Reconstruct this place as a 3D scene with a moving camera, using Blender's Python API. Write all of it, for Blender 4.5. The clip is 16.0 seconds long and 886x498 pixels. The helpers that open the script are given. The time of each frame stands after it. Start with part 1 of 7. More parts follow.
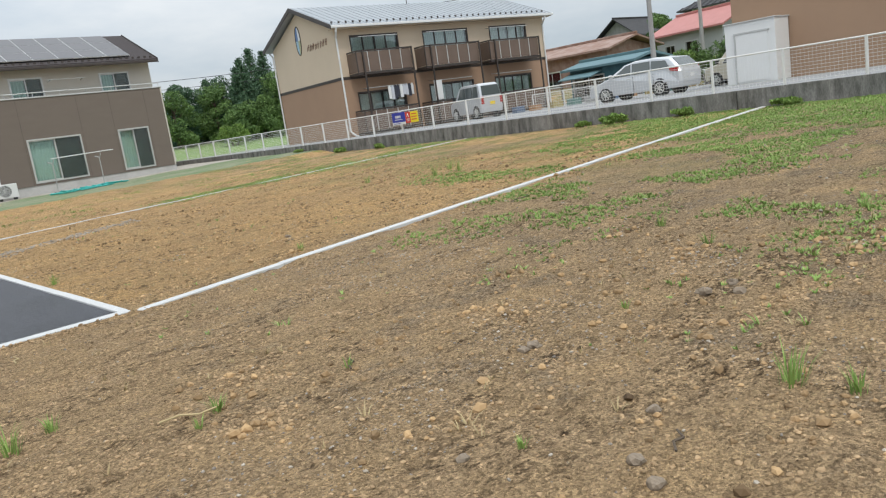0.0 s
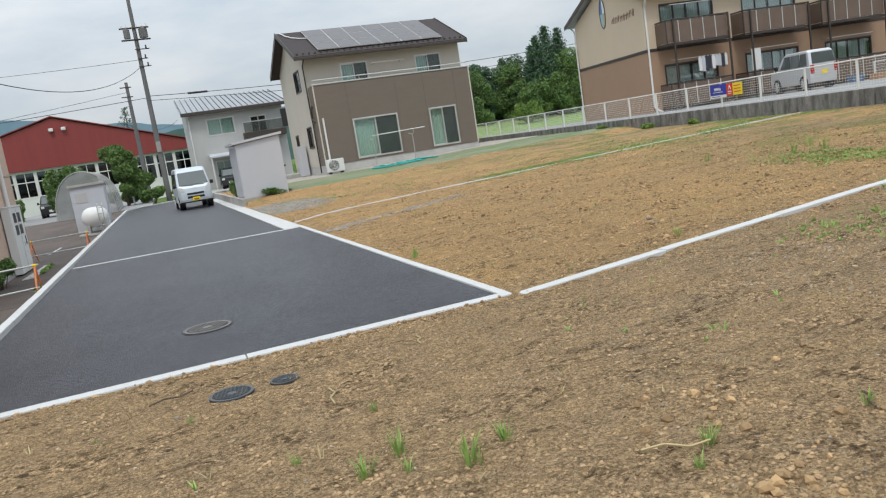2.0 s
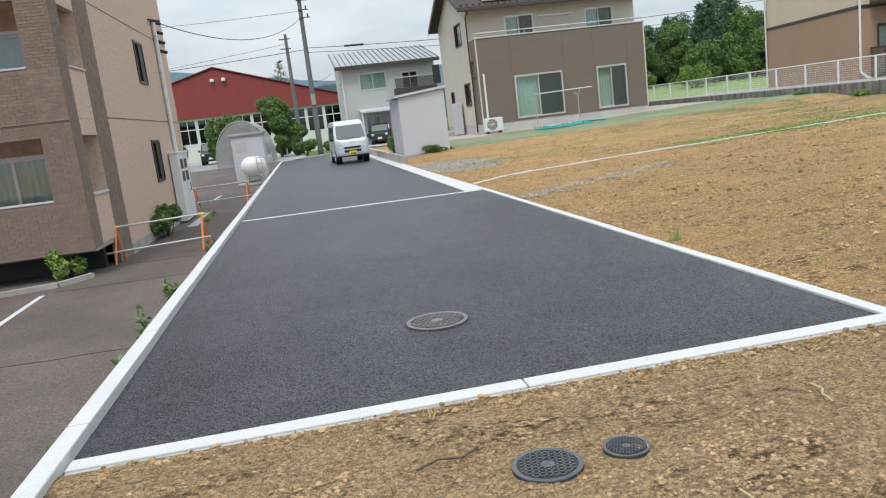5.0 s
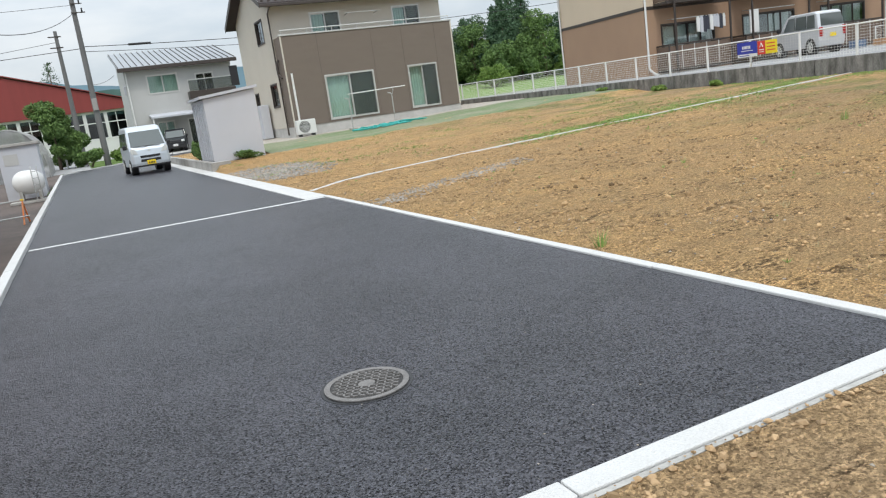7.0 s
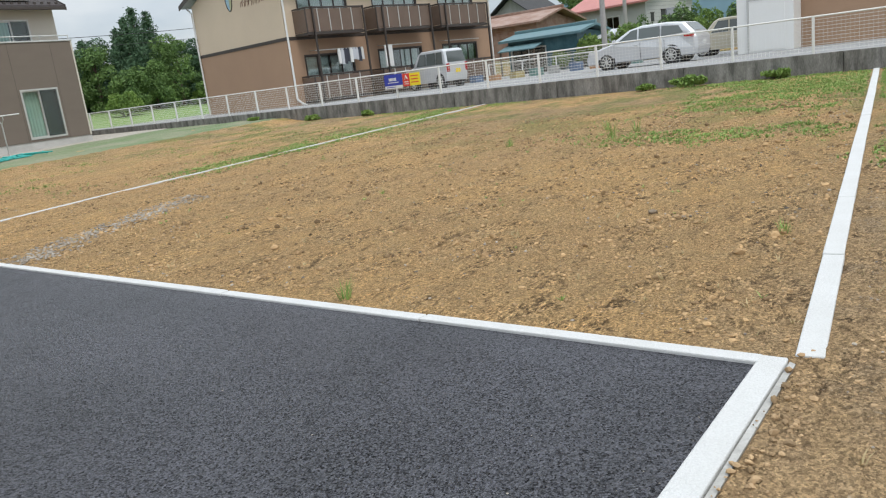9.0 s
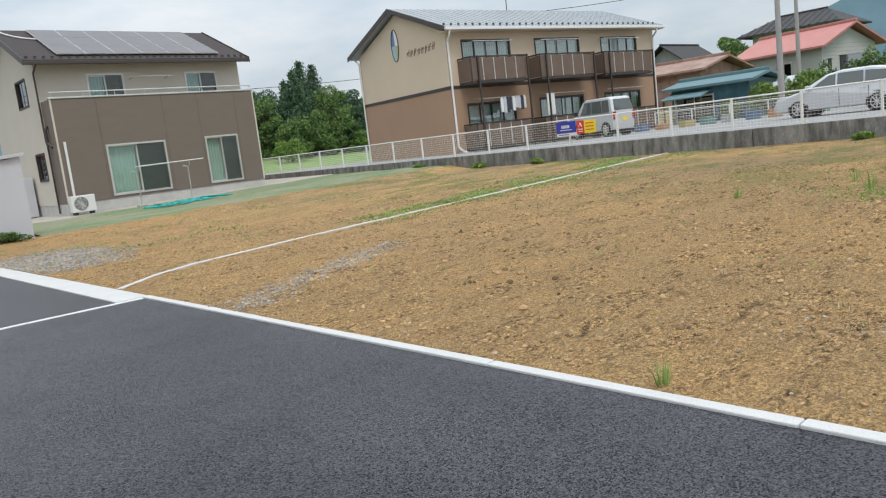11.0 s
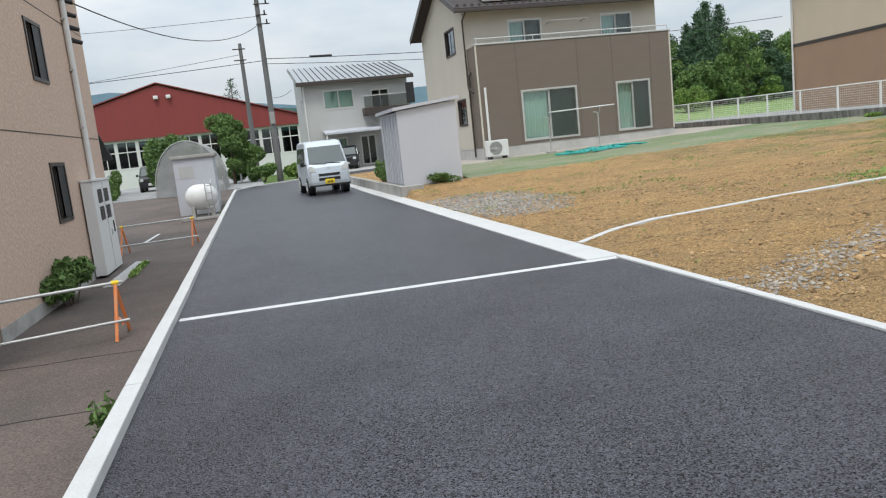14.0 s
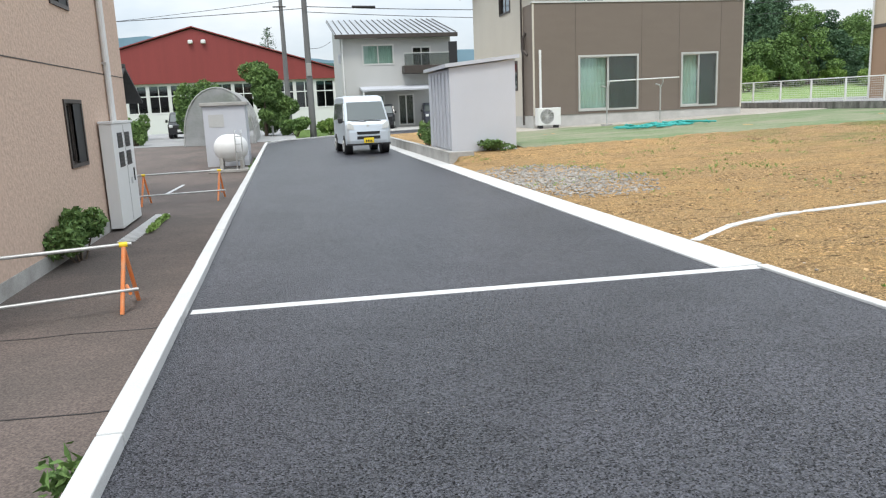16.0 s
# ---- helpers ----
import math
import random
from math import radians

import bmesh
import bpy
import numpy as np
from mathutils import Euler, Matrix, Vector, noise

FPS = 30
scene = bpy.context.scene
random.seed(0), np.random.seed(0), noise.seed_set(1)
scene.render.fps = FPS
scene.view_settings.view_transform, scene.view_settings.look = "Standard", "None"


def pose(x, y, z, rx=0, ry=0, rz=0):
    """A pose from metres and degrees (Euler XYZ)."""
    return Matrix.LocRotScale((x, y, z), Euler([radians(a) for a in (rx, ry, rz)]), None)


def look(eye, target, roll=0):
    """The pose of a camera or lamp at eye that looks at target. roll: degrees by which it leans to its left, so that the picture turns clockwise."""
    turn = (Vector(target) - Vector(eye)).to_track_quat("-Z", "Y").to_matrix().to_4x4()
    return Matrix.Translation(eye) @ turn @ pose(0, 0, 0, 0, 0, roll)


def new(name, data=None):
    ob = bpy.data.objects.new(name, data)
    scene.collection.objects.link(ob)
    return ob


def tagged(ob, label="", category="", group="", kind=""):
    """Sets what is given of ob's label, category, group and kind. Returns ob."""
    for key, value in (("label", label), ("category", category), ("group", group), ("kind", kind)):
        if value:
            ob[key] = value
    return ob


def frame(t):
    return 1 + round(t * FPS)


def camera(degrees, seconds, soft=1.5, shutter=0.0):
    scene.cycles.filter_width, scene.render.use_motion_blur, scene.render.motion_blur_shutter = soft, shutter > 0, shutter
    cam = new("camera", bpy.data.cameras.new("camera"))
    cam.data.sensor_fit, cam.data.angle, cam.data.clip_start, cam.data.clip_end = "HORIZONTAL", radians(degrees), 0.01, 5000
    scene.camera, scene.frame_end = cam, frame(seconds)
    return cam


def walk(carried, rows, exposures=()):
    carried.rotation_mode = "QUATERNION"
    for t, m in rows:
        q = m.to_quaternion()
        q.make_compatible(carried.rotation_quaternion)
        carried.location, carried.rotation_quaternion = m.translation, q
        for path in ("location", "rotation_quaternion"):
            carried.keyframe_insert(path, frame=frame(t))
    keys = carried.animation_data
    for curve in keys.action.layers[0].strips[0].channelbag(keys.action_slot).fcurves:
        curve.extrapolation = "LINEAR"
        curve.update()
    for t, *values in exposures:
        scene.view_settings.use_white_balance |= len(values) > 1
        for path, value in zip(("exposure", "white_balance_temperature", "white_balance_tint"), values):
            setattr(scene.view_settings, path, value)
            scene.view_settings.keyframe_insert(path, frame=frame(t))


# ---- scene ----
import itertools

cam = camera(61.7, 16.0, soft=1.2)
PATH = [
    (0, (0.093, 0.155, 1.431), (1.386, 1.639, 1.079), -8.3),
    (0.5, (0.01, 0.57, 1.421), (1.175, 2.149, 1.036), -7.8),
    (1, (0.004, 0.865, 1.424), (1.082, 2.509, 1.056), -8.1),
    (1.5, (-0.154, 1.141, 1.483), (0.745, 2.897, 1.156), -9.0),
    (2, (-0.362, 1.466, 1.515), (0.308, 3.326, 1.215), -8.9),
    (2.5, (-0.416, 1.824, 1.476), (0.023, 3.75, 1.164), -8.9),
    (3, (-0.517, 2.183, 1.469), (-0.259, 4.136, 1.127), -9.1),
    (3.5, (-0.662, 2.584, 1.473), (-0.354, 4.531, 1.137), -7.3),
    (3.7, (-0.685, 2.722, 1.472), (-0.364, 4.667, 1.131), -6.8),
    (5.8, (-1.177, 4.385, 1.515), (-0.844, 6.325, 1.165), -7.1),
    (6, (-1.217, 4.534, 1.505), (-0.85, 6.469, 1.156), -7.2),
    (6.5, (-1.36, 4.966, 1.514), (-0.69, 6.811, 1.129), -7.5),
    (7, (-1.325, 5.404, 1.488), (-0.511, 7.185, 1.081), -7.9),
    (7.5, (-1.303, 5.773, 1.493), (-0.208, 7.384, 1.04), -7.7),
    (8, (-1.297, 6.088, 1.506), (0.167, 7.37, 1.043), -6.6),
    (8.2, (-1.257, 6.199, 1.512), (0.284, 7.385, 1.043), -7.0),
    (10.3, (-1.162, 7.626, 1.538), (0.226, 9.033, 1.237), -6.5),
    (10.5, (-1.168, 7.807, 1.524), (0.158, 9.276, 1.235), -6.9),
    (11, (-1.151, 8.217, 1.552), (0.172, 9.691, 1.271), -6.7),
    (11.5, (-1.071, 8.617, 1.542), (0.203, 10.136, 1.271), -7.1),
    (12, (-1.193, 8.941, 1.547), (-0.169, 10.643, 1.31), -7.5),
    (12.5, (-1.32, 9.349, 1.549), (-0.518, 11.166, 1.317), -6.5),
    (13, (-1.316, 9.742, 1.55), (-0.798, 11.662, 1.338), -7.1),
    (13.5, (-1.37, 10.16, 1.519), (-0.903, 12.09, 1.278), -6.9),
    (14, (-1.433, 10.621, 1.52), (-0.971, 12.544, 1.223), -6.1),
    (14.5, (-1.414, 11.14, 1.507), (-0.983, 13.062, 1.164), -6.6),
    (15, (-1.511, 11.595, 1.467), (-1.098, 13.517, 1.102), -5.1),
    (15.5, (-1.52, 12.031, 1.467), (-1.108, 13.951, 1.086), -2.7),
    (16, (-1.543, 12.542, 1.48), (-1.152, 14.466, 1.096), -2.4),
]
walk(cam, [(t, look(eye, target, roll)) for t, eye, target, roll in PATH],
     exposures=[(0.0, 0.29), (1.0, 0.21), (2.5, 0.24), (3.7, 0.32), (6.0, 0.44), (7.5, 0.46), (8.2, 0.36), (11.0, 0.31), (12.0, 0.27), (13.0, 0.32), (14.0, 0.34), (14.5, 0.34), (15.0, 0.62), (15.5, 0.65), (16.0, 0.7)])

# ---- light ----
world = bpy.data.worlds.new("overcast_sky")
scene.world = world
world.use_nodes = True
wn, wl = world.node_tree.nodes, world.node_tree.links
wn.clear()
w_out = wn.new("ShaderNodeOutputWorld")
w_bg = wn.new("ShaderNodeBackground")
w_sky = wn.new("ShaderNodeTexSky")
w_sky.sky_type = "NISHITA"
w_sky.sun_disc = False
w_sky.sun_elevation = radians(58)
w_sky.sun_rotation = radians(200)
w_dim = wn.new("ShaderNodeMix")
w_dim.data_type = "RGBA"
w_dim.blend_type = "MULTIPLY"
w_dim.inputs["Factor"].default_value = 1.0
w_dim.inputs["B"].default_value = (0.95, 0.95, 0.95, 1)
w_tc = wn.new("ShaderNodeTexCoord")
w_map = wn.new("ShaderNodeMapping")
w_map.inputs["Scale"].default_value = (1.6, 1.6, 5.0)
w_noise = wn.new("ShaderNodeTexNoise")
w_noise.inputs["Scale"].default_value = 2.2
w_noise.inputs["Detail"].default_value = 7
w_noise.inputs["Roughness"].default_value = 0.55
w_ramp = wn.new("ShaderNodeValToRGB")
w_ramp.color_ramp.elements[0].position = 0.34
w_ramp.color_ramp.elements[0].color = (4.9, 5.75, 6.55, 1)
w_ramp.color_ramp.elements[1].position = 0.66
w_ramp.color_ramp.elements[1].color = (7.5, 7.85, 8.1, 1)
w_sep = wn.new("ShaderNodeSeparateXYZ")
w_up = wn.new("ShaderNodeMapRange")
w_up.inputs["From Min"].default_value = 0.05
w_up.inputs["From Max"].default_value = 0.95
w_up.inputs["To Min"].default_value = 0.74
w_up.inputs["To Max"].default_value = 2.2
w_mul = wn.new("ShaderNodeVectorMath")
w_mul.operation = "SCALE"
w_mix = wn.new("ShaderNodeMix")
w_mix.data_type = "RGBA"
w_mix.inputs["Factor"].default_value = 0.9
wl.new(w_tc.outputs["Generated"], w_map.inputs["Vector"])
wl.new(w_map.outputs["Vector"], w_noise.inputs["Vector"])
wl.new(w_noise.outputs["Fac"], w_ramp.inputs["Fac"])
wl.new(w_tc.outputs["Generated"], w_sep.inputs["Vector"])
wl.new(w_sep.outputs["Z"], w_up.inputs["Value"])
wl.new(w_ramp.outputs["Color"], w_mul.inputs[0])
wl.new(w_up.outputs["Result"], w_mul.inputs["Scale"])
wl.new(w_sky.outputs["Color"], w_dim.inputs["A"])
wl.new(w_dim.outputs["Result"], w_mix.inputs["A"])
wl.new(w_mul.outputs["Vector"], w_mix.inputs["B"])
wl.new(w_mix.outputs["Result"], w_bg.inputs["Color"])
wl.new(w_bg.outputs["Background"], w_out.inputs["Surface"])
w_bg.inputs["Strength"].default_value = 0.1

sun_data = bpy.data.lights.new("sun", "SUN")
sun_data.energy = 1.2
sun_data.angle = radians(14)
sun_data.color = (1.0, 0.95, 0.87)
sun = new("sun", sun_data)
sun.matrix_world = look((0, 0, 60), (math.sin(radians(200)) * -35, math.cos(radians(200)) * -35, 0))

# ---- materials ----


def material(name, base, rough=0.7, metal=0.0, second=None, scale=6.0, amount=0.5, grain=60.0, bump=0.15, depth=0.01,
             spread=0.0, spec=0.4, stretch=(1, 1, 1), low=0.38, high=0.64):
    """A surface with two colours mixed by coarse noise, fine grain in lightness, and bump from both."""
    m = bpy.data.materials.new(name)
    m.use_nodes = True
    n, l = m.node_tree.nodes, m.node_tree.links
    b = n["Principled BSDF"]
    b.inputs["Roughness"].default_value = rough
    b.inputs["Metallic"].default_value = metal
    b.inputs["Specular IOR Level"].default_value = spec
    second = second or tuple(c * 0.72 for c in base)
    tc = n.new("ShaderNodeTexCoord")
    mp = n.new("ShaderNodeMapping")
    mp.inputs["Scale"].default_value = stretch
    l.new(tc.outputs["Object"], mp.inputs["Vector"])
    n1 = n.new("ShaderNodeTexNoise")
    n1.inputs["Scale"].default_value = scale
    n1.inputs["Detail"].default_value = 6
    n1.inputs["Roughness"].default_value = 0.6
    n2 = n.new("ShaderNodeTexNoise")
    n2.inputs["Scale"].default_value = grain
    n2.inputs["Detail"].default_value = 3
    l.new(mp.outputs["Vector"], n1.inputs["Vector"])
    l.new(mp.outputs["Vector"], n2.inputs["Vector"])
    r1 = n.new("ShaderNodeMapRange")
    r1.inputs["From Min"].default_value = low
    r1.inputs["From Max"].default_value = high
    r1.inputs["To Max"].default_value = amount
    l.new(n1.outputs["Fac"], r1.inputs["Value"])
    mix = n.new("ShaderNodeMix")
    mix.data_type = "RGBA"
    mix.inputs["A"].default_value = (*base, 1)
    mix.inputs["B"].default_value = (*second, 1)
    l.new(r1.outputs["Result"], mix.inputs["Factor"])
    r2 = n.new("ShaderNodeMapRange")
    r2.inputs["From Min"].default_value = 0.25
    r2.inputs["From Max"].default_value = 0.75
    r2.inputs["To Min"].default_value = 1 - bump
    r2.inputs["To Max"].default_value = 1 + bump
    l.new(n2.outputs["Fac"], r2.inputs["Value"])
    sc = n.new("ShaderNodeVectorMath")
    sc.operation = "SCALE"
    l.new(mix.outputs["Result"], sc.inputs[0])
    l.new(r2.outputs["Result"], sc.inputs["Scale"])
    last = sc.outputs["Vector"]
    if spread:
        oi = n.new("ShaderNodeObjectInfo")
        r3 = n.new("ShaderNodeMapRange")
        r3.inputs["To Min"].default_value = 1 - spread
        r3.inputs["To Max"].default_value = 1 + spread
        l.new(oi.outputs["Random"], r3.inputs["Value"])
        s2 = n.new("ShaderNodeVectorMath")
        s2.operation = "SCALE"
        l.new(last, s2.inputs[0])
        l.new(r3.outputs["Result"], s2.inputs["Scale"])
        last = s2.outputs["Vector"]
    l.new(last, b.inputs["Base Color"])
    if depth:
        bp = n.new("ShaderNodeBump")
        bp.inputs["Strength"].default_value = 0.6
        bp.inputs["Distance"].default_value = depth
        l.new(n2.outputs["Fac"], bp.inputs["Height"])
        l.new(bp.outputs["Normal"], b.inputs["Normal"])
    return m


def cells(n, l, src, scale, low, high, stretch=None):
    """A lightness that differs from grain to grain, and the distance within a grain."""
    v = n.new("ShaderNodeTexVoronoi")
    v.inputs["Scale"].default_value = scale
    if stretch:
        mp = n.new("ShaderNodeMapping")
        mp.inputs["Scale"].default_value = stretch
        l.new(src, mp.inputs["Vector"])
        src = mp.outputs["Vector"]
    l.new(src, v.inputs["Vector"])
    sp = n.new("ShaderNodeSeparateColor")
    l.new(v.outputs["Color"], sp.inputs["Color"])
    r = n.new("ShaderNodeMapRange")
    r.inputs["To Min"].default_value = low
    r.inputs["To Max"].default_value = high
    l.new(sp.outputs["Red"], r.inputs["Value"])
    return r.outputs["Result"], v.outputs["Distance"]


def scaled(n, l, colour, value):
    s = n.new("ShaderNodeVectorMath")
    s.operation = "SCALE"
    l.new(colour, s.inputs[0])
    l.new(value, s.inputs["Scale"])
    return s.outputs["Vector"]


def asphalt_material():
    """Fresh asphalt: dark binder, fine stone grains, pits, faint dusty smudges and roller marks."""
    m = material("fresh_asphalt", (0.0125, 0.0122, 0.018), 0.4, scale=0.5, amount=0.8, grain=38, bump=0.3, depth=0, second=(0.026, 0.025, 0.034), spec=0.75)
    n, l = m.node_tree.nodes, m.node_tree.links
    b = n["Principled BSDF"]
    tc = n.new("ShaderNodeTexCoord")
    src = tc.outputs["Object"]
    c = b.inputs["Base Color"].links[0].from_socket
    g1, d1 = cells(n, l, src, 120, 0.15, 2.1)
    g2, d2 = cells(n, l, src, 55, 0.75, 1.25)
    c = scaled(n, l, scaled(n, l, c, g1), g2)
    dirt = n.new("ShaderNodeTexNoise")
    dirt.inputs["Scale"].default_value = 7.0
    dirt.inputs["Detail"].default_value = 8
    dirt.inputs["Roughness"].default_value = 0.72
    l.new(src, dirt.inputs["Vector"])
    r = n.new("ShaderNodeMapRange")
    r.inputs["From Min"].default_value = 0.66
    r.inputs["From Max"].default_value = 0.78
    r.inputs["To Max"].default_value = 0.7
    l.new(dirt.outputs["Fac"], r.inputs["Value"])
    x = n.new("ShaderNodeMix")
    x.data_type = "RGBA"
    l.new(c, x.inputs["A"])
    x.inputs["B"].default_value = (0.17, 0.135, 0.095, 1)
    l.new(r.outputs["Result"], x.inputs["Factor"])
    worn = n.new("ShaderNodeTexNoise")
    worn.inputs["Scale"].default_value = 1.3
    worn.inputs["Detail"].default_value = 6
    pit = n.new("ShaderNodeTexNoise")
    pit.inputs["Scale"].default_value = 62
    pit.inputs["Detail"].default_value = 2
    marks = []
    for t, lo, hi in ((worn, 0.42, 0.64), (pit, 0.53, 0.66)):
        l.new(src, t.inputs["Vector"])
        q = n.new("ShaderNodeMapRange")
        q.inputs["From Min"].default_value = lo
        q.inputs["From Max"].default_value = hi
        l.new(t.outputs["Fac"], q.inputs["Value"])
        marks.append(q.outputs["Result"])
    both = n.new("ShaderNodeMath")
    both.operation = "MULTIPLY"
    l.new(marks[0], both.inputs[0])
    l.new(marks[1], both.inputs[1])
    dk = n.new("ShaderNodeMix")
    dk.data_type = "RGBA"
    l.new(x.outputs["Result"], dk.inputs["A"])
    dk.inputs["B"].default_value = (0.005, 0.005, 0.006, 1)
    l.new(both.outputs["Value"], dk.inputs["Factor"])
    l.new(dk.outputs["Result"], b.inputs["Base Color"])
    sheen = n.new("ShaderNodeMapRange")
    sheen.inputs["To Min"].default_value = 0.66
    sheen.inputs["To Max"].default_value = 0.08
    l.new(both.outputs["Value"], sheen.inputs["Value"])
    gloss = n.new("ShaderNodeMath")
    gloss.operation = "MULTIPLY"
    l.new(sheen.outputs["Result"], gloss.inputs[0])
    l.new(g1, gloss.inputs[1])
    l.new(gloss.outputs["Value"], b.inputs["Specular IOR Level"])
    coarse = n.new("ShaderNodeBump")
    coarse.inputs["Strength"].default_value = 0.22
    coarse.inputs["Distance"].default_value = 0.012
    coarse.invert = True
    l.new(pit.outputs["Fac"], coarse.inputs["Height"])
    bp = n.new("ShaderNodeBump")
    bp.inputs["Strength"].default_value = 0.8
    bp.inputs["Distance"].default_value = 0.007
    l.new(d1, bp.inputs["Height"])
    l.new(coarse.outputs["Normal"], bp.inputs["Normal"])
    l.new(bp.outputs["Normal"], b.inputs["Normal"])
    rr = n.new("ShaderNodeMapRange")
    rr.inputs["To Min"].default_value = 0.27
    rr.inputs["To Max"].default_value = 0.46
    l.new(dirt.outputs["Fac"], rr.inputs["Value"])
    l.new(rr.outputs["Result"], b.inputs["Roughness"])
    return m


def glass(name, tint, rough=0.05):
    m = bpy.data.materials.new(name)
    m.use_nodes = True
    n, l = m.node_tree.nodes, m.node_tree.links
    out = n["Material Output"]
    n.remove(n["Principled BSDF"])
    tr = n.new("ShaderNodeBsdfTransparent")
    tr.inputs["Color"].default_value = (*tint, 1)
    gl = n.new("ShaderNodeBsdfGlossy")
    gl.inputs["Roughness"].default_value = rough
    gl.inputs["Color"].default_value = (0.9, 0.93, 0.95, 1)
    lw = n.new("ShaderNodeLayerWeight")
    lw.inputs["Blend"].default_value = 0.25
    fr = n.new("ShaderNodeMapRange")
    fr.inputs["To Min"].default_value = 0.06
    fr.inputs["To Max"].default_value = 0.75
    l.new(lw.outputs["Facing"], fr.inputs["Value"])
    mx = n.new("ShaderNodeMixShader")
    l.new(fr.outputs["Result"], mx.inputs["Fac"])
    l.new(tr.outputs["BSDF"], mx.inputs[1])
    l.new(gl.outputs["BSDF"], mx.inputs[2])
    l.new(mx.outputs["Shader"], out.inputs["Surface"])
    return m


M_CONC = material("kerb_concrete", (0.55, 0.55, 0.545), 0.85, scale=2.5, amount=0.45, grain=120, bump=0.1, second=(0.47, 0.465, 0.45))
M_CONC_OLD = material("aged_concrete", (0.27, 0.26, 0.245), 0.9, scale=2.2, amount=0.92, grain=30, bump=0.3, second=(0.085, 0.082, 0.075), stretch=(1, 1.7, 0.45), low=0.34, high=0.62)
M_CONC_MID = material("grey_concrete", (0.42, 0.41, 0.39), 0.9, scale=1.8, amount=0.7, grain=50, bump=0.14, second=(0.26, 0.25, 0.23))
M_ASPHALT = asphalt_material()
M_ASPHALT_OLD = material("old_asphalt", (0.128, 0.1, 0.088), 0.85, scale=0.7, amount=0.85, grain=50, bump=0.55, depth=0.015, second=(0.085, 0.071, 0.063))
M_PAVE = material("parking_surface", (0.30, 0.30, 0.30), 0.9, scale=0.5, amount=0.6, grain=60, bump=0.15, second=(0.22, 0.22, 0.22))
M_PAINT = material("road_paint", (0.62, 0.62, 0.62), 0.7, scale=8, amount=0.5, grain=150, bump=0.12, second=(0.47, 0.47, 0.47))
M_CREAM = material("cream_siding", (0.56, 0.52, 0.45), 0.8, scale=0.8, amount=0.35, grain=50, bump=0.07, second=(0.5, 0.46, 0.4))
M_BROWN = material("brown_siding", (0.175, 0.142, 0.118), 0.75, scale=0.9, amount=0.35, grain=18, bump=0.14, second=(0.15, 0.12, 0.1), stretch=(1, 1, 4))
M_FOUND = material("foundation", (0.5, 0.49, 0.47), 0.9, scale=2, amount=0.5, grain=60, bump=0.1)
M_ROOF = material("dark_roof", (0.062, 0.052, 0.052), 0.8, spec=0.15, scale=1.5, amount=0.5, grain=30, bump=0.15, second=(0.06, 0.055, 0.055))
M_SOLAR = material("solar_cells", (0.115, 0.11, 0.115), 0.35, scale=1, amount=0.4, grain=8, bump=0.05, depth=0, second=(0.14, 0.135, 0.137), spec=0.2)
M_ALU = material("aluminium", (0.62, 0.62, 0.6), 0.4, 0.6, scale=3, amount=0.3, grain=40, bump=0.05, depth=0)
M_DARKMETAL = material("dark_bronze", (0.07, 0.058, 0.052), 0.45, 0.3, scale=3, amount=0.4, grain=40, bump=0.1, depth=0)
M_WHITE = material("white_paint", (0.70, 0.70, 0.69), 0.5, scale=2, amount=0.3, grain=50, bump=0.05, depth=0, second=(0.66, 0.66, 0.64))
M_GREYWHITE = material("shed_panel", (0.51, 0.525, 0.565), 0.55, scale=0.8, amount=0.4, grain=40, bump=0.04, depth=0, second=(0.45, 0.465, 0.50))
M_GLASS = glass("window_glass", (0.85, 0.9, 0.88))
M_SCREEN = glass("insect_mesh", (0.55, 0.58, 0.56), 0.4)
M_GLASS_DARK = glass("tinted_glass", (0.42, 0.46, 0.46))
# near-black base colour stands in for the shade of unlit rooms
M_ROOM_SHADE = material("painted_room_shade", (0.05, 0.052, 0.05), 0.9, scale=2, amount=0.4, grain=20, bump=0.1, depth=0)
M_CURTAIN = material("green_curtain", (0.46, 0.60, 0.54), 0.9, scale=2, amount=0.4, grain=30, bump=0.06, depth=0, second=(0.36, 0.5, 0.44))
M_CURTAIN_W = material("white_curtain", (0.66, 0.68, 0.68), 0.9, scale=2, amount=0.4, grain=30, bump=0.06, depth=0, second=(0.5, 0.53, 0.53))
M_APT_TOP = material("beige_render", (0.60, 0.49, 0.37), 0.85, scale=0.6, amount=0.35, grain=60, bump=0.06, second=(0.54, 0.44, 0.33))
M_APT_LOW = material("brown_render", (0.36, 0.235, 0.155), 0.85, scale=0.6, amount=0.35, grain=60, bump=0.07, second=(0.31, 0.2, 0.135))
M_APT_ROOF = material("grey_metal_roof", (0.33, 0.35, 0.37), 0.45, 0.3, scale=1.0, amount=0.4, grain=20, bump=0.06, depth=0, second=(0.27, 0.29, 0.31))
M_BALCONY = material("brown_balcony_panel", (0.15, 0.105, 0.08), 0.6, scale=2, amount=0.4, grain=20, bump=0.1, depth=0)
M_LB = material("tan_render", (0.575, 0.425, 0.335), 0.9, scale=6, amount=0.5, grain=14, bump=0.14, depth=0.02, second=(0.49, 0.36, 0.285))
M_GROUT = material("tile_mortar", (0.26, 0.19, 0.15), 0.9, scale=4, amount=0.4, grain=40, bump=0.1)
M_RED = material("red_cladding", (0.245, 0.045, 0.042), 0.6, scale=0.3, amount=0.4, grain=6, bump=0.06, depth=0, second=(0.2, 0.036, 0.034), stretch=(6, 1, 0.3))
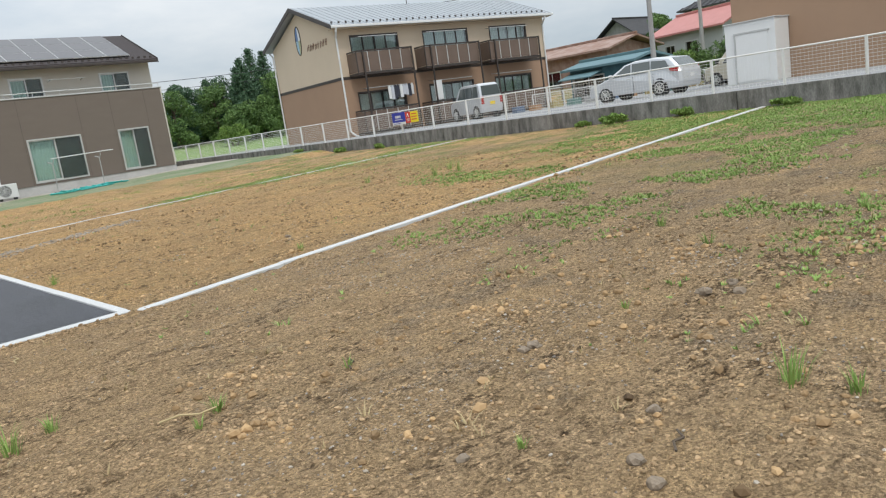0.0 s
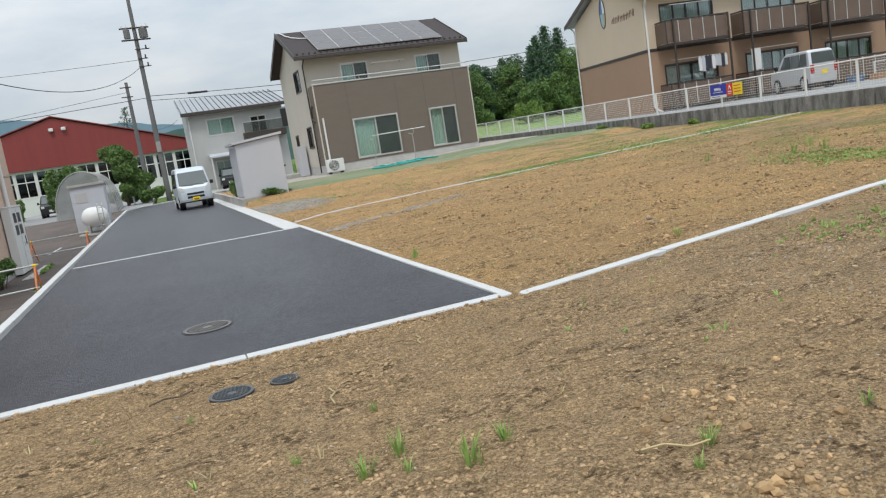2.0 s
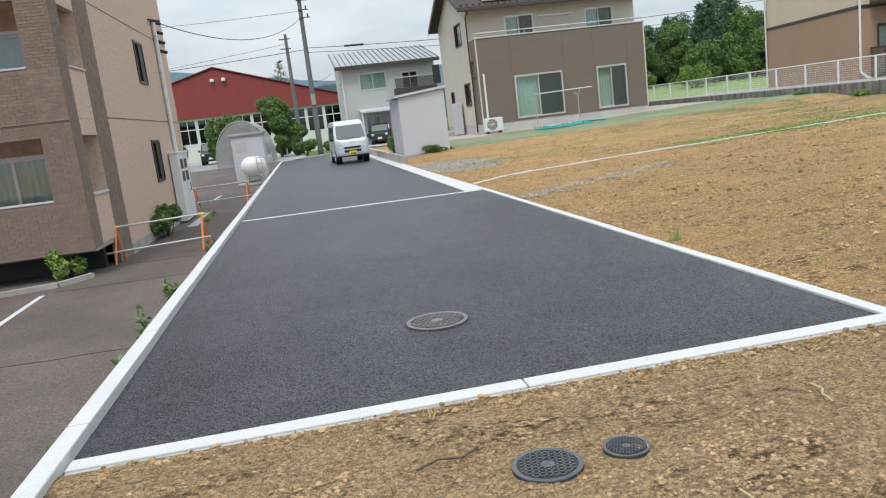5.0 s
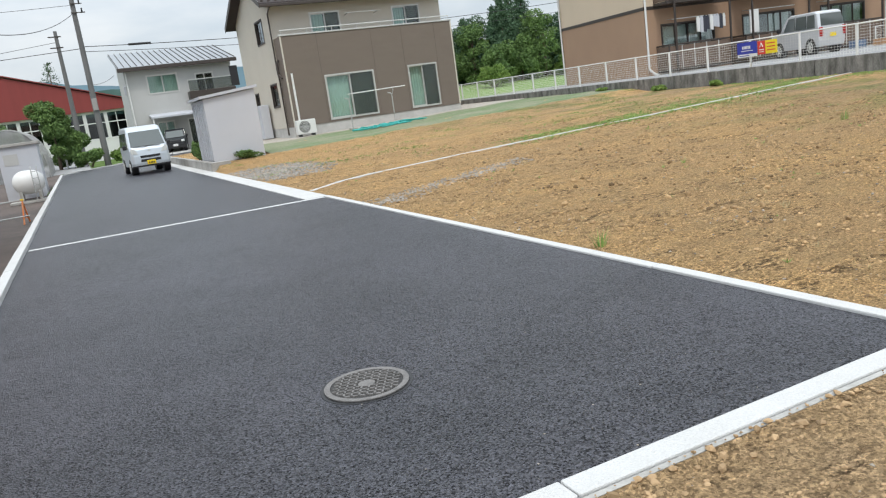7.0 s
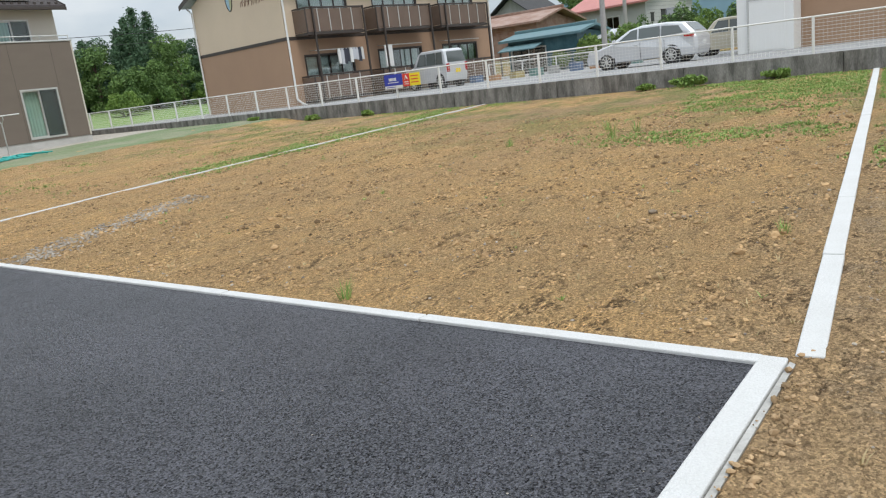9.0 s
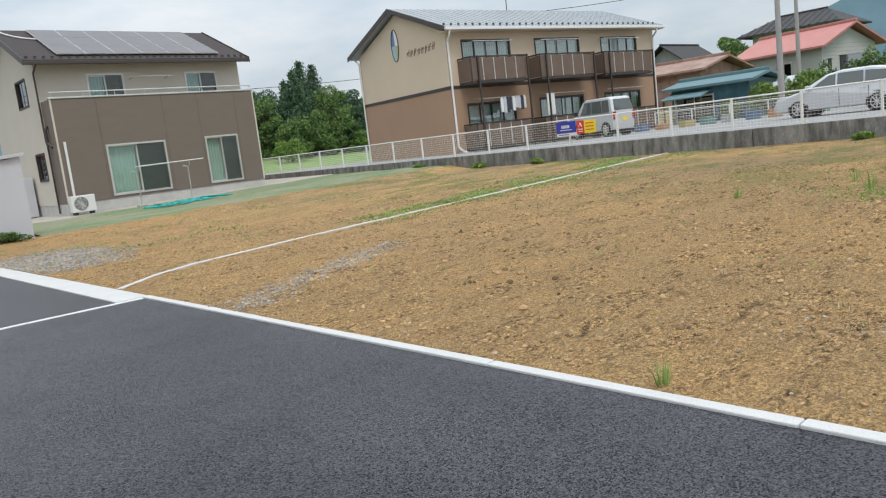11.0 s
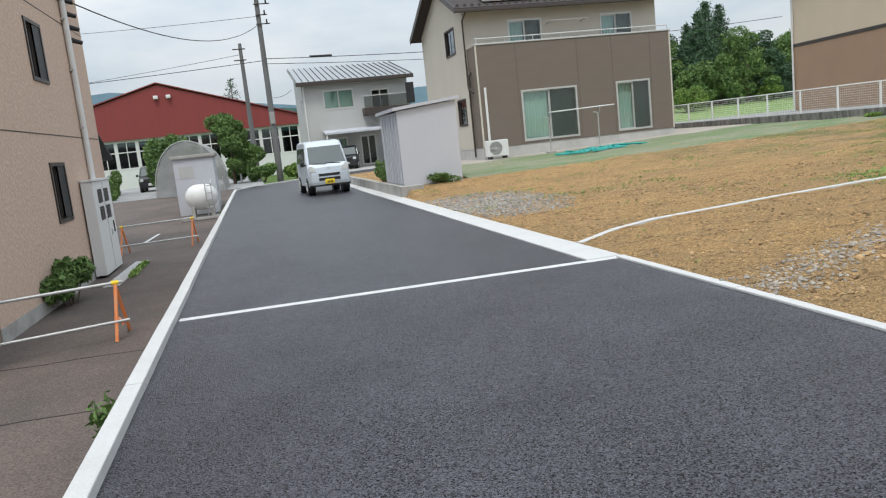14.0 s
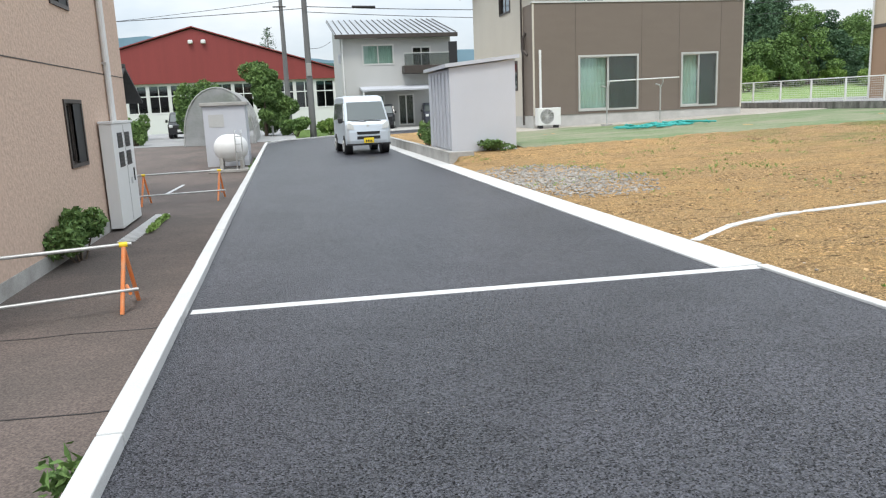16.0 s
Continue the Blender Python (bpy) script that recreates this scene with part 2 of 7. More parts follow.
M_BARK = material("bark", (0.12, 0.09, 0.065), 0.95, scale=8, amount=0.6, grain=50, bump=0.3, stretch=(3, 3, 0.5))
M_BLACK = material("black_plastic", (0.022, 0.022, 0.024), 0.5, scale=4, amount=0.3, grain=60, bump=0.1, depth=0)
M_RUBBER = material("rubber", (0.028, 0.028, 0.029), 0.85, scale=5, amount=0.4, grain=60, bump=0.15, depth=0.002)
M_VAN = material("silver_blue_paint", (0.56, 0.61, 0.66), 0.28, 0.35, scale=1, amount=0.2, grain=400, bump=0.04, depth=0, spec=0.6)
M_CAR_SILVER = material("silver_paint", (0.60, 0.61, 0.63), 0.28, 0.35, scale=1, amount=0.2, grain=400, bump=0.04, depth=0, spec=0.6)
M_CAR_CREAM = material("cream_car_paint", (0.62, 0.57, 0.45), 0.35, 0.1, scale=1, amount=0.2, grain=400, bump=0.04, depth=0)
M_CAR_BLACK = material("black_car_paint", (0.02, 0.021, 0.024), 0.25, 0.1, scale=1, amount=0.2, grain=400, bump=0.04, depth=0, spec=0.6)
M_CAR_DARK = material("dark_blue_paint", (0.05, 0.055, 0.075), 0.3, 0.2, scale=1, amount=0.2, grain=400, bump=0.04, depth=0, spec=0.6)
M_YELLOW = material("yellow_plate", (0.85, 0.62, 0.03), 0.5, scale=5, amount=0.2, grain=60, bump=0.05, depth=0)
M_ORANGE = material("orange_paint", (0.78, 0.22, 0.06), 0.5, scale=6, amount=0.7, grain=80, bump=0.1, depth=0, second=(0.6, 0.3, 0.16))
M_STEEL = material("galvanised_pipe", (0.5, 0.5, 0.49), 0.45, 0.6, scale=5, amount=0.5, grain=60, bump=0.1, depth=0)
M_POLE = material("pole_concrete", (0.17, 0.17, 0.17), 0.85, scale=1.2, amount=0.6, grain=60, bump=0.1, second=(0.11, 0.11, 0.11), stretch=(2, 2, 0.4))
M_POLE_LIGHT = material("pale_pole_concrete", (0.34, 0.33, 0.32), 0.85, scale=1.2, amount=0.6, grain=60, bump=0.1, second=(0.26, 0.25, 0.24), stretch=(2, 2, 0.4))
M_IRON = material("cast_iron", (0.19, 0.18, 0.175), 0.7, 0.1, scale=9, amount=0.6, grain=90, bump=0.25, depth=0.004, second=(0.11, 0.105, 0.1))
M_IRON_DARK = material("grimy_iron", (0.05, 0.048, 0.047), 0.8, 0.1, scale=9, amount=0.6, grain=90, bump=0.25, depth=0.004)
M_VALVE = material("blue_grey_iron", (0.09, 0.105, 0.125), 0.6, 0.4, scale=9, amount=0.7, grain=90, bump=0.25, depth=0.004, second=(0.16, 0.15, 0.13))
M_HOSE = material("teal_net", (0.04, 0.36, 0.33), 0.6, scale=9, amount=0.5, grain=60, bump=0.15, depth=0)
M_BLUE_SIGN = material("blue_sign", (0.035, 0.05, 0.36), 0.5, scale=3, amount=0.2, grain=40, bump=0.04, depth=0)
M_YEL_SIGN = material("yellow_sign", (0.82, 0.66, 0.03), 0.5, scale=3, amount=0.2, grain=40, bump=0.04, depth=0)
M_RED_SIGN = material("red_sign", (0.65, 0.05, 0.04), 0.5, scale=3, amount=0.2, grain=40, bump=0.04, depth=0)
M_WIRE = material("cable_black", (0.03, 0.03, 0.032), 0.6, scale=3, amount=0.2, grain=20, bump=0.05, depth=0)
M_TIN_RUST = material("rusty_tin", (0.34, 0.24, 0.2), 0.7, 0.1, scale=1.2, amount=0.9, grain=20, bump=0.12, depth=0, second=(0.24, 0.13, 0.09))
M_TIN_TEAL = material("teal_tin", (0.035, 0.10, 0.125), 0.5, 0.1, scale=1.2, amount=0.6, grain=20, bump=0.1, depth=0, second=(0.09, 0.2, 0.23))
M_TIN_RED = material("red_tin_roof", (0.47, 0.2, 0.18), 0.6, 0.1, scale=1.2, amount=0.5, grain=20, bump=0.08, depth=0, second=(0.40, 0.16, 0.14))
M_TIN_PALE = material("pale_blue_tin", (0.12, 0.215, 0.24), 0.6, 0.1, scale=1.2, amount=0.6, grain=20, bump=0.1, depth=0, second=(0.1, 0.18, 0.205))
M_KAWARA = material("dark_roof_tile", (0.06, 0.058, 0.06), 0.7, spec=0.2, scale=2, amount=0.6, grain=12, bump=0.2, depth=0.02)
M_GREYWALL = material("pale_grey_siding", (0.47, 0.47, 0.46), 0.8, scale=0.7, amount=0.35, grain=40, bump=0.06, depth=0, second=(0.41, 0.41, 0.4))
M_STONE = material("stones", (0.26, 0.205, 0.15), 0.9, scale=12, amount=0.7, grain=60, bump=0.2, second=(0.17, 0.135, 0.1))


def leaf_material(name, dark, light, scale=1.2):
    m = bpy.data.materials.new(name)
    m.use_nodes = True
    n, l = m.node_tree.nodes, m.node_tree.links
    b = n["Principled BSDF"]
    b.inputs["Roughness"].default_value = 0.65
    b.inputs["Specular IOR Level"].default_value = 0.25
    geo = n.new("ShaderNodeNewGeometry")
    tc = n.new("ShaderNodeTexCoord")
    no = n.new("ShaderNodeTexNoise")
    no.inputs["Scale"].default_value = scale
    l.new(tc.outputs["Object"], no.inputs["Vector"])
    ad = n.new("ShaderNodeMath")
    ad.operation = "MULTIPLY_ADD"
    ad.inputs[1].default_value = 0.5
    l.new(geo.outputs["Random Per Island"], ad.inputs[0])
    l.new(no.outputs["Fac"], ad.inputs[2])
    rp = n.new("ShaderNodeValToRGB")
    rp.color_ramp.elements[0].position = 0.35
    rp.color_ramp.elements[0].color = (*dark, 1)
    rp.color_ramp.elements[1].position = 1.0
    rp.color_ramp.elements[1].color = (*light, 1)
    l.new(ad.outputs["Value"], rp.inputs["Fac"])
    l.new(rp.outputs["Color"], b.inputs["Base Color"])
    return m


M_LEAF = leaf_material("broad_leaves", (0.042, 0.09, 0.028), (0.165, 0.26, 0.078), 0.6)
M_LEAF_DARK = leaf_material("dark_needles", (0.031, 0.07, 0.039), (0.09, 0.16, 0.083), 0.6)
M_LEAF_LIGHT = leaf_material("young_leaves", (0.09, 0.17, 0.035), (0.24, 0.34, 0.09), 0.6)
M_GRASS = leaf_material("grass_blades", (0.12, 0.215, 0.045), (0.30, 0.42, 0.12), 0.8)
M_GRASS_DRY = leaf_material("dry_stalks", (0.3, 0.22, 0.11), (0.5, 0.4, 0.22), 0.8)


def soil_material():
    """Compacted ochre fill: ochre and darker brown earth, painted clod shadows, grey gravelly areas, green growth by
    the far wall.
    """
    m = bpy.data.materials.new("ochre_soil")
    m.use_nodes = True
    n, l = m.node_tree.nodes, m.node_tree.links
    b = n["Principled BSDF"]
    b.inputs["Roughness"].default_value = 0.95
    b.inputs["Specular IOR Level"].default_value = 0.1
    tc = n.new("ShaderNodeTexCoord")

    def noise_fac(scale, detail=5, rough=0.6, lo=0.4, hi=0.62, stretch=None):
        t = n.new("ShaderNodeTexNoise")
        t.inputs["Scale"].default_value = scale
        t.inputs["Detail"].default_value = detail
        t.inputs["Roughness"].default_value = rough
        if stretch:
            mp = n.new("ShaderNodeMapping")
            mp.inputs["Scale"].default_value = stretch
            l.new(tc.outputs["Object"], mp.inputs["Vector"])
            l.new(mp.outputs["Vector"], t.inputs["Vector"])
        else:
            l.new(tc.outputs["Object"], t.inputs["Vector"])
        r = n.new("ShaderNodeMapRange")
        r.interpolation_type = "SMOOTHSTEP"
        r.inputs["From Min"].default_value = lo
        r.inputs["From Max"].default_value = hi
        l.new(t.outputs["Fac"], r.inputs["Value"])
        return r.outputs["Result"], t.outputs["Fac"]

    def over(under, colour, fac):
        x = n.new("ShaderNodeMix")
        x.data_type = "RGBA"
        if isinstance(under, tuple):
            x.inputs["A"].default_value = (*under, 1)
        else:
            l.new(under, x.inputs["A"])
        x.inputs["B"].default_value = (*colour, 1)
        l.new(fac, x.inputs["Factor"])
        return x.outputs["Result"]

    def times(a, v):
        x = n.new("ShaderNodeMath")
        x.operation = "MULTIPLY"
        l.new(a, x.inputs[0])
        if isinstance(v, float):
            x.inputs[1].default_value = v
        else:
            l.new(v, x.inputs[1])
        return x.outputs["Value"]

    sep = n.new("ShaderNodeSeparateXYZ")
    l.new(tc.outputs["Object"], sep.inputs["Vector"])

    def ramp(axis, a, z):
        r = n.new("ShaderNodeMapRange")
        r.interpolation_type = "SMOOTHSTEP"
        r.inputs["From Min"].default_value = a
        r.inputs["From Max"].default_value = z
        l.new(sep.outputs[axis], r.inputs["Value"])
        return r.outputs["Result"]

    big, _ = noise_fac(0.35, 4, 0.6, 0.38, 0.64)
    mid, _ = noise_fac(2.4, 6, 0.65, 0.42, 0.62)
    rough, _ = noise_fac(1.5, 7, 0.7, 0.47, 0.62, (0.7, 1.5, 1.0))
    clod_shade, clod_raw = noise_fac(15, 6, 0.72, 0.5, 0.6, (0.8, 1.3, 1.0))
    peb, peb_raw = noise_fac(48, 2, 0.5, 0.63, 0.7)
    fine, fine_raw = noise_fac(36, 5, 0.75, 0.46, 0.64)
    smoother, _ = noise_fac(1.5, 7, 0.7, 0.5, 0.38, (0.7, 1.5, 1.0))
    streak, _ = noise_fac(2.6, 8, 0.75, 0.56, 0.66, (0.5, 2.2, 1.0))
    c = over((0.60, 0.38, 0.175), (0.51, 0.33, 0.165), big)
    c = over(c, (0.48, 0.33, 0.17), times(mid, 0.6))
    near = ramp("Y", 8.5, 6.8)
    c = over(c, (0.43, 0.305, 0.18), times(near, 0.8))
    c = over(c, (0.475, 0.33, 0.195), times(times(mid, near), 0.6))
    grey = times(ramp("X", 1.5, 9.0), ramp("Y", 9.0, 5.5))
    c = over(c, (0.30, 0.23, 0.15), times(grey, 0.45))
    grit, _ = noise_fac(1.3, 5, 0.7, 0.52, 0.64)
    c = over(c, (0.24, 0.195, 0.145), times(times(grit, ramp("X", 0.0, 3.5)), times(near, 0.5)))
    far_grey = times(times(ramp("X", 8.0, 17.0), big), 0.55)
    c = over(c, (0.30, 0.24, 0.16), far_grey)
    c = over(c, (0.50, 0.355, 0.215), times(times(smoother, near), 0.7))
    c = over(c, (0.55, 0.36, 0.17), times(smoother, 0.35))
    c = over(c, (0.15, 0.098, 0.055), times(streak, 0.7))
    # shadows among the clods are put into the colour as dark brown
    c = over(c, (0.06, 0.038, 0.022), times(times(clod_shade, rough), 0.95))
    c = over(c, (0.17, 0.112, 0.062), times(clod_shade, 0.3))
    c = over(c, (0.15, 0.098, 0.055), times(fine, 0.5))
    c = over(c, (0.50, 0.44, 0.36), times(times(peb, grit), 0.6))
    gr1, _ = noise_fac(0.9, 6, 0.7, 0.46, 0.6, (0.6, 1.0, 1))
    c = over(c, (0.14, 0.19, 0.06), times(times(gr1, ramp("X", 7.0, 15.0)), 0.6))
    wild = n.new("ShaderNodeMath")
    wild.operation = "MAXIMUM"
    l.new(ramp("Y", 46.0, 52.0), wild.inputs[0])
    l.new(ramp("X", 46.0, 60.0), wild.inputs[1])
    c = over(c, (0.11, 0.17, 0.05), wild.outputs["Value"])
    g1, d1 = cells(n, l, tc.outputs["Object"], 38, 0.6, 1.45, (0.85, 1.2, 1.0))
    g2, d2 = cells(n, l, tc.outputs["Object"], 85, 0.62, 1.48)
    held = n.new("ShaderNodeMix")
    held.inputs["A"].default_value = 1.0
    l.new(rough, held.inputs["Factor"])
    l.new(g1, held.inputs["B"])
    c = scaled(n, l, scaled(n, l, c, held.outputs["Result"]), g2)
    l.new(c, b.inputs["Base Color"])
    bp = n.new("ShaderNodeBump")
    bp.inputs["Strength"].default_value = 1.0
    bp.inputs["Distance"].default_value = 0.09
    l.new(clod_raw, bp.inputs["Height"])
    bp2 = n.new("ShaderNodeBump")
    bp2.inputs["Strength"].default_value = 0.9
    bp2.inputs["Distance"].default_value = 0.035
    l.new(fine_raw, bp2.inputs["Height"])
    l.new(bp.outputs["Normal"], bp2.inputs["Normal"])
    bp3 = n.new("ShaderNodeBump")
    bp3.invert = True
    l.new(times(rough, 0.5), bp3.inputs["Strength"])
    bp3.inputs["Distance"].default_value = 0.02
    l.new(d1, bp3.inputs["Height"])
    l.new(bp2.outputs["Normal"], bp3.inputs["Normal"])
    l.new(bp3.outputs["Normal"], b.inputs["Normal"])
    return m


M_SOIL = soil_material()
M_LAWN = material("thin_lawn", (0.125, 0.185, 0.08), 0.95, scale=0.9, amount=0.9, grain=35, bump=0.35, depth=0.02, second=(0.25, 0.235, 0.165), stretch=(0.5, 1.2, 1))
M_MEADOW = material("meadow_grass", (0.145, 0.23, 0.065), 0.95, scale=0.7, amount=0.8, grain=12, bump=0.3, depth=0.03, second=(0.21, 0.29, 0.095))
M_GRAVEL = material("pale_gravel", (0.40, 0.37, 0.33), 0.95, scale=3, amount=0.5, grain=45, bump=0.3, depth=0.02, second=(0.32, 0.27, 0.21))

# ---- mesh helpers ----


def mesh_object(name, bm, mat, smooth=False):
    me = bpy.data.meshes.new(name)
    bmesh.ops.recalc_face_normals(bm, faces=bm.faces)
    bm.to_mesh(me)
    bm.free()
    for mm in (mat if isinstance(mat, (list, tuple)) else [mat]):
        me.materials.append(mm)
    if smooth:
        for p in me.polygons:
            p.use_smooth = True
    return new(name, me)


def part(name, bm, mat, parent, label="", smooth=False):
    ob = mesh_object(name, bm, mat, smooth)
    ob.parent = parent
    if label:
        tagged(ob, label)
    return ob


def thing(name, x, y, z, turn, label, category, group="", kind=""):
    ob = new(name)
    ob.matrix_basis = pose(x, y, z, 0, 0, turn)
    return tagged(ob, label, category, group, kind)


def bx(bm, x0, y0, z0, x1, y1, z1, bevel=0.0):
    r = bmesh.ops.create_cube(bm, size=1.0)
    m = Matrix.Translation(((x0 + x1) / 2, (y0 + y1) / 2, (z0 + z1) / 2)) @ Matrix.Diagonal((abs(x1 - x0), abs(y1 - y0), abs(z1 - z0), 1))
    bmesh.ops.transform(bm, matrix=m, verts=r["verts"])
    if bevel:
        es = list({e for v in r["verts"] for e in v.link_edges})
        bmesh.ops.bevel(bm, geom=es, offset=bevel, segments=2, affect="EDGES", profile=0.5)
    return bm


def box(x0, y0, z0, x1, y1, z1, bevel=0.0):
    return bx(bmesh.new(), x0, y0, z0, x1, y1, z1, bevel)


def rod(bm, a, b, r0, r1=None, seg=10):
    a, b = Vector(a), Vector(b)
    d = b - a
    c = bmesh.ops.create_cone(bm, cap_ends=True, segments=seg, radius1=r0, radius2=r0 if r1 is None else r1, depth=d.length)
    bmesh.ops.transform(bm, matrix=Matrix.Translation((a + b) / 2) @ d.to_track_quat("Z", "Y").to_matrix().to_4x4(), verts=c["verts"])
    return bm


def tube(bm, pts, r, seg=6):
    for a, b in zip(pts, pts[1:]):
        rod(bm, a, b, r, r, seg)
    return bm


def prism(bm, outline, axis, lo, hi):
    """Extrudes a 2D outline: axis 'x' takes (y, z) points, 'y' takes (x, z), 'z' takes (x, y)."""
    def at(p, h):
        return (h, p[0], p[1]) if axis == "x" else (p[0], h, p[1]) if axis == "y" else (p[0], p[1], h)
    a = [bm.verts.new(at(p, lo)) for p in outline]
    b = [bm.verts.new(at(p, hi)) for p in outline]
    bm.faces.new(a)
    bm.faces.new(b[::-1])
    for i in range(len(a)):
        j = (i + 1) % len(a)
        bm.faces.new((a[i], b[i], b[j], a[j]))
    return bm


def wall_mesh(length, height, thick, openings):
    """A wall along x from 0, z from 0, outer face at y = 0, thick towards +y, with openings (x0, z0, x1, z1) cut right through."""
    xs = sorted({0.0, length, *[v for o in openings for v in (o[0], o[2])]})
    zs = sorted({0.0, height, *[v for o in openings for v in (o[1], o[3])]})
    bm = bmesh.new()
    vs = {}

    def v(x, y, z):
        k = (round(x, 4), y, round(z, 4))
        if k not in vs:
            vs[k] = bm.verts.new((x, y, z))
        return vs[k]

    def solid(i, k):
        if i < 0 or k < 0 or i >= len(xs) - 1 or k >= len(zs) - 1:
            return False
        cx, cz = (xs[i] + xs[i + 1]) / 2, (zs[k] + zs[k + 1]) / 2
        return not any(o[0] < cx < o[2] and o[1] < cz < o[3] for o in openings)

    for i in range(len(xs) - 1):
        for k in range(len(zs) - 1):
            if not solid(i, k):
                continue
            a, b, c, d = xs[i], xs[i + 1], zs[k], zs[k + 1]
            bm.faces.new((v(a, 0, c), v(b, 0, c), v(b, 0, d), v(a, 0, d)))
            bm.faces.new((v(a, thick, d), v(b, thick, d), v(b, thick, c), v(a, thick, c)))
            if not solid(i - 1, k):
                bm.faces.new((v(a, 0, c), v(a, 0, d), v(a, thick, d), v(a, thick, c)))
            if not solid(i + 1, k):
                bm.faces.new((v(b, 0, c), v(b, thick, c), v(b, thick, d), v(b, 0, d)))
            if not solid(i, k - 1):
                bm.faces.new((v(a, 0, c), v(a, thick, c), v(b, thick, c), v(b, 0, c)))
            if not solid(i, k + 1):
                bm.faces.new((v(a, 0, d), v(b, 0, d), v(b, thick, d), v(a, thick, d)))
    return bm


def put(bm, m):
    bmesh.ops.transform(bm, matrix=m, verts=bm.verts)
    return bm


def window_part(parent, m, w, h, panes=2, frame_mat=None, curtains=(), glass_mat=None, deep=0.12, name="window"):
    """A framed sliding window under parent: origin at lower left of the opening, x along the wall, y inwards."""
    frame_mat = frame_mat or M_ALU
    f = 0.055
    bm = bmesh.new()
    bx(bm, -0.02, -0.03, -0.02, w + 0.02, deep, f)
    bx(bm, -0.02, -0.03, h - f, w + 0.02, deep, h + 0.02)
    bx(bm, -0.02, -0.03, f, f, deep, h - f)
    bx(bm, w - f, -0.03, f, w + 0.02, deep, h - f)
    win = part(name, put(bm, m), frame_mat, parent)
    pw = (w - 2 * f) / panes
    for i in range(panes):
        x0 = f + i * pw
        dy = 0.03 if i % 2 else 0.06
        bm = bmesh.new()
        s = 0.04
        bx(bm, x0, dy, f, x0 + s, dy + 0.03, h - f)
        bx(bm, x0 + pw - s, dy, f, x0 + pw, dy + 0.03, h - f)
        bx(bm, x0 + s, dy, f, x0 + pw - s, dy + 0.03, f + s)
        bx(bm, x0 + s, dy, h - f - s, x0 + pw - s, dy + 0.03, h - f)
        part("sash", put(bm, m), frame_mat, win)
        g = part("pane", put(box(x0 + s, dy + 0.012, f + s, x0 + pw - s, dy + 0.018, h - f - s), m), glass_mat or M_GLASS, win)
        g.visible_shadow = False
    for x0, x1, cm in curtains:
        bm = bmesh.new()
        nn = max(4, int((x1 - x0) * 14))
        lo = [bm.verts.new((x0 + (x1 - x0) * i / nn, 0.2 + 0.025 * (i % 2), 0.03)) for i in range(nn + 1)]
        hi = [bm.verts.new((x0 + (x1 - x0) * i / nn, 0.2 + 0.025 * (i % 2), h - 0.02)) for i in range(nn + 1)]
        for i in range(nn):
            bm.faces.new((lo[i], lo[i + 1], hi[i + 1], hi[i]))
        part("curtain", put(bm, m), cm, win)
    return win


def smooth_step(a, b, v):
    t = min(1.0, max(0.0, (v - a) / (b - a)))
    return t * t * (3 - 2 * t)


# ---- ground ----
LOW = -0.95
PARK = 0.92


def left_level(y):
    return LOW + (0.02 - LOW) * smooth_step(33.0, 50.0, y)


def lot_level(x, y):
    return 0.02 + 0.4 * min(1.0, max(0.0, (x - 2.45) / 17.5)) + 0.2 * max(smooth_step(27.0, 39.0, y) * smooth_step(2.6, 6.0, x), smooth_step(29.4, 31.0, y) * smooth_step(2.48, 2.62, x))


def level(x, y):
    if x < -2.45 and 40 < y < 62:
        return left_level(y) - 0.1
    if y > 46 and x < 19.99:
        return -0.05 - 0.02 * (y - 46) if y < 70 else -0.53
    if x < -2.45:
        return left_level(y) - 0.05
    if x < 2.4 and y > 7.45:
        return -0.08
    if x > 20.08:
        return PARK - 0.06 + 2.1 * smooth_step(47.0, 57.0, x) * smooth_step(130.0, 80.0, y)
    return lot_level(x, y)


def soil_level(x, y):
    z = level(x, y)
    if -2.4 < x < 20.0 and y < 46 and not (x < 2.45 and y > 7.36):
        p = Vector((x, y, 0))
        z += 0.022 * noise.noise(p * 0.9) + 0.018 * noise.noise(p * 3.1) + 0.014 * noise.noise(p * 8.0) + 0.008 * noise.noise(p * 19.0)
    return z


def spaced(stops):
    vals = []
    for (a, st), (b, _) in zip(stops, stops[1:]):
        k = max(1, round((b - a) / st))
        vals += [a + (b - a) * i / k for i in range(k)]
    return vals + [stops[-1][0]]


gx = spaced([(-900, 150), (-150, 25), (-50, 4), (-10, 1.25), (-2.5, 0.1), (-2.4, 0.06), (2.4, 0.08), (2.48, 0.06), (6.0, 0.09), (9.0, 0.13), (14.0, 0.25), (20.0, 0.08), (20.08, 0.5), (22, 4), (60, 20), (150, 100), (900, 1)])
gy = spaced([(-400, 100), (-40, 8), (-4, 0.3), (0, 0.055), (7.4, 0.08), (7.48, 0.08), (14.0, 0.16), (24.0, 0.3), (46, 0.1), (46.1, 2), (70, 10), (200, 50), (1000, 1)])
verts = [(x, y, soil_level(x, y)) for y in gy for x in gx]
nx = len(gx)
faces = [(j * nx + i, j * nx + i + 1, (j + 1) * nx + i + 1, (j + 1) * nx + i) for j in range(len(gy) - 1) for i in range(nx - 1)]
me = bpy.data.meshes.new("ground")
me.from_pydata(verts, [], faces)
me.materials.append(M_SOIL)
for p in me.polygons:
    p.use_smooth = True
ground = tagged(new("ground", me), "bare ochre earth lot with gravel, clods and sparse weeds", "ground", kind="structure")


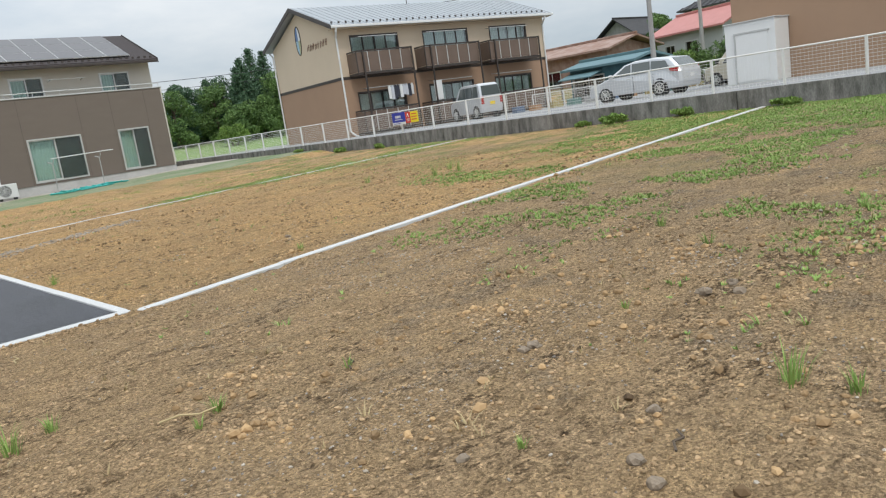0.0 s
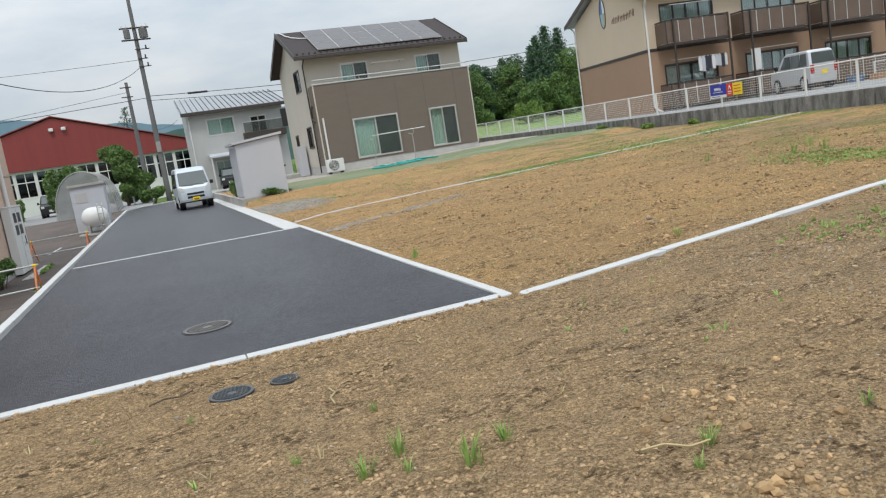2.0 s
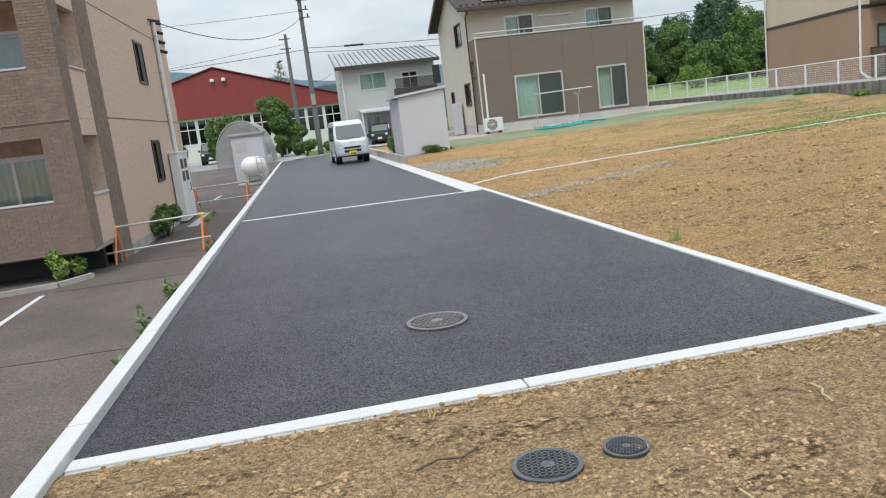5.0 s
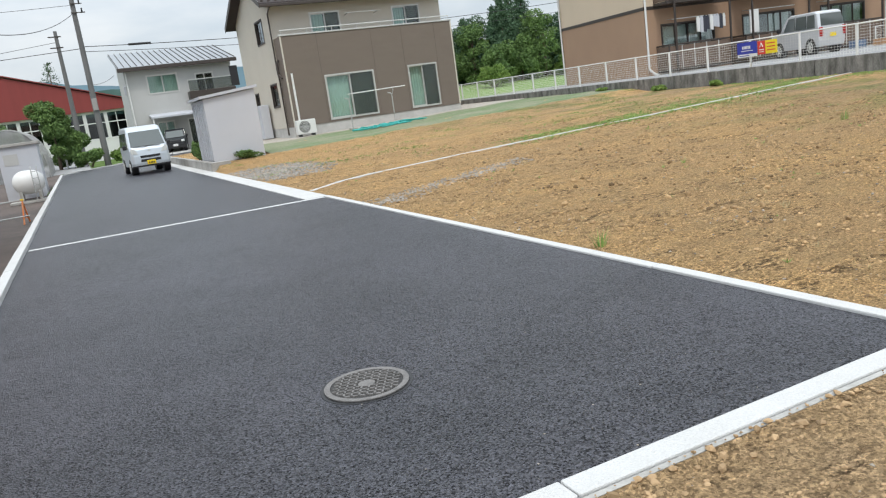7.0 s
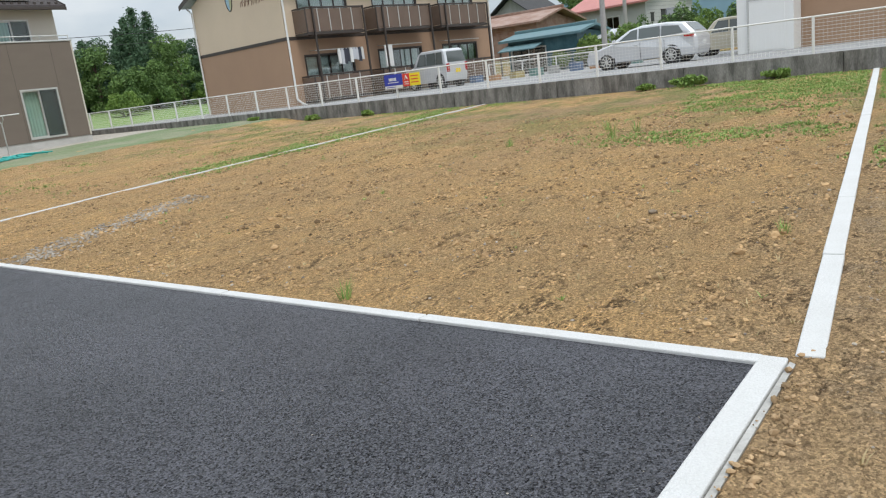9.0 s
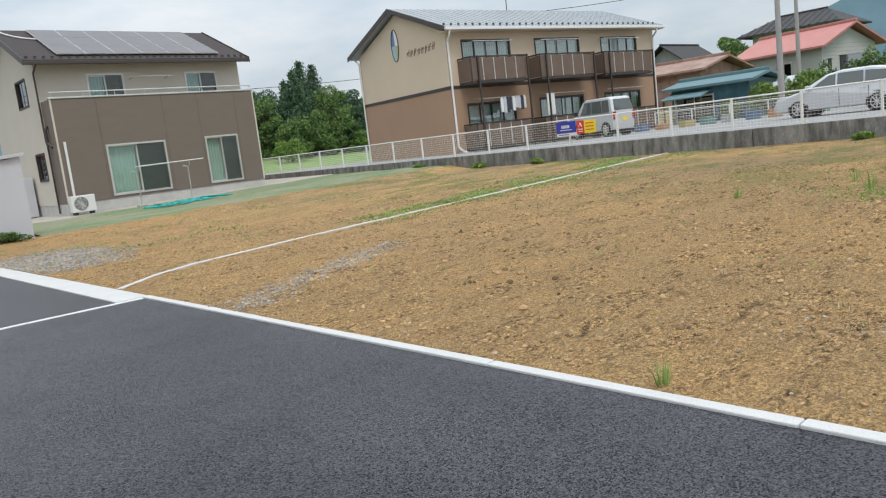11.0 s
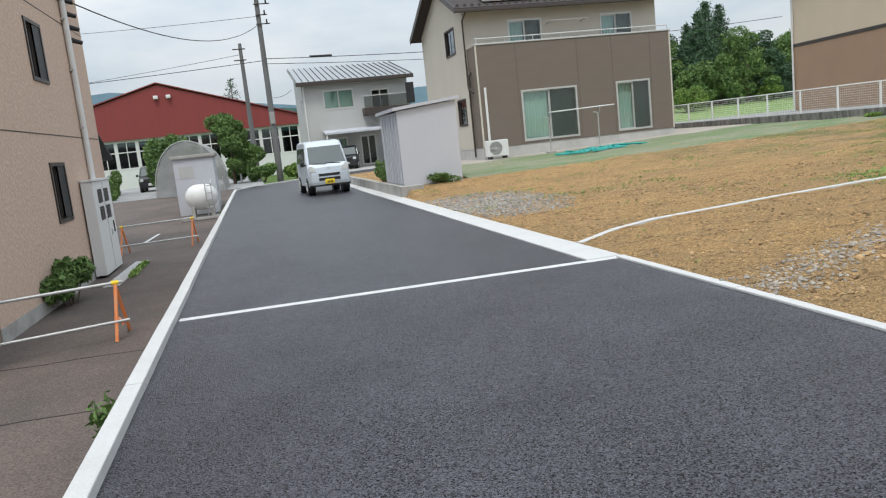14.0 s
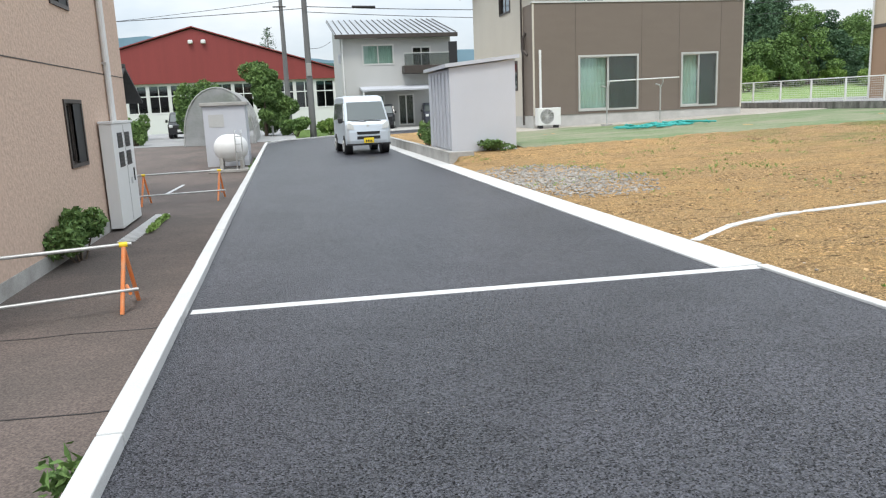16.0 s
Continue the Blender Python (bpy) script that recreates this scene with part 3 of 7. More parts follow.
def sheet(name, mat, xs, ys, height, label, category, kind="structure"):
    vs = [(x, y, height(x, y)) for y in ys for x in xs]
    k = len(xs)
    fs = [(j * k + i, j * k + i + 1, (j + 1) * k + i + 1, (j + 1) * k + i) for j in range(len(ys) - 1) for i in range(k - 1)]
    m = bpy.data.meshes.new(name)
    m.from_pydata(vs, [], fs)
    m.materials.append(mat)
    return tagged(new(name, m), label, category, kind=kind)


# new road, turning towards the far driveway
bm = bmesh.new()
prism(bm, [(-2.38, 7.5), (2.31, 7.5), (2.32, 18.08), (2.02, 18.1), (2.03, 28), (2.03, 36), (2.05, 44), (3.0, 50), (14, 57), (14, 63), (3, 56.5), (0.5, 52.3), (-1.4, 50.6), (-2.36, 48.0)], "z", -0.3, 0.0)
road = tagged(mesh_object("road", bm, M_ASPHALT), "freshly laid dark asphalt lane with white line", "road", kind="structure")
yard = sheet("old_yard", M_ASPHALT_OLD, spaced([(-40, 5), (-2.52, 1)]), spaced([(-20, 4), (33, 1), (52, 4), (60, 1)]), lambda x, y: left_level(y), "worn old asphalt yard below the lane", "pavement")
parking = sheet("parking_lot", M_PAVE, spaced([(20.2, 5), (58, 1)]), spaced([(-20, 5), (62, 1)]), lambda x, y: PARK, "pale grey asphalt parking area behind the wall", "pavement")
drive = sheet("driveway", M_CONC_MID, spaced([(2.0, 2), (22, 1)]), spaced([(57, 2), (68, 1)]), lambda x, y: -0.02, "pale concrete driveway beside the grey house", "pavement")
cross = sheet("cross_lane", M_PAVE, spaced([(-30, 5), (-1.0, 1)]), spaced([(50, 2), (76, 1)]), lambda x, y: 0.03, "pale worn lane beyond the new road", "road")


def strip(bm, pts, width, z0, z1, bevel=0.0):
    """A kerb along a line of (x, y, z) points."""
    for a, b in zip(pts, pts[1:]):
        a, b = Vector(a), Vector(b)
        d = (b - a).normalized()
        s = Vector((-d.y, d.x, 0)).normalized() * width / 2
        lo = [bm.verts.new(p + Vector((0, 0, z0))) for p in (a - s, b - s, b + s, a + s)]
        hi = [bm.verts.new(p + Vector((0, 0, z1))) for p in (a - s, b - s, b + s, a + s)]
        bm.faces.new(lo[::-1])
        bm.faces.new(hi)
        for i in range(4):
            j = (i + 1) % 4
            bm.faces.new((lo[i], lo[j], hi[j], hi[i]))
    return bm


def kerb_run(name, pts, width, z0, z1, stone, label, gap=0.008, kind="structure"):
    """A kerb of separate blocks laid end to end."""
    top = tagged(new(name), label, "kerb", kind=kind)
    data = {}
    for a, b in zip(pts, pts[1:]):
        a, b = Vector(a), Vector(b)
        d = b - a
        k = max(1, round(d.length / stone))
        ln = d.length / k - gap
        key = (round(ln, 3),)
        if key not in data:
            bmk = box(0, -width / 2, z0, ln, width / 2, z1, 0.008)
            mk = bpy.data.meshes.new("kerb_block")
            bmk.to_mesh(mk)
            bmk.free()
            mk.materials.append(M_CONC)
            data[key] = mk
        yaw, pitch = math.atan2(d.y, d.x), -math.asin(d.z / d.length)
        for i in range(k):
            o = new("kerb_block", data[key])
            o.parent = top
            q = a + d * (i / k)
            o.matrix_basis = pose(q.x, q.y, q.z + random.uniform(-0.003, 0.003), 0, math.degrees(pitch), math.degrees(yaw) + random.uniform(-0.15, 0.15))
    return top


kerb_run("kerb_left", [(-2.438, -6, 0), (-2.43, 47.9, 0), (-1.45, 50.65, 0), (0.45, 52.4, 0), (4.0, 57.2, 0)], 0.12, -0.95, 0.07, 2.0, "raised white concrete edging along the new lane")
kerb_run("kerb_front", [(-2.37, 7.52, 0), (2.405, 7.52, 0)], 0.13, -0.2, 0.02, 2.0, "flush white concrete edging where asphalt ends")
kerb_run("kerb_right", [(2.355, 7.575, 0), (2.365, 18.08, 0)], 0.10, -0.2, 0.02, 2.0, "flush white concrete edging beside the bare lot")
kerb_run("gutter", [(2.2, 18.12, 0), (2.21, 28.0, 0), (2.21, 36.0, 0), (2.23, 44.0, 0)], 0.42, -0.2, 0.015, 2.0, "wide white concrete gutter blocks along the lane")
kerb_run("lot_kerb_south", [(2.43, 7.37, 0.01), (7.5, 7.92, 0.142), (13, 8.51, 0.266), (20, 9.27, 0.425)], 0.13, -0.15, 0.02, 2.0, "white concrete boundary kerb across the bare lot")
kerb_run("lot_kerb_north", [(2.42, 19.25, 0.012), (3.1, 19.72, 0.035), (4.0, 20.08, 0.055), (5.6, 20.22, 0.09), (10.3, 20.42, 0.197), (20, 20.75, 0.425)], 0.10, -0.15, 0.018, 2.0, "narrow white concrete boundary kerb, slightly bent")
bm = strip(bmesh.new(), [(-2.35, 18.28, 0), (2.36, 18.06, 0)], 0.12, -0.01, 0.004)
tagged(mesh_object("road_line", bm, M_PAINT), "thin white line painted across the lane", "road marking", kind="structure")

# retaining wall, cast in bays
wall_retaining = tagged(new("wall_retaining"), "low weathered concrete retaining wall with dark streaks", "wall", kind="structure")
y = -14.0
while y < 60:
    part("wall_bay", box(20.0, y, -0.2, 20.2, min(y + 3.98, 60), 0.93, 0.008), M_CONC_OLD, wall_retaining)
    y += 4.0

# ---- two-storey house beyond the lot ----


def along_left(x, y, z):
    """Pose for a wall or window on a face that looks to -x: its run goes towards -y."""
    return pose(x, y, z, 0, 0, -90)


def build_house():
    h = thing("house", 7.83, 40.2, 0.51, 0, "cream house with dark brown ground-floor front, solar panels on roof", "house")
    wins = [(2.05, 0.5, 4.75, 2.68), (6.78, 0.5, 8.5, 2.68)]
    part("brown_wall", put(wall_mesh(9.65, 4.35, 0.14, [(a - 0.05, b - 0.38, c - 0.05, d - 0.38) for a, b, c, d in wins]), pose(0.05, 0, 0.38)), M_BROWN, h)
    part("brown_return", box(0.05, 0.142, 0.38, 0.19, 1.3, 4.73), M_BROWN, h)
    part("brown_return", box(9.56, 0.142, 0.38, 9.7, 1.3, 4.73), M_BROWN, h)
    part("corner_trim", box(0.03, -0.015, 0.38, 0.10, 0.03, 4.73), M_CREAM, h)
    part("corner_trim", box(9.65, -0.015, 0.38, 9.72, 0.03, 4.73), M_CREAM, h)
    for xj in (1.92, 4.9, 6.65, 8.62):
        part("siding_joint", box(xj, -0.004, 0.4, xj + 0.012, 0.004, 4.72), M_DARKMETAL, h)
    part("coping", box(0.0, -0.04, 4.733, 9.75, 0.2, 4.80, 0.01), M_ALU, h, "pale metal coping on the parapet")
    bm = bmesh.new()
    rod(bm, (0.1, 0.07, 5.0), (9.65, 0.07, 5.0), 0.025)
    for i in range(8):
        rod(bm, (0.15 + i * 1.355, 0.07, 4.8), (0.15 + i * 1.355, 0.07, 5.0), 0.015, seg=6)
    part("balcony_rail", bm, M_ALU, h)
    part("balcony_floor", box(0.2, 0.15, 3.0, 9.55, 1.29, 3.15), M_CONC_MID, h)
    part("foundation", box(0.02, 0.03, -0.3, 9.73, 9.58, 0.375), M_FOUND, h, "pale concrete footing")
    up = [(2.15, 3.55, 3.8, 5.86), (6.85, 3.55, 8.5, 5.86)]
    part("front_wall", put(wall_mesh(9.8, 6.1, 0.15, [(a, b - 0.36, c, d - 0.36) for a, b, c, d in up]), pose(0, 1.302, 0.36)), M_CREAM, h)
    side = [(2.9, 4.75, 4.6, 5.95), (2.0, 1.45, 3.4, 2.65), (6.6, 0.4, 7.5, 2.4)]
    part("side_wall", put(wall_mesh(8.2, 6.1, 0.15, [(9.6 - d0 - 0.0, b - 0.36, 9.6 - c0, t - 0.36) for c0, b, d0, t in side]), along_left(0, 9.6, 0.36)), M_CREAM, h)
    part("side_wall", box(9.65, 1.455, 0.36, 9.8, 9.6, 6.46), M_CREAM, h)
    part("rear_wall", box(0.155, 9.45, 0.36, 9.645, 9.6, 6.46), M_CREAM, h)
    for xg in (0.0, 9.65):
        part("gable", prism(bmesh.new(), [(1.1, 6.462), (9.7, 6.462), (5.3, 8.27)], "x", xg, xg + 0.15), M_CREAM, h)
    # solid dark block behind the windows, indoor shade put into its colour
    part("room_shade_block", box(0.3, 2.6, 0.4, 9.4, 9.0, 6.3), M_ROOM_SHADE, h)
    part("inner_floor", box(0.2, 0.16, 0.376, 9.5, 2.59, 0.45), M_ROOM_SHADE, h)
    # roof
    bm = bmesh.new()
    prism(bm, [(0.55, 6.24), (5.3, 8.25), (10.05, 6.24), (10.05, 6.40), (5.3, 8.43), (0.55, 6.40)], "x", -0.55, 10.1)
    roof = part("roof", bm, M_ROOF, h, "dark brown metal gable roof")
    bm = bmesh.new()
    bx(bm, -0.58, 0.46, 6.2, 10.13, 0.56, 6.34, 0.02)
    part("gutter", bm, M_DARKMETAL, roof)
    for sgn in (-0.58, 10.1):
        part("verge_board", prism(bmesh.new(), [(0.5, 6.17), (5.3, 8.2), (10.1, 6.17), (10.1, 6.44), (5.3, 8.49), (0.5, 6.44)], "x", sgn, sgn + 0.03), M_DARKMETAL, roof)
    for i in range(30):
        x = -0.4 + i * 0.35
        part("snow_guard", box(x, 0.72, 6.46, x + 0.12, 0.78, 6.58), M_DARKMETAL, roof)
    # solar panels on the front slope
    ang = math.degrees(math.atan2(2.03, 4.75))
    cw, ch = 1.28, 1.42
    for i in range(6):
        for j in range(3):
            m = pose(0.98 + i * (cw + 0.012), 0, 0) @ Matrix.Translation((0, 1.02, 6.68)) @ pose(0, 0, 0, ang, 0, 0) @ pose(0, j * (ch + 0.012), 0)
            pn = part("solar_panel", put(box(0, 0, 0, cw, ch, 0.04), m), M_ALU, h)
            part("cell_sheet", put(box(0.02, 0.02, 0.041, cw - 0.02, ch - 0.02, 0.046), m), M_SOLAR, pn)
    bm = bmesh.new()
    tube(bm, [(-0.3, 5.1, 8.4), (-0.1, 4.4, 8.1), (0.15, 4.0, 7.93), (0.6, 3.7, 7.8), (1.0, 3.6, 7.76)], 0.035)
    part("panel_cable", bm, M_WHITE, h)
    # windows
    g = M_CURTAIN
    for k, (a, b, c, d) in enumerate(wins):
        w = c - a
        cur = [(0.1, w * 0.49, g), (w * 0.53, w - 0.1, M_CURTAIN)]
        window_part(h, pose(a, 0, b), w, d - b, 2, M_ALU, cur if k == 0 else cur, M_GLASS)
        part("insect_screen", box(a + w * 0.51, 0.015, b + 0.06, c - 0.06, 0.021, d - 0.06), M_SCREEN, h)
    for a, b, c, d in up:
        w = c - a
        window_part(h, pose(a, 1.302, b), w, d - b, 2, M_ALU, [(0.1, w * 0.48, g), (w * 0.54, w - 0.1, M_CURTAIN_W)], M_GLASS)
        part("insect_screen", box(a + w * 0.51, 1.317, b + 0.06, c - 0.06, 1.323, d - 0.06), M_SCREEN, h)
    for c0, b, d0, t in side:
        window_part(h, along_left(0, d0, b), d0 - c0, t - b, 2, M_DARKMETAL, [(0.05, (d0 - c0) * 0.45, M_CURTAIN)], M_GLASS_DARK)
    # downpipe, conduit, antenna arms
    bm = bmesh.new()
    tube(bm, [(-0.05, 0.62, 6.2), (-0.05, 1.22, 5.95), (-0.05, 1.22, 3.1), (-0.05, 1.1, 2.9), (-0.05, 1.1, 0.0)], 0.04)
    part("downpipe", bm, M_DARKMETAL, h)
    bm = bmesh.new()
    tube(bm, [(0.02, 0.9, 3.7), (-0.08, 0.9, 3.5), (-0.08, 0.9, 3.0), (0.02, 0.7, 2.8)], 0.06)
    part("balcony_drain", bm, M_DARKMETAL, h)
    part("conduit", box(0.28, -0.09, 0.5, 0.38, 0.0, 2.95, 0.02), M_WHITE, h, "white cover over air-conditioner pipes")
    bm = bmesh.new()
    for a in (4.1, 5.8):
        rod(bm, (a, 1.3, 5.6), (a, 0.7, 5.65), 0.02)
    rod(bm, (3.9, 0.72, 5.65), (6.0, 0.72, 5.65), 0.015)
    part("clothes_arm", bm, M_ALU, h)
    part("porch_step", box(-1.3, 5.2, -0.25, -0.05, 8.8, 0.1, 0.02), M_CONC_MID, h)
    part("utility_box", box(-0.6, 4.3, -0.1, -0.1, 5.0, 1.7, 0.03), M_GREYWHITE, h)
    return h


house = build_house()
house.scale = (0.915, 0.915, 0.955)


def build_ac(x, y, z):
    a = thing("air_conditioner", x, y, z, 0, "white outdoor air-conditioner unit on the gravel", "air conditioner")
    part("casing", box(0, 0, 0.1, 0.9, 0.36, 0.75, 0.02), M_WHITE, a)
    bm = bmesh.new()
    for i in range(6):
        r = 0.05 + i * 0.04
        c = bmesh.ops.create_circle(bm, segments=28, radius=r, cap_ends=False)
        bmesh.ops.transform(bm, matrix=pose(0.36, -0.02, 0.43, 90), verts=c["verts"])
    ed = list(bm.edges)
    bm2 = bmesh.new()
    for e in ed:
        rod(bm2, e.verts[0].co, e.verts[1].co, 0.007, seg=4)
    for k in range(8):
        t = k * math.pi / 4
        rod(bm2, (0.36, -0.02, 0.43), (0.36 + 0.26 * math.cos(t), -0.02, 0.43 + 0.26 * math.sin(t)), 0.006, seg=4)
    bm.free()
    part("fan_guard", bm2, M_WHITE, a)
    bm = bmesh.new()
    rod(bm, (0.36, -0.003, 0.43), (0.36, 0.02, 0.43), 0.27, seg=28)
    part("fan_opening", bm, M_BLACK, a)
    part("foot", box(0.08, 0.02, 0, 0.2, 0.34, 0.1), M_BLACK, a)
    part("foot", box(0.7, 0.02, 0, 0.82, 0.34, 0.1), M_BLACK, a)
    return a


build_ac(7.78, 39.45, 0.42)


def build_clothes_stand():
    c = thing("clothes_pole_stand", 10.2, 38.7, 0.44, 0, "metal laundry-pole stand with white pole on the lawn", "laundry stand")
    for x in (0.0, 2.15):
        bm = bmesh.new()
        tube(bm, [(x, 0, 0.0), (x, 0, 1.32), (x - 0.04, 0, 1.4), (x - 0.2, 0, 1.44)], 0.028, 8)
        part("post", bm, M_STEEL, c)
        part("base", box(x - 0.16, -0.16, -0.03, x + 0.16, 0.16, 0.05, 0.01), M_CONC_MID, c)
        bm = bmesh.new()
        tube(bm, [(x, 0, 1.3), (x + 0.05, -0.1, 1.5), (x + 0.05, -0.1, 1.62)], 0.02, 6)
        part("hook", bm, M_STEEL, c)
    bm = bmesh.new()
    rod(bm, (-0.05, -0.1, 1.6), (2.85, -0.1, 1.66), 0.022)
    part("pole", bm, M_WHITE, c, "white plastic-covered pole")


build_clothes_stand()

# ---- apartment block on the upper parking area ----


def build_apartment():
    a = thing("apartment_block", 25.3, 35.7, PARK - 0.1, -7, "two-storey beige and brown apartment block with brown balconies", "apartment building")
    L, D = 16.8, 9.2
    low = [(1.0, 0.35, 4.4, 2.45), (6.3, 0.35, 9.9, 2.45), (11.8, 0.35, 15.1, 2.45)]
    high = [(1.0, 3.6, 4.4, 5.52), (6.3, 3.6, 9.9, 5.52), (11.8, 3.6, 15.1, 5.52)]
    part("lower_wall", put(wall_mesh(L, 3.2, 0.15, [(p, q, r, s) for p, q, r, s in low]), pose(0, 0, 0)), M_APT_LOW, a)
    part("upper_wall", put(wall_mesh(L, 2.78, 0.15, [(p, q - 3.36, r, s - 3.36) for p, q, r, s in high]), pose(0, 0, 3.36)), M_APT_TOP, a)
    part("gable_lower", box(0, 0.152, 0, 0.15, D, 3.2), M_APT_LOW, a)
    part("gable_upper", prism(bmesh.new(), [(0.152, 3.36), (D, 3.36), (D, 5.95), (D / 2, 7.55), (0.152, 5.95)], "x", 0, 0.15), M_APT_TOP, a)
    part("end_wall", prism(bmesh.new(), [(0.152, 0), (D, 0), (D, 5.95), (D / 2, 7.55), (0.152, 5.95)], "x", L - 0.15, L), M_APT_TOP, a)
    part("rear_wall", box(0.16, D - 0.15, 0, L - 0.16, D - 0.005, 5.9), M_APT_TOP, a)
    part("dark_room_block", box(0.3, 1.2, 0.1, L - 0.3, D - 0.4, 5.7), M_ROOM_SHADE, a)
    bm = bmesh.new()
    bx(bm, -0.03, -0.03, 3.2, L + 0.03, 0.14, 3.36, 0.015)
    bx(bm, -0.03, 0.142, 3.2, 0.15, D, 3.36, 0.015)
    part("storey_band", bm, M_DARKMETAL, a, "dark brown band between the storeys")
    sl = (7.72 - 6.0) / (D / 2 + 0.6)
    bm = bmesh.new()
    prism(bm, [(-0.6, 5.92), (D / 2, 7.66), (D + 0.6, 5.92), (D + 0.6, 6.06), (D / 2, 7.82), (-0.6, 6.06)], "x", -0.45, L + 0.45)
    roof = part("roof", bm, M_APT_ROOF, a, "grey metal roof with standing seams")
    bm = bmesh.new()
    for i in range(38):
        x = -0.3 + i * 0.47
        prism(bm, [(-0.6, 6.06), (D / 2, 7.82), (D / 2, 7.84), (-0.6, 6.08)], "x", x, x + 0.025)
    part("seam", bm, M_APT_ROOF, roof)
    for i in range(36):
        x = -0.2 + i * 0.48
        part("snow_guard", box(x, -0.25, 6.17, x + 0.1, -0.19, 6.29), M_DARKMETAL, roof)
    bm = bmesh.new()
    prism(bm, [(-0.65, 5.84), (D / 2, 7.6), (D + 0.65, 5.84), (D + 0.65, 6.08), (D / 2, 7.84), (-0.65, 6.08)], "x", -0.49, -0.455)
    part("verge_board", bm, M_DARKMETAL, roof)
    bm = bmesh.new()
    bx(bm, -0.45, -0.74, 5.9, L + 0.45, -0.62, 6.03, 0.02)
    part("gutter", bm, M_WHITE, roof, "white gutter")
    bm = bmesh.new()
    bx(bm, -0.4, -0.58, 5.86, L + 0.4, 0.0, 5.9)
    part("soffit", bm, M_APT_TOP, roof)
    for x, wh in ((0.1, M_WHITE), (L - 0.1, M_WHITE)):
        bm = bmesh.new()
        tube(bm, [(x - 0.25, -0.68, 5.92), (x - 0.25, -0.6, 5.7), (x - 0.06, -0.12, 5.45), (x - 0.06, -0.1, 0.4), (x + 0.15, -0.3, 0.15), (x + 0.15, -0.6, 0.1)], 0.055, 8)
        part("downpipe", bm, wh, a, "white downpipe")
    bm = bmesh.new()
    tube(bm, [(-0.1, D + 0.4, 5.9), (-0.1, D - 0.05, 5.6), (-0.1, D - 0.05, 0.0)], 0.05, 8)
    part("downpipe", bm, M_WHITE, a)
    for k, (p, q, r, s) in enumerate(low + high):
        w = r - p
        if k == 1:
            cur = [(0.2, 1.3, M_CURTAIN_W), (1.9, w - 0.2, M_CURTAIN_W)]
        else:
            cur = [(0.1, w * 0.5, M_CURTAIN_W), (w * 0.55, w - 0.1, M_CURTAIN_W)]
        window_part(a, pose(p, 0, q), w, s - q, 4, M_DARKMETAL, cur, M_GLASS)
    # balconies
    for x0, x1 in ((0.5, 4.4), (5.4, 9.7), (10.6, 15.0)):
        x0, x1 = x0 + 0.1, x1 + 0.05
        for fl, z in (("upper", 3.3), ("lower", 0.15)):
            b = part("balcony", box(x0, -1.2, z, x1, -0.03, z + 0.14, 0.01), M_DARKMETAL, a)
            bm = bmesh.new()
            bx(bm, x0, -1.22, z + 1.22, x1, -1.14, z + 1.3, 0.01)
            bx(bm, x0, -1.13, z + 1.22, x0 + 0.06, -0.03, z + 1.3)
            bx(bm, x1 - 0.06, -1.13, z + 1.22, x1, -0.03, z + 1.3)
            part("handrail", bm, M_DARKMETAL, b)
            n = 5
            for i in range(n):
                w = (x1 - x0) / n
                part("panel", box(x0 + i * w + 0.03, -1.2, z + 0.16, x0 + (i + 1) * w - 0.03, -1.17, z + 1.2), M_BALCONY, b)
                part("baluster", box(x0 + i * w - 0.025, -1.21, z + 0.141, x0 + i * w + 0.025, -1.15, z + 1.219), M_ALU if 0 < i < n else M_DARKMETAL, b)
            for sx in (x0, x1 - 0.03):
                part("side_panel", box(sx, -1.14, z + 0.16, sx + 0.03, -0.04, z + 1.2), M_BALCONY, b)
        for px in (x0 + 0.35, x1 - 0.05):
            part("balcony_post", box(px, -1.33, 0, px + 0.09, -1.24, 4.6, 0.01), M_DARKMETAL, a)
        for zz in (2.6, 5.35):
            bm = bmesh.new()
            rod(bm, (x0 + 0.6, -0.75, zz), (x1 - 0.5, -0.75, zz), 0.02)
            for hx in (x0 + 0.8, x1 - 0.9):
                rod(bm, (hx, -0.75, zz), (hx, -0.02, zz + 0.05), 0.018)
            part("clothes_pole", bm, M_ALU, a)
    # laundry on the ground-floor poles
    rnd = random.Random(5)
    for i in range(9):
        x, w = 2.7 + i * 0.21, rnd.uniform(0.15, 0.2)
        ht = rnd.uniform(0.55, 0.8)
        bm = bmesh.new()
        prism(bm, [(x + w * 0.3, 2.62), (x + w * 0.7, 2.62), (x + w * 1.05, 2.5), (x + w, 2.6 - ht), (x, 2.6 - ht * 0.96), (x - w * 0.05, 2.5)], "y", -0.79, -0.72)
        part("washing", bm, (M_WHITE, M_CAR_DARK, M_GREYWHITE)[(i * 2 + i // 3) % 3], a, "clothes hung out to dry")
    part("washing", box(6.15, -0.79, 1.5, 6.75, -0.72, 2.62, 0.02), M_WHITE, a, "white sheet hung out to dry")
    # oval emblem and lettering on the gable
    ew, eh = 0.36, 0.82
    bm = bmesh.new()
    for k in range(32):
        t0, t1 = 2 * math.pi * k / 32, 2 * math.pi * (k + 1) / 32
        rod(bm, (-0.03, 4.9 + ew * math.cos(t0), 6.0 + eh * math.sin(t0)), (-0.03, 4.9 + ew * math.cos(t1), 6.0 + eh * math.sin(t1)), 0.022, seg=6)
    part("emblem_rim", bm, M_DARKMETAL, a)
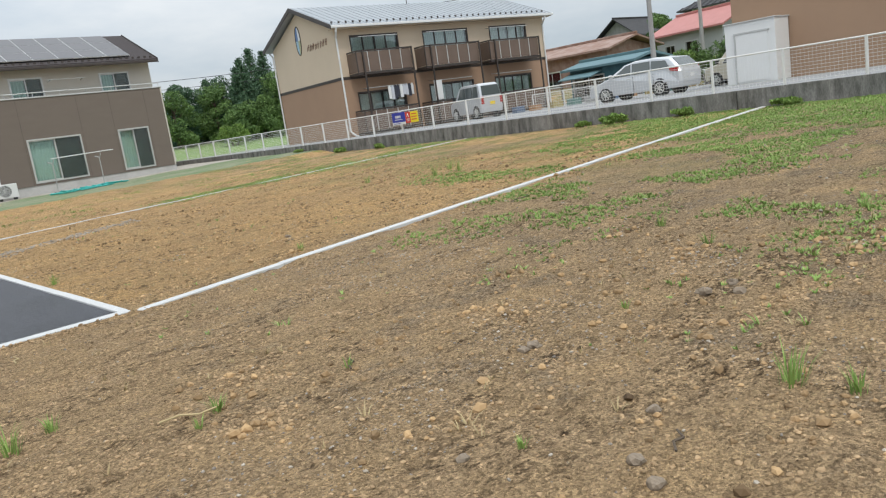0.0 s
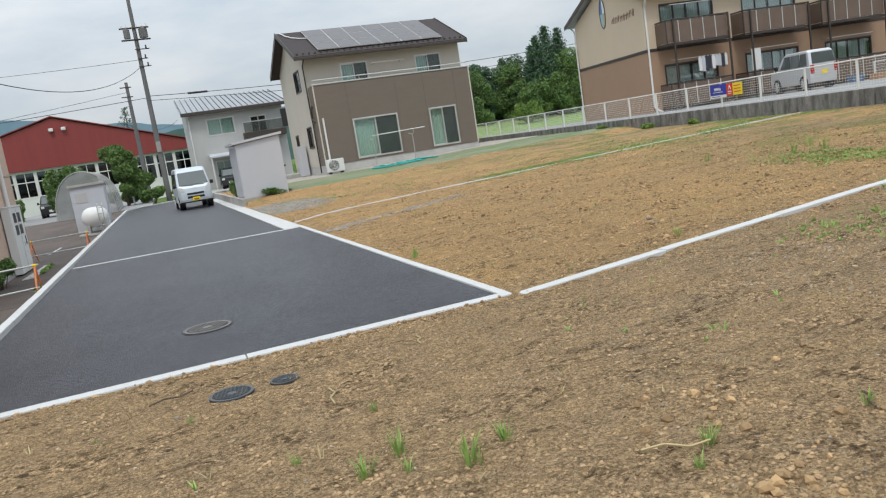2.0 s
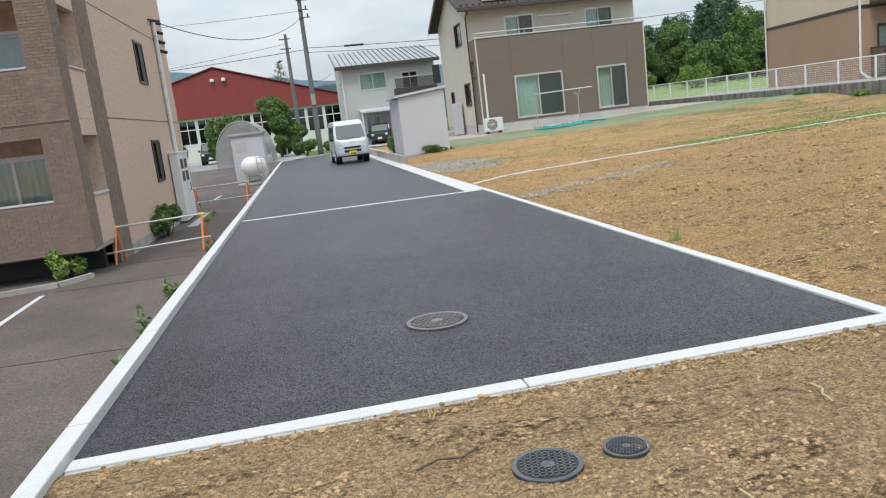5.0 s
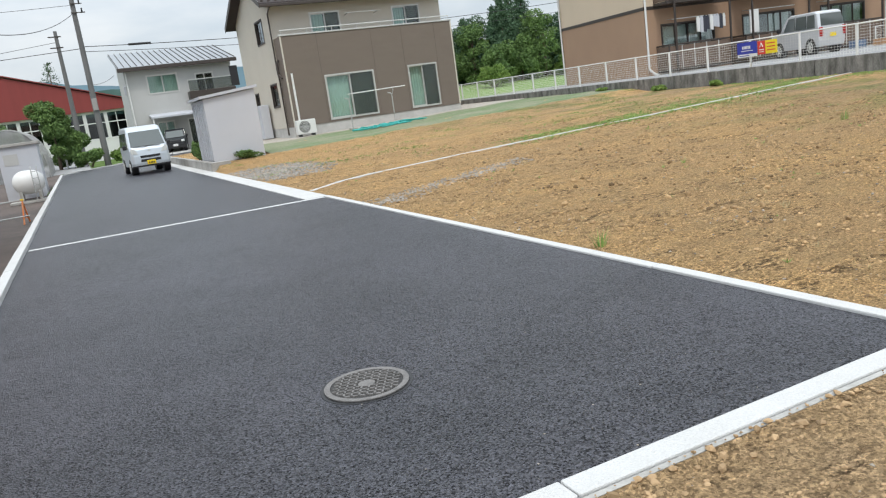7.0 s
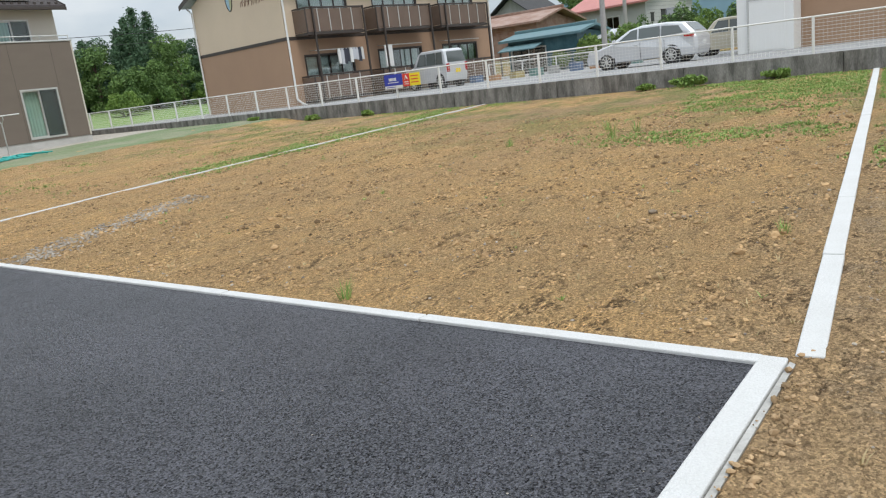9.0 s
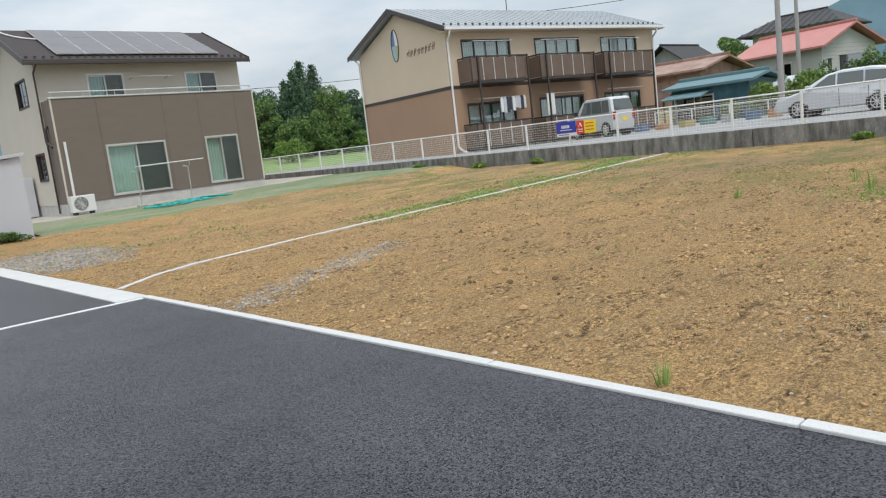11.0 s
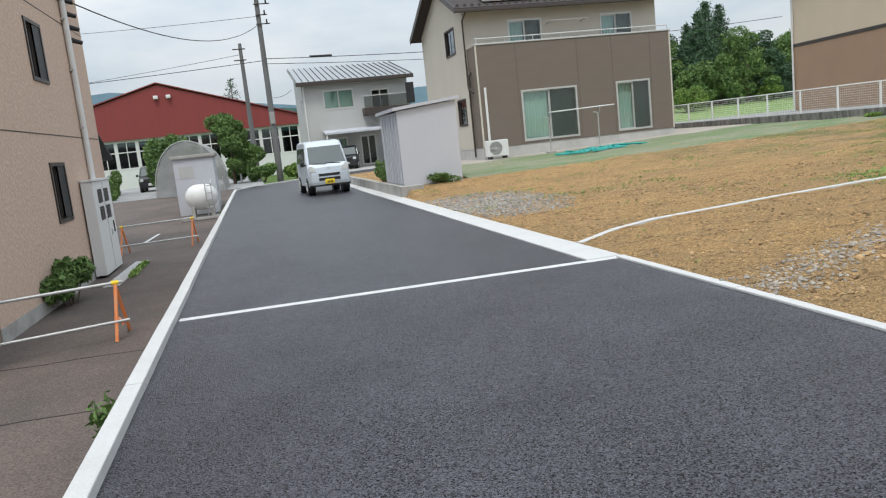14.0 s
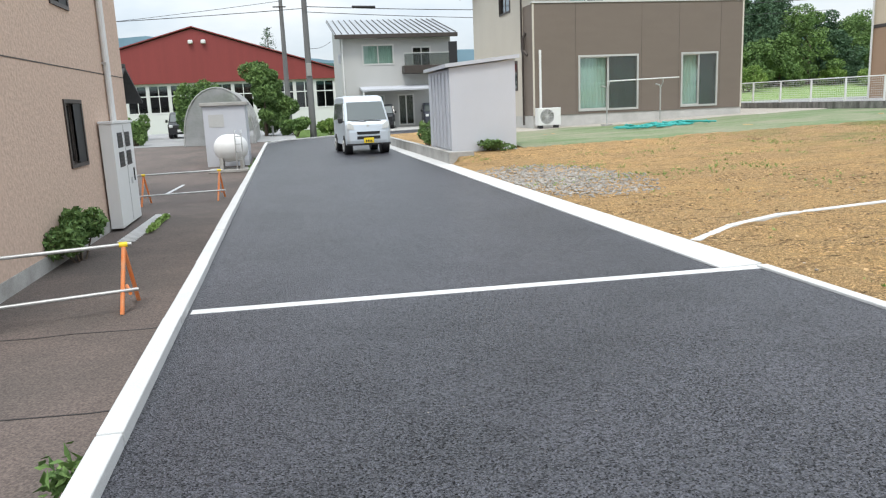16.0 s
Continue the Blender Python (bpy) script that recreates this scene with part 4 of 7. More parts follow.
    shades = [material("emblem_blue", (0.13, 0.22, 0.42), 0.5, depth=0), M_WHITE, material("emblem_sky", (0.33, 0.5, 0.6), 0.5, depth=0), material("emblem_olive", (0.42, 0.42, 0.25), 0.5, depth=0)]
    for k, tone in ((0, 0), (1, 1), (2, 3), (3, 2)):
        arc = [math.pi / 2 * (k + q / 8) for q in range(9)]
        bm = bmesh.new()
        prism(bm, [(4.9, 6.0)] + [(4.9 + ew * 0.96 * math.cos(t), 6.0 + eh * 0.96 * math.sin(t)) for t in arc], "x", -0.02, -0.001)
        part("emblem_field", bm, shades[tone], a)
    # slanted strokes of the name
    bm = bmesh.new()
    rnd = random.Random(2)
    for i in range(8):
        yy = 3.75 - i * 0.36
        for j in range(2):
            o = rnd.uniform(-0.06, 0.06)
            rod(bm, (-0.02, yy - j * 0.12 + o, 5.22 + rnd.uniform(-0.05, 0.05)), (-0.02, yy - j * 0.12 - 0.14, 5.55 + rnd.uniform(-0.05, 0.08)), 0.014, seg=4)
        rod(bm, (-0.02, yy + 0.05, 5.42), (-0.02, yy - 0.18, 5.46), 0.013, seg=4)
    part("lettering", bm, material("letter_brown", (0.2, 0.1, 0.075), 0.6, depth=0), a, "brown slanted letters")
    bm = bmesh.new()
    rod(bm, (8.5, D / 2, 7.7), (8.5, D / 2, 9.6), 0.03)
    for zz, w in ((9.5, 0.9), (9.2, 0.7), (8.7, 0.5)):
        rod(bm, (8.5 - w, D / 2, zz), (8.5 + w, D / 2, zz), 0.015)
        for k in range(7):
            x = 8.5 - w + k * w / 3
            rod(bm, (x, D / 2 - 0.3, zz), (x, D / 2 + 0.3, zz), 0.01, seg=4)
    part("antenna", bm, M_DARKMETAL, a)
    return a


build_apartment().scale = (0.955, 0.94, 1.045)

# ---- tiled apartment building on the low yard ----


def tile_face(parent, m, w, h, holes=(), tw=0.2, th=0.066):
    """Wall tiles with recessed joints on a face: x along, z up, outwards to -y."""
    bm = bmesh.new()
    bx(bm, 0, -0.002, 0, 0.001, 0, 0.001)
    rows, cols = int(h / th), int(w / tw) + 1
    rnd = random.Random(len(parent.children))
    for j in range(rows):
        off = (tw / 2) if j % 2 else 0
        for i in range(-1, cols + 1):
            x0, x1 = max(0.0, i * tw + off), min(w, (i + 1) * tw + off - 0.008)
            z0, z1 = j * th, (j + 1) * th - 0.008
            if x1 - x0 < 0.03:
                continue
            cx, cz = (x0 + x1) / 2, (z0 + z1) / 2
            if any(a < cx < c and b < cz < d for a, b, c, d in holes):
                continue
            p = rnd.uniform(0.003, 0.009)
            vs = [bm.verts.new(q) for q in ((x0, -p, z0), (x1, -p, z0), (x1, -p, z1), (x0, -p, z1), (x0, 0, z0), (x1, 0, z0), (x1, 0, z1), (x0, 0, z1))]
            for f in ((0, 1, 2, 3), (0, 4, 5, 1), (1, 5, 6, 2), (2, 6, 7, 3), (3, 7, 4, 0)):
                bm.faces.new([vs[k] for k in f])
    me = bpy.data.meshes.new("wall_tiles")
    bm.to_mesh(me)
    bm.free()
    me.transform(m)
    me.materials.append(M_TILE_FINE)
    o = new("wall_tiles", me)
    o.parent = parent
    tagged(o, kind="stuff")
    return o


def tile_material():
    m = material("tan_tiles", (0.228, 0.166, 0.134), 0.75, scale=3, amount=0.5, grain=30, bump=0.15, second=(0.165, 0.124, 0.102), depth=0.004)
    n, l = m.node_tree.nodes, m.node_tree.links
    b = n["Principled BSDF"]
    src = b.inputs["Base Color"].links[0].from_socket
    geo = n.new("ShaderNodeNewGeometry")
    r = n.new("ShaderNodeMapRange")
    r.inputs["To Min"].default_value = 0.9
    r.inputs["To Max"].default_value = 1.09
    l.new(geo.outputs["Random Per Island"], r.inputs["Value"])
    s = n.new("ShaderNodeVectorMath")
    s.operation = "SCALE"
    l.new(src, s.inputs[0])
    l.new(r.outputs["Result"], s.inputs["Scale"])
    l.new(s.outputs["Vector"], b.inputs["Base Color"])
    return m


M_TILE_FINE = tile_material()


def build_left_building():
    b = thing("apartment_building", -5.6, 20.3, LOW, -1.0, "tan three-storey apartment building with tiled balconies", "apartment building")
    # z runs from the yard; storeys rise 2.72
    st = 2.72
    base = 0.62
    W = 12.0
    for k in range(3):
        z = base + k * st
        part("parapet", box(-W, 0, z + (0.005 if k else 0), -0.02, 0.16, z + 1.03), M_GROUT, b)
        tile_face(b, pose(-W, -0.001, z), W, 1.03)
        part("parapet_cap", box(-W, -0.02, z + 1.035, -0.62, 0.18, z + 1.075, 0.005), M_CONC, b)
        part("lintel", box(-W, 0.002, z + 2.36, -0.62, 0.16, z + st), M_GROUT, b)
        tile_face(b, pose(-W, 0.001, z + 2.37), W - 0.62, st - 2.37)
        part("balcony_slab", box(-W, 0.165, z - 0.1, -0.03, 1.75, z + 0.06), M_CONC_MID, b)
        part("balcony_ceiling", box(-W, 0.165, z + 2.5, -0.17, 1.75, z + 2.6), M_LB, b)
        part("side_parapet", box(-0.14, 0.62, z, 0.0, 1.75, z + 1.06), M_LB, b, "smooth beige balcony side")
        part("side_cap", box(-0.17, 0.60, z + 1.062, 0.03, 1.76, z + 1.10), M_CONC, b)
        part("side_lintel", box(-0.14, 0.62, z + 2.36, -0.0, 1.75, z + st - 0.005), M_LB, b)
        # back wall of the balcony with a sliding window
        part("balcony_wall", put(wall_mesh(W, st, 0.15, [(W - 4.6, 0.12, W - 1.0, 2.05), (2.0, 0.12, 5.6, 2.05)]), pose(-W, 1.752, z)), M_LB, b)
        for x in (-4.6, -10.0):
            window_part(b, pose(x, 1.752, z + 0.12), 3.6, 1.93, 4, M_ALU, [(0.1, 1.1, M_CURTAIN_W), (1.9, 3.5, M_CURTAIN_W)], M_GLASS)
        part("stringcourse", box(-W, -0.025, z - 0.05, 0.02, -0.004, z - 0.01), M_GROUT, b)
    part("corner_column", box(-0.62, 0.002, base, -0.0, 0.62, 9.2), M_GROUT, b)
    tile_face(b, pose(-0.62, 0.0, base), 0.62, 8.5)
    tile_face(b, pose(0.001, 0.0, base, 0, 0, 90), 0.62, 8.5)
    part("side_tile_wall", box(-0.16, 1.76, 0.0, -0.0, 2.9, 9.2), M_GROUT, b)
    tile_face(b, pose(0.001, 1.76, 0.25, 0, 0, 90), 1.14, 8.9)
    side = [(7.2, 1.55, 8.3, 2.78), (7.2, 4.5, 8.3, 5.72), (7.2, 7.3, 8.3, 8.5)]
    part("side_wall", put(wall_mesh(9.5, 8.95, 0.16, [(p - 2.902, q - 0.25, r - 2.902, s - 0.25) for p, q, r, s in side]), pose(0, 2.902, 0.25, 0, 0, 90)), M_LB, b, "tan textured render wall")
    for p, q, r, s in side:
        window_part(b, pose(0, p, q, 0, 0, 90), r - p, s - q, 2, M_DARKMETAL, [], M_GLASS_DARK)
        part("insect_screen", put(box((r - p) * 0.5, -0.012, 0.06, r - p - 0.056, -0.004, s - q - 0.06), pose(0, p, q, 0, 0, 90)), M_BLACK, b)
    part("plinth", box(-0.2, 2.9, -0.3, 0.015, 12.35, 0.248), M_CONC_MID, b, "grey concrete plinth")
    part("end_wall", box(-W, 12.25, -0.2, -0.165, 12.4, 9.2), M_LB, b)
    part("crawl_wall", box(-W, 1.2, -0.2, -0.2, 1.4, 0.5), M_BLACK, b)
    part("dark_interior_block", box(-W + 0.1, 2.6, 0.3, -0.9, 12.0, 9.0), M_ROOM_SHADE, b)
    part("roof", box(-W - 0.3, -0.3, 9.2, 0.3, 12.7, 9.5, 0.03), M_CONC_MID, b)
    part("band", box(0.001, 2.9, 3.38, 0.008, 12.4, 3.4), M_DARKMETAL, b)
    part("band", box(0.001, 2.9, 6.1, 0.008, 12.4, 6.12), M_DARKMETAL, b)
    bm = bmesh.new()
    tube(bm, [(0.08, 10.5, 6.7), (0.08, 10.5, 2.2)], 0.07, 10)
    part("conduit", bm, M_WHITE, b, "cream service conduit")
    bm = bmesh.new()
    for zz in (6.2, 5.0, 3.6):
        bx(bm, -0.01, 10.4, zz, 0.1, 10.6, zz + 0.05)
    part("clamp", bm, M_STEEL, b)
    # insulators at the top of the conduit
    part("wire_arm", rod(bmesh.new(), (0.0, 10.2, 6.75), (0.25, 10.8, 6.75), 0.03), M_BLACK, b)
    for k in range(4):
        part("insulator", rod(bmesh.new(), (0.0, 10.5 + 0.12 * k, 6.72 - 0.3 * k), (0.3, 10.6 + 0.12 * k, 6.62 - 0.3 * k), 0.07, 0.05, 8), M_BLACK, b)
    return b


build_left_building()

# ---- fence on the retaining wall ----


def fence_panel_mesh(length):
    bm = bmesh.new()
    z = 0.06
    while z < 0.86:
        bx(bm, 0, -0.004, z, length, 0.004, z + 0.009)
        z += 0.085
    x = 0.05
    while x < length:
        bx(bm, x, 0.004, 0.04, x + 0.0035, 0.008, 0.88)
        x += 0.1
    return bm


def build_fence(name, x0, y0, x1, y1, z, label, span=1.98):
    f = thing(name, x0, y0, z, math.degrees(math.atan2(y1 - y0, x1 - x0)), label, "fence")
    length = math.hypot(x1 - x0, y1 - y0)
    n = round(length / span)
    s = length / n
    pm = bpy.data.meshes.new("mesh_panel")
    b = fence_panel_mesh(s)
    b.to_mesh(pm)
    b.free()
    pm.materials.append(M_WHITE)
    qm = bpy.data.meshes.new("post")
    b = box(-0.03, -0.02, -0.02, 0.03, 0.05, 0.93, 0.008)
    b.to_mesh(qm)
    b.free()
    qm.materials.append(M_WHITE)
    rm = bpy.data.meshes.new("top_rail")
    b = rod(bmesh.new(), (0, 0, 0.91), (s, 0, 0.91), 0.022, seg=8)
    b.to_mesh(rm)
    b.free()
    rm.materials.append(M_WHITE)
    for i in range(n + 1):
        o = new("post", qm)
        o.parent = f
        o.location = (i * s, 0, 0)
        if i < n:
            for nm, mm in (("mesh_panel", pm), ("top_rail", rm)):
                o = new(nm, mm)
                o.parent = f
                o.location = (i * s, 0, 0)


build_fence("fence", 20.1, -9.1, 20.1, 56.2, 0.932, "white steel mesh fence on the retaining wall")
build_fence("fence", 35.5, 30.5, 41.0, 20.5, PARK, "white mesh fence on the street side of the parking area")


def build_signs():
    s = thing("sign_board", 20.04, 25.05, 1.28, -90, "blue and white advertising board tied to the fence", "sign")
    part("blue_panel", box(0, -0.02, 0.13, 1.05, 0.0, 0.6), M_BLUE_SIGN, s)
    part("white_strip", box(0, -0.02, 0.0, 1.05, 0.0, 0.127), M_WHITE, s)
    bm = bmesh.new()
    for i in range(6):
        bx(bm, 0.28 + i * 0.075, -0.024, 0.33, 0.335 + i * 0.075, -0.021, 0.45)
    bx(bm, 0.2, -0.024, 0.24, 0.85, -0.021, 0.27)
    part("wordmark", bm, M_WHITE, s)
    bm = bmesh.new()
    bx(bm, 0.1, -0.024, 0.05, 0.65, -0.021, 0.08)
    part("fine_print", bm, M_BLUE_SIGN, s)
    t = thing("sign_board", 20.04, 24.17, 1.32, -90, "red and yellow letting notice board tied to the fence", "sign")
    part("red_panel", box(0, -0.02, 0, 0.4, 0.0, 0.52), M_RED_SIGN, t)
    part("yellow_panel", box(0.402, -0.02, 0, 0.98, 0.0, 0.52), M_YEL_SIGN, t)
    bm = bmesh.new()
    rod(bm, (0.12, -0.025, 0.28), (0.2, -0.025, 0.45), 0.02, seg=4)
    rod(bm, (0.28, -0.025, 0.28), (0.19, -0.025, 0.45), 0.02, seg=4)
    bx(bm, 0.08, -0.025, 0.08, 0.32, -0.021, 0.11)
    bx(bm, 0.08, -0.025, 0.16, 0.32, -0.021, 0.2)
    part("red_panel_writing", bm, M_WHITE, t)
    bm = bmesh.new()
    for k in range(3):
        bx(bm, 0.47, -0.025, 0.12 + k * 0.13, 0.9, -0.021, 0.16 + k * 0.13)
    part("yellow_panel_writing", bm, M_RED_SIGN, t)
    s.scale = t.scale = (0.8, 1.0, 0.85)


build_signs()

# ---- vehicles ----
M_CARGLASS = material("car_glass", (0.085, 0.098, 0.095), 0.06, scale=1, amount=0.2, grain=5, bump=0.02, depth=0, spec=0.9)
M_LAMP = material("lamp_lens", (0.72, 0.74, 0.72), 0.12, scale=20, amount=0.5, grain=60, bump=0.1, depth=0, second=(0.5, 0.5, 0.5), spec=0.8)
M_TAIL = material("red_lens", (0.4, 0.02, 0.02), 0.2, scale=10, amount=0.3, grain=40, bump=0.1, depth=0)


def vehicle(name, x, y, z, turn, label, paint, outline, width, belt, top, tumble, side_glass, screens, axles, wheel, extra=None):
    """A vehicle built along +x (nose at x = 0, tail at +x), then turned. outline: side profile of (x, z)."""
    v = thing(name, x, y, z, turn, label, "car")
    hw = width / 2

    def half(zz):
        k = 1 - tumble * max(0.0, (zz - belt) / (top - belt))
        low = 1 - 0.06 * max(0.0, (0.45 - zz) / 0.3)
        return hw * k * low

    bm = bmesh.new()
    rows = []
    for f in (-1.0, -0.86, 0.86, 1.0):
        row = []
        for px, pz in outline:
            pull = 0.06 if abs(f) == 1.0 else 0.0
            cx = sum(p[0] for p in outline) / len(outline)
            qx = px + (cx - px) * pull
            row.append(bm.verts.new((qx, f * half(pz), pz - (0.03 if abs(f) == 1.0 and pz > belt else 0))))
        rows.append(row)
    n = len(outline)
    for a, b in zip(rows, rows[1:]):
        for i in range(n):
            j = (i + 1) % n
            bm.faces.new((a[i], a[j], b[j], b[i]))
    bm.faces.new(rows[0][::-1])
    bm.faces.new(rows[-1])
    body = part("body", bm, paint, v)
    mod = body.modifiers.new("round", "BEVEL")
    mod.width = 0.035
    mod.segments = 3
    mod.limit_method = "ANGLE"
    mod.angle_limit = radians(25)
    cx = sum(p[0] for p in outline) / len(outline)
    for sgn in (-1, 1):
        for poly in side_glass:
            bm = bmesh.new()
            o = [bm.verts.new((cx + (px - cx) * 0.94, sgn * (half(pz) + 0.012), pz)) for px, pz in poly]
            i_ = [bm.verts.new((cx + (px - cx) * 0.94, sgn * (half(pz) - 0.03), pz)) for px, pz in poly]
            bm.faces.new(o)
            bm.faces.new(i_[::-1])
            for k in range(len(o)):
                q = (k + 1) % len(o)
                bm.faces.new((o[k], o[q], i_[q], i_[k]))
            part("side_window", bm, M_CARGLASS, v)
    for nm, (ax, az), (bx_, bz), inset in screens:
        d = Vector((bx_ - ax, 0, bz - az))
        nrm = Vector((-d.z, 0, d.x)).normalized()
        if nm == "rear_window":
            nrm = -nrm
        bm = bmesh.new()
        qs = []
        for t in (0.05, 0.93):
            px, pz = ax + d.x * t, az + d.z * t
            for sg in (-1, 1):
                qs.append(Vector((px, sg * (half(pz) * inset), pz)))
        order = [qs[0], qs[1], qs[3], qs[2]]
        o = [bm.verts.new(p + nrm * 0.012) for p in order]
        i_ = [bm.verts.new(p - nrm * 0.03) for p in order]
        bm.faces.new(o)
        bm.faces.new(i_[::-1])
        for k in range(4):
            q = (k + 1) % 4
            bm.faces.new((o[k], o[q], i_[q], i_[k]))
        part(nm, bm, M_CARGLASS, v)
    for ax in axles:
        for sgn in (-1, 1):
            yy = sgn * (hw - 0.09)
            bm = bmesh.new()
            rod(bm, (ax, sgn * (hw * 0.985), wheel + 0.02), (ax, sgn * (hw - 0.25), wheel + 0.02), wheel + 0.05, seg=28)
            part("wheel_arch", bm, M_BLACK, v)
            bm = bmesh.new()
            rod(bm, (ax, yy - 0.095, wheel), (ax, yy + 0.095, wheel), wheel, seg=28)
            es = [e for e in bm.edges if len(e.link_faces) == 2 and any(len(f.verts) > 4 for f in e.link_faces)]
            bmesh.ops.bevel(bm, geom=es, offset=0.025, segments=2, affect="EDGES")
            w = part("wheel", bm, M_RUBBER, v)
            bm = bmesh.new()
            ys = yy + sgn * 0.09
            rod(bm, (ax, ys, wheel), (ax, ys + sgn * 0.012, wheel), wheel * 0.66, seg=24)
            part("rim_back", bm, M_BLACK, w)
            bm = bmesh.new()
            for k in range(8):
                t = k * math.pi / 4
                rod(bm, (ax, ys + sgn * 0.02, wheel), (ax + wheel * 0.62 * math.cos(t), ys + sgn * 0.02, wheel + wheel * 0.62 * math.sin(t)), 0.024, 0.018, 6)
            for k in range(24):
                t0, t1 = k * math.pi / 12, (k + 1) * math.pi / 12
                r = wheel * 0.65
                rod(bm, (ax + r * math.cos(t0), ys + sgn * 0.015, wheel + r * math.sin(t0)), (ax + r * math.cos(t1), ys + sgn * 0.015, wheel + r * math.sin(t1)), 0.016, seg=6)
            part("rim", bm, M_ALU, w)
    if extra:
        extra(v, hw)
    return v


def mirrors(v, hw, x, z, mat):
    for sgn in (-1, 1):
        bm = box(x - 0.05, sgn * (hw + 0.03), z, x + 0.09, sgn * (hw + 0.17), z + 0.17, 0.03)
        bx(bm, x, sgn * (hw - 0.05), z + 0.03, x + 0.04, sgn * (hw + 0.05), z + 0.07)
        part("mirror", bm, mat, v)


def van_front(v, hw):
    mirrors(v, hw, 0.42, 1.02, M_BLACK)
    for sgn in (-1, 1):
        bm = prism(bmesh.new(), [(sgn * 0.44, 0.80), (sgn * 0.67, 0.83), (sgn * 0.69, 0.98), (sgn * 0.62, 1.04), (sgn * 0.5, 0.96)], "x", 0.0, 0.16)
        part("headlight", bm, M_LAMP, v)
        part("fog_lamp", box(-0.012, sgn * 0.5 - 0.06, 0.44, 0.05, sgn * 0.5 + 0.06, 0.52, 0.02), M_LAMP, v)
    part("upper_grille", prism(bmesh.new(), [(-0.34, 0.80), (0.34, 0.80), (0.38, 0.88), (-0.38, 0.88)], "x", 0.035, 0.12), M_STEEL, v)
    part("grille", prism(bmesh.new(), [(-0.36, 0.645), (0.36, 0.645), (0.38, 0.735), (-0.38, 0.735)], "x", -0.02, 0.06), M_BLACK, v)
    part("lower_grille", prism(bmesh.new(), [(-0.38, 0.49), (0.38, 0.49), (0.37, 0.59), (-0.37, 0.59)], "x", -0.03, 0.06), M_BLACK, v)
    part("number_plate", box(-0.05, -0.165, 0.37, -0.03, 0.165, 0.535, 0.006), M_YELLOW, v, "yellow number plate")
    bm = bmesh.new()
    for i in range(4):
        bx(bm, -0.055, -0.1 + i * 0.055, 0.40, -0.0515, -0.065 + i * 0.055, 0.47)
    part("plate_marks", bm, M_BLACK, v)
    bm = bmesh.new()
    bx(bm, -0.035, -0.72, 0.30, 0.05, 0.72, 0.36, 0.012)
    part("bumper_lip", bm, M_BLACK, v)
    bm = bmesh.new()
    rod(bm, (0.11, -0.45, 1.06), (0.14, 0.1, 1.09), 0.014, seg=6)
    rod(bm, (0.11, 0.05, 1.06), (0.14, 0.55, 1.09), 0.014, seg=6)
    part("wiper", bm, M_BLACK, v)
    bm = bmesh.new()
    rod(bm, (0.04, 0, 0.92), (0.03, 0, 0.92), 0.04, seg=16)
    part("badge", bm, M_ALU, v)


VAN = [(0.0, 0.30), (-0.02, 0.45), (0.0, 0.72), (0.05, 0.95), (0.12, 1.06), (0.62, 1.72), (0.78, 1.84), (1.2, 1.89), (3.1, 1.89), (3.3, 1.82), (3.38, 1.1), (3.39, 0.45), (3.37, 0.28)]
VAN_GLASS = [[(0.42, 1.10), (0.95, 1.10), (0.95, 1.66), (0.78, 1.66)], [(1.05, 1.10), (1.95, 1.10), (1.95, 1.66), (1.05, 1.66)], [(2.05, 1.10), (3.1, 1.10), (3.1, 1.66), (2.05, 1.66)]]
van = vehicle("van", 1.04, 36.35, 0.0, 93, "small silver-blue one-box van with yellow plate, parked on lane", M_VAN, VAN, 1.475, 1.0, 1.89, 0.13, VAN_GLASS,
        [("windscreen", (0.12, 1.06), (0.62, 1.72), 0.88), ("rear_window", (3.38, 1.12), (3.3, 1.8), 0.85)], [0.62, 2.78], 0.275, van_front)
van.scale = (0.98, 0.98, 0.98)


def wagon_front(v, hw):
    mirrors(v, hw, 1.35, 0.98, M_CAR_SILVER)
    for sgn in (-1, 1):
        part("headlight", prism(bmesh.new(), [(0.1, 0.66), (0.55, 0.74), (0.62, 0.82), (0.2, 0.78)], "y", sgn * (hw - 0.10), sgn * (hw + 0.004)), M_LAMP, v)
        part("tail_light", prism(bmesh.new(), [(4.25, 0.95), (4.62, 0.9), (4.6, 1.08), (4.2, 1.05)], "y", sgn * (hw - 0.12), sgn * (hw + 0.002)), M_TAIL, v)
        for xx in (2.15, 3.15):
            part("door_handle", box(xx, sgn * (hw + 0.0), 0.86, xx + 0.18, sgn * (hw + 0.03), 0.89, 0.008), M_ALU, v)
            part("door_seam", box(xx + 0.28, sgn * (hw - 0.01), 0.3, xx + 0.29, sgn * (hw + 0.004), 0.94), M_BLACK, v)
    part("grille", box(-0.01, -0.5, 0.42, 0.06, 0.5, 0.62, 0.02), M_BLACK, v)
    part("number_plate", box(-0.03, -0.165, 0.35, -0.012, 0.165, 0.5, 0.005), M_WHITE, v)
    part("rear_plate", box(4.74, -0.165, 0.62, 4.76, 0.165, 0.78, 0.005), M_WHITE, v)


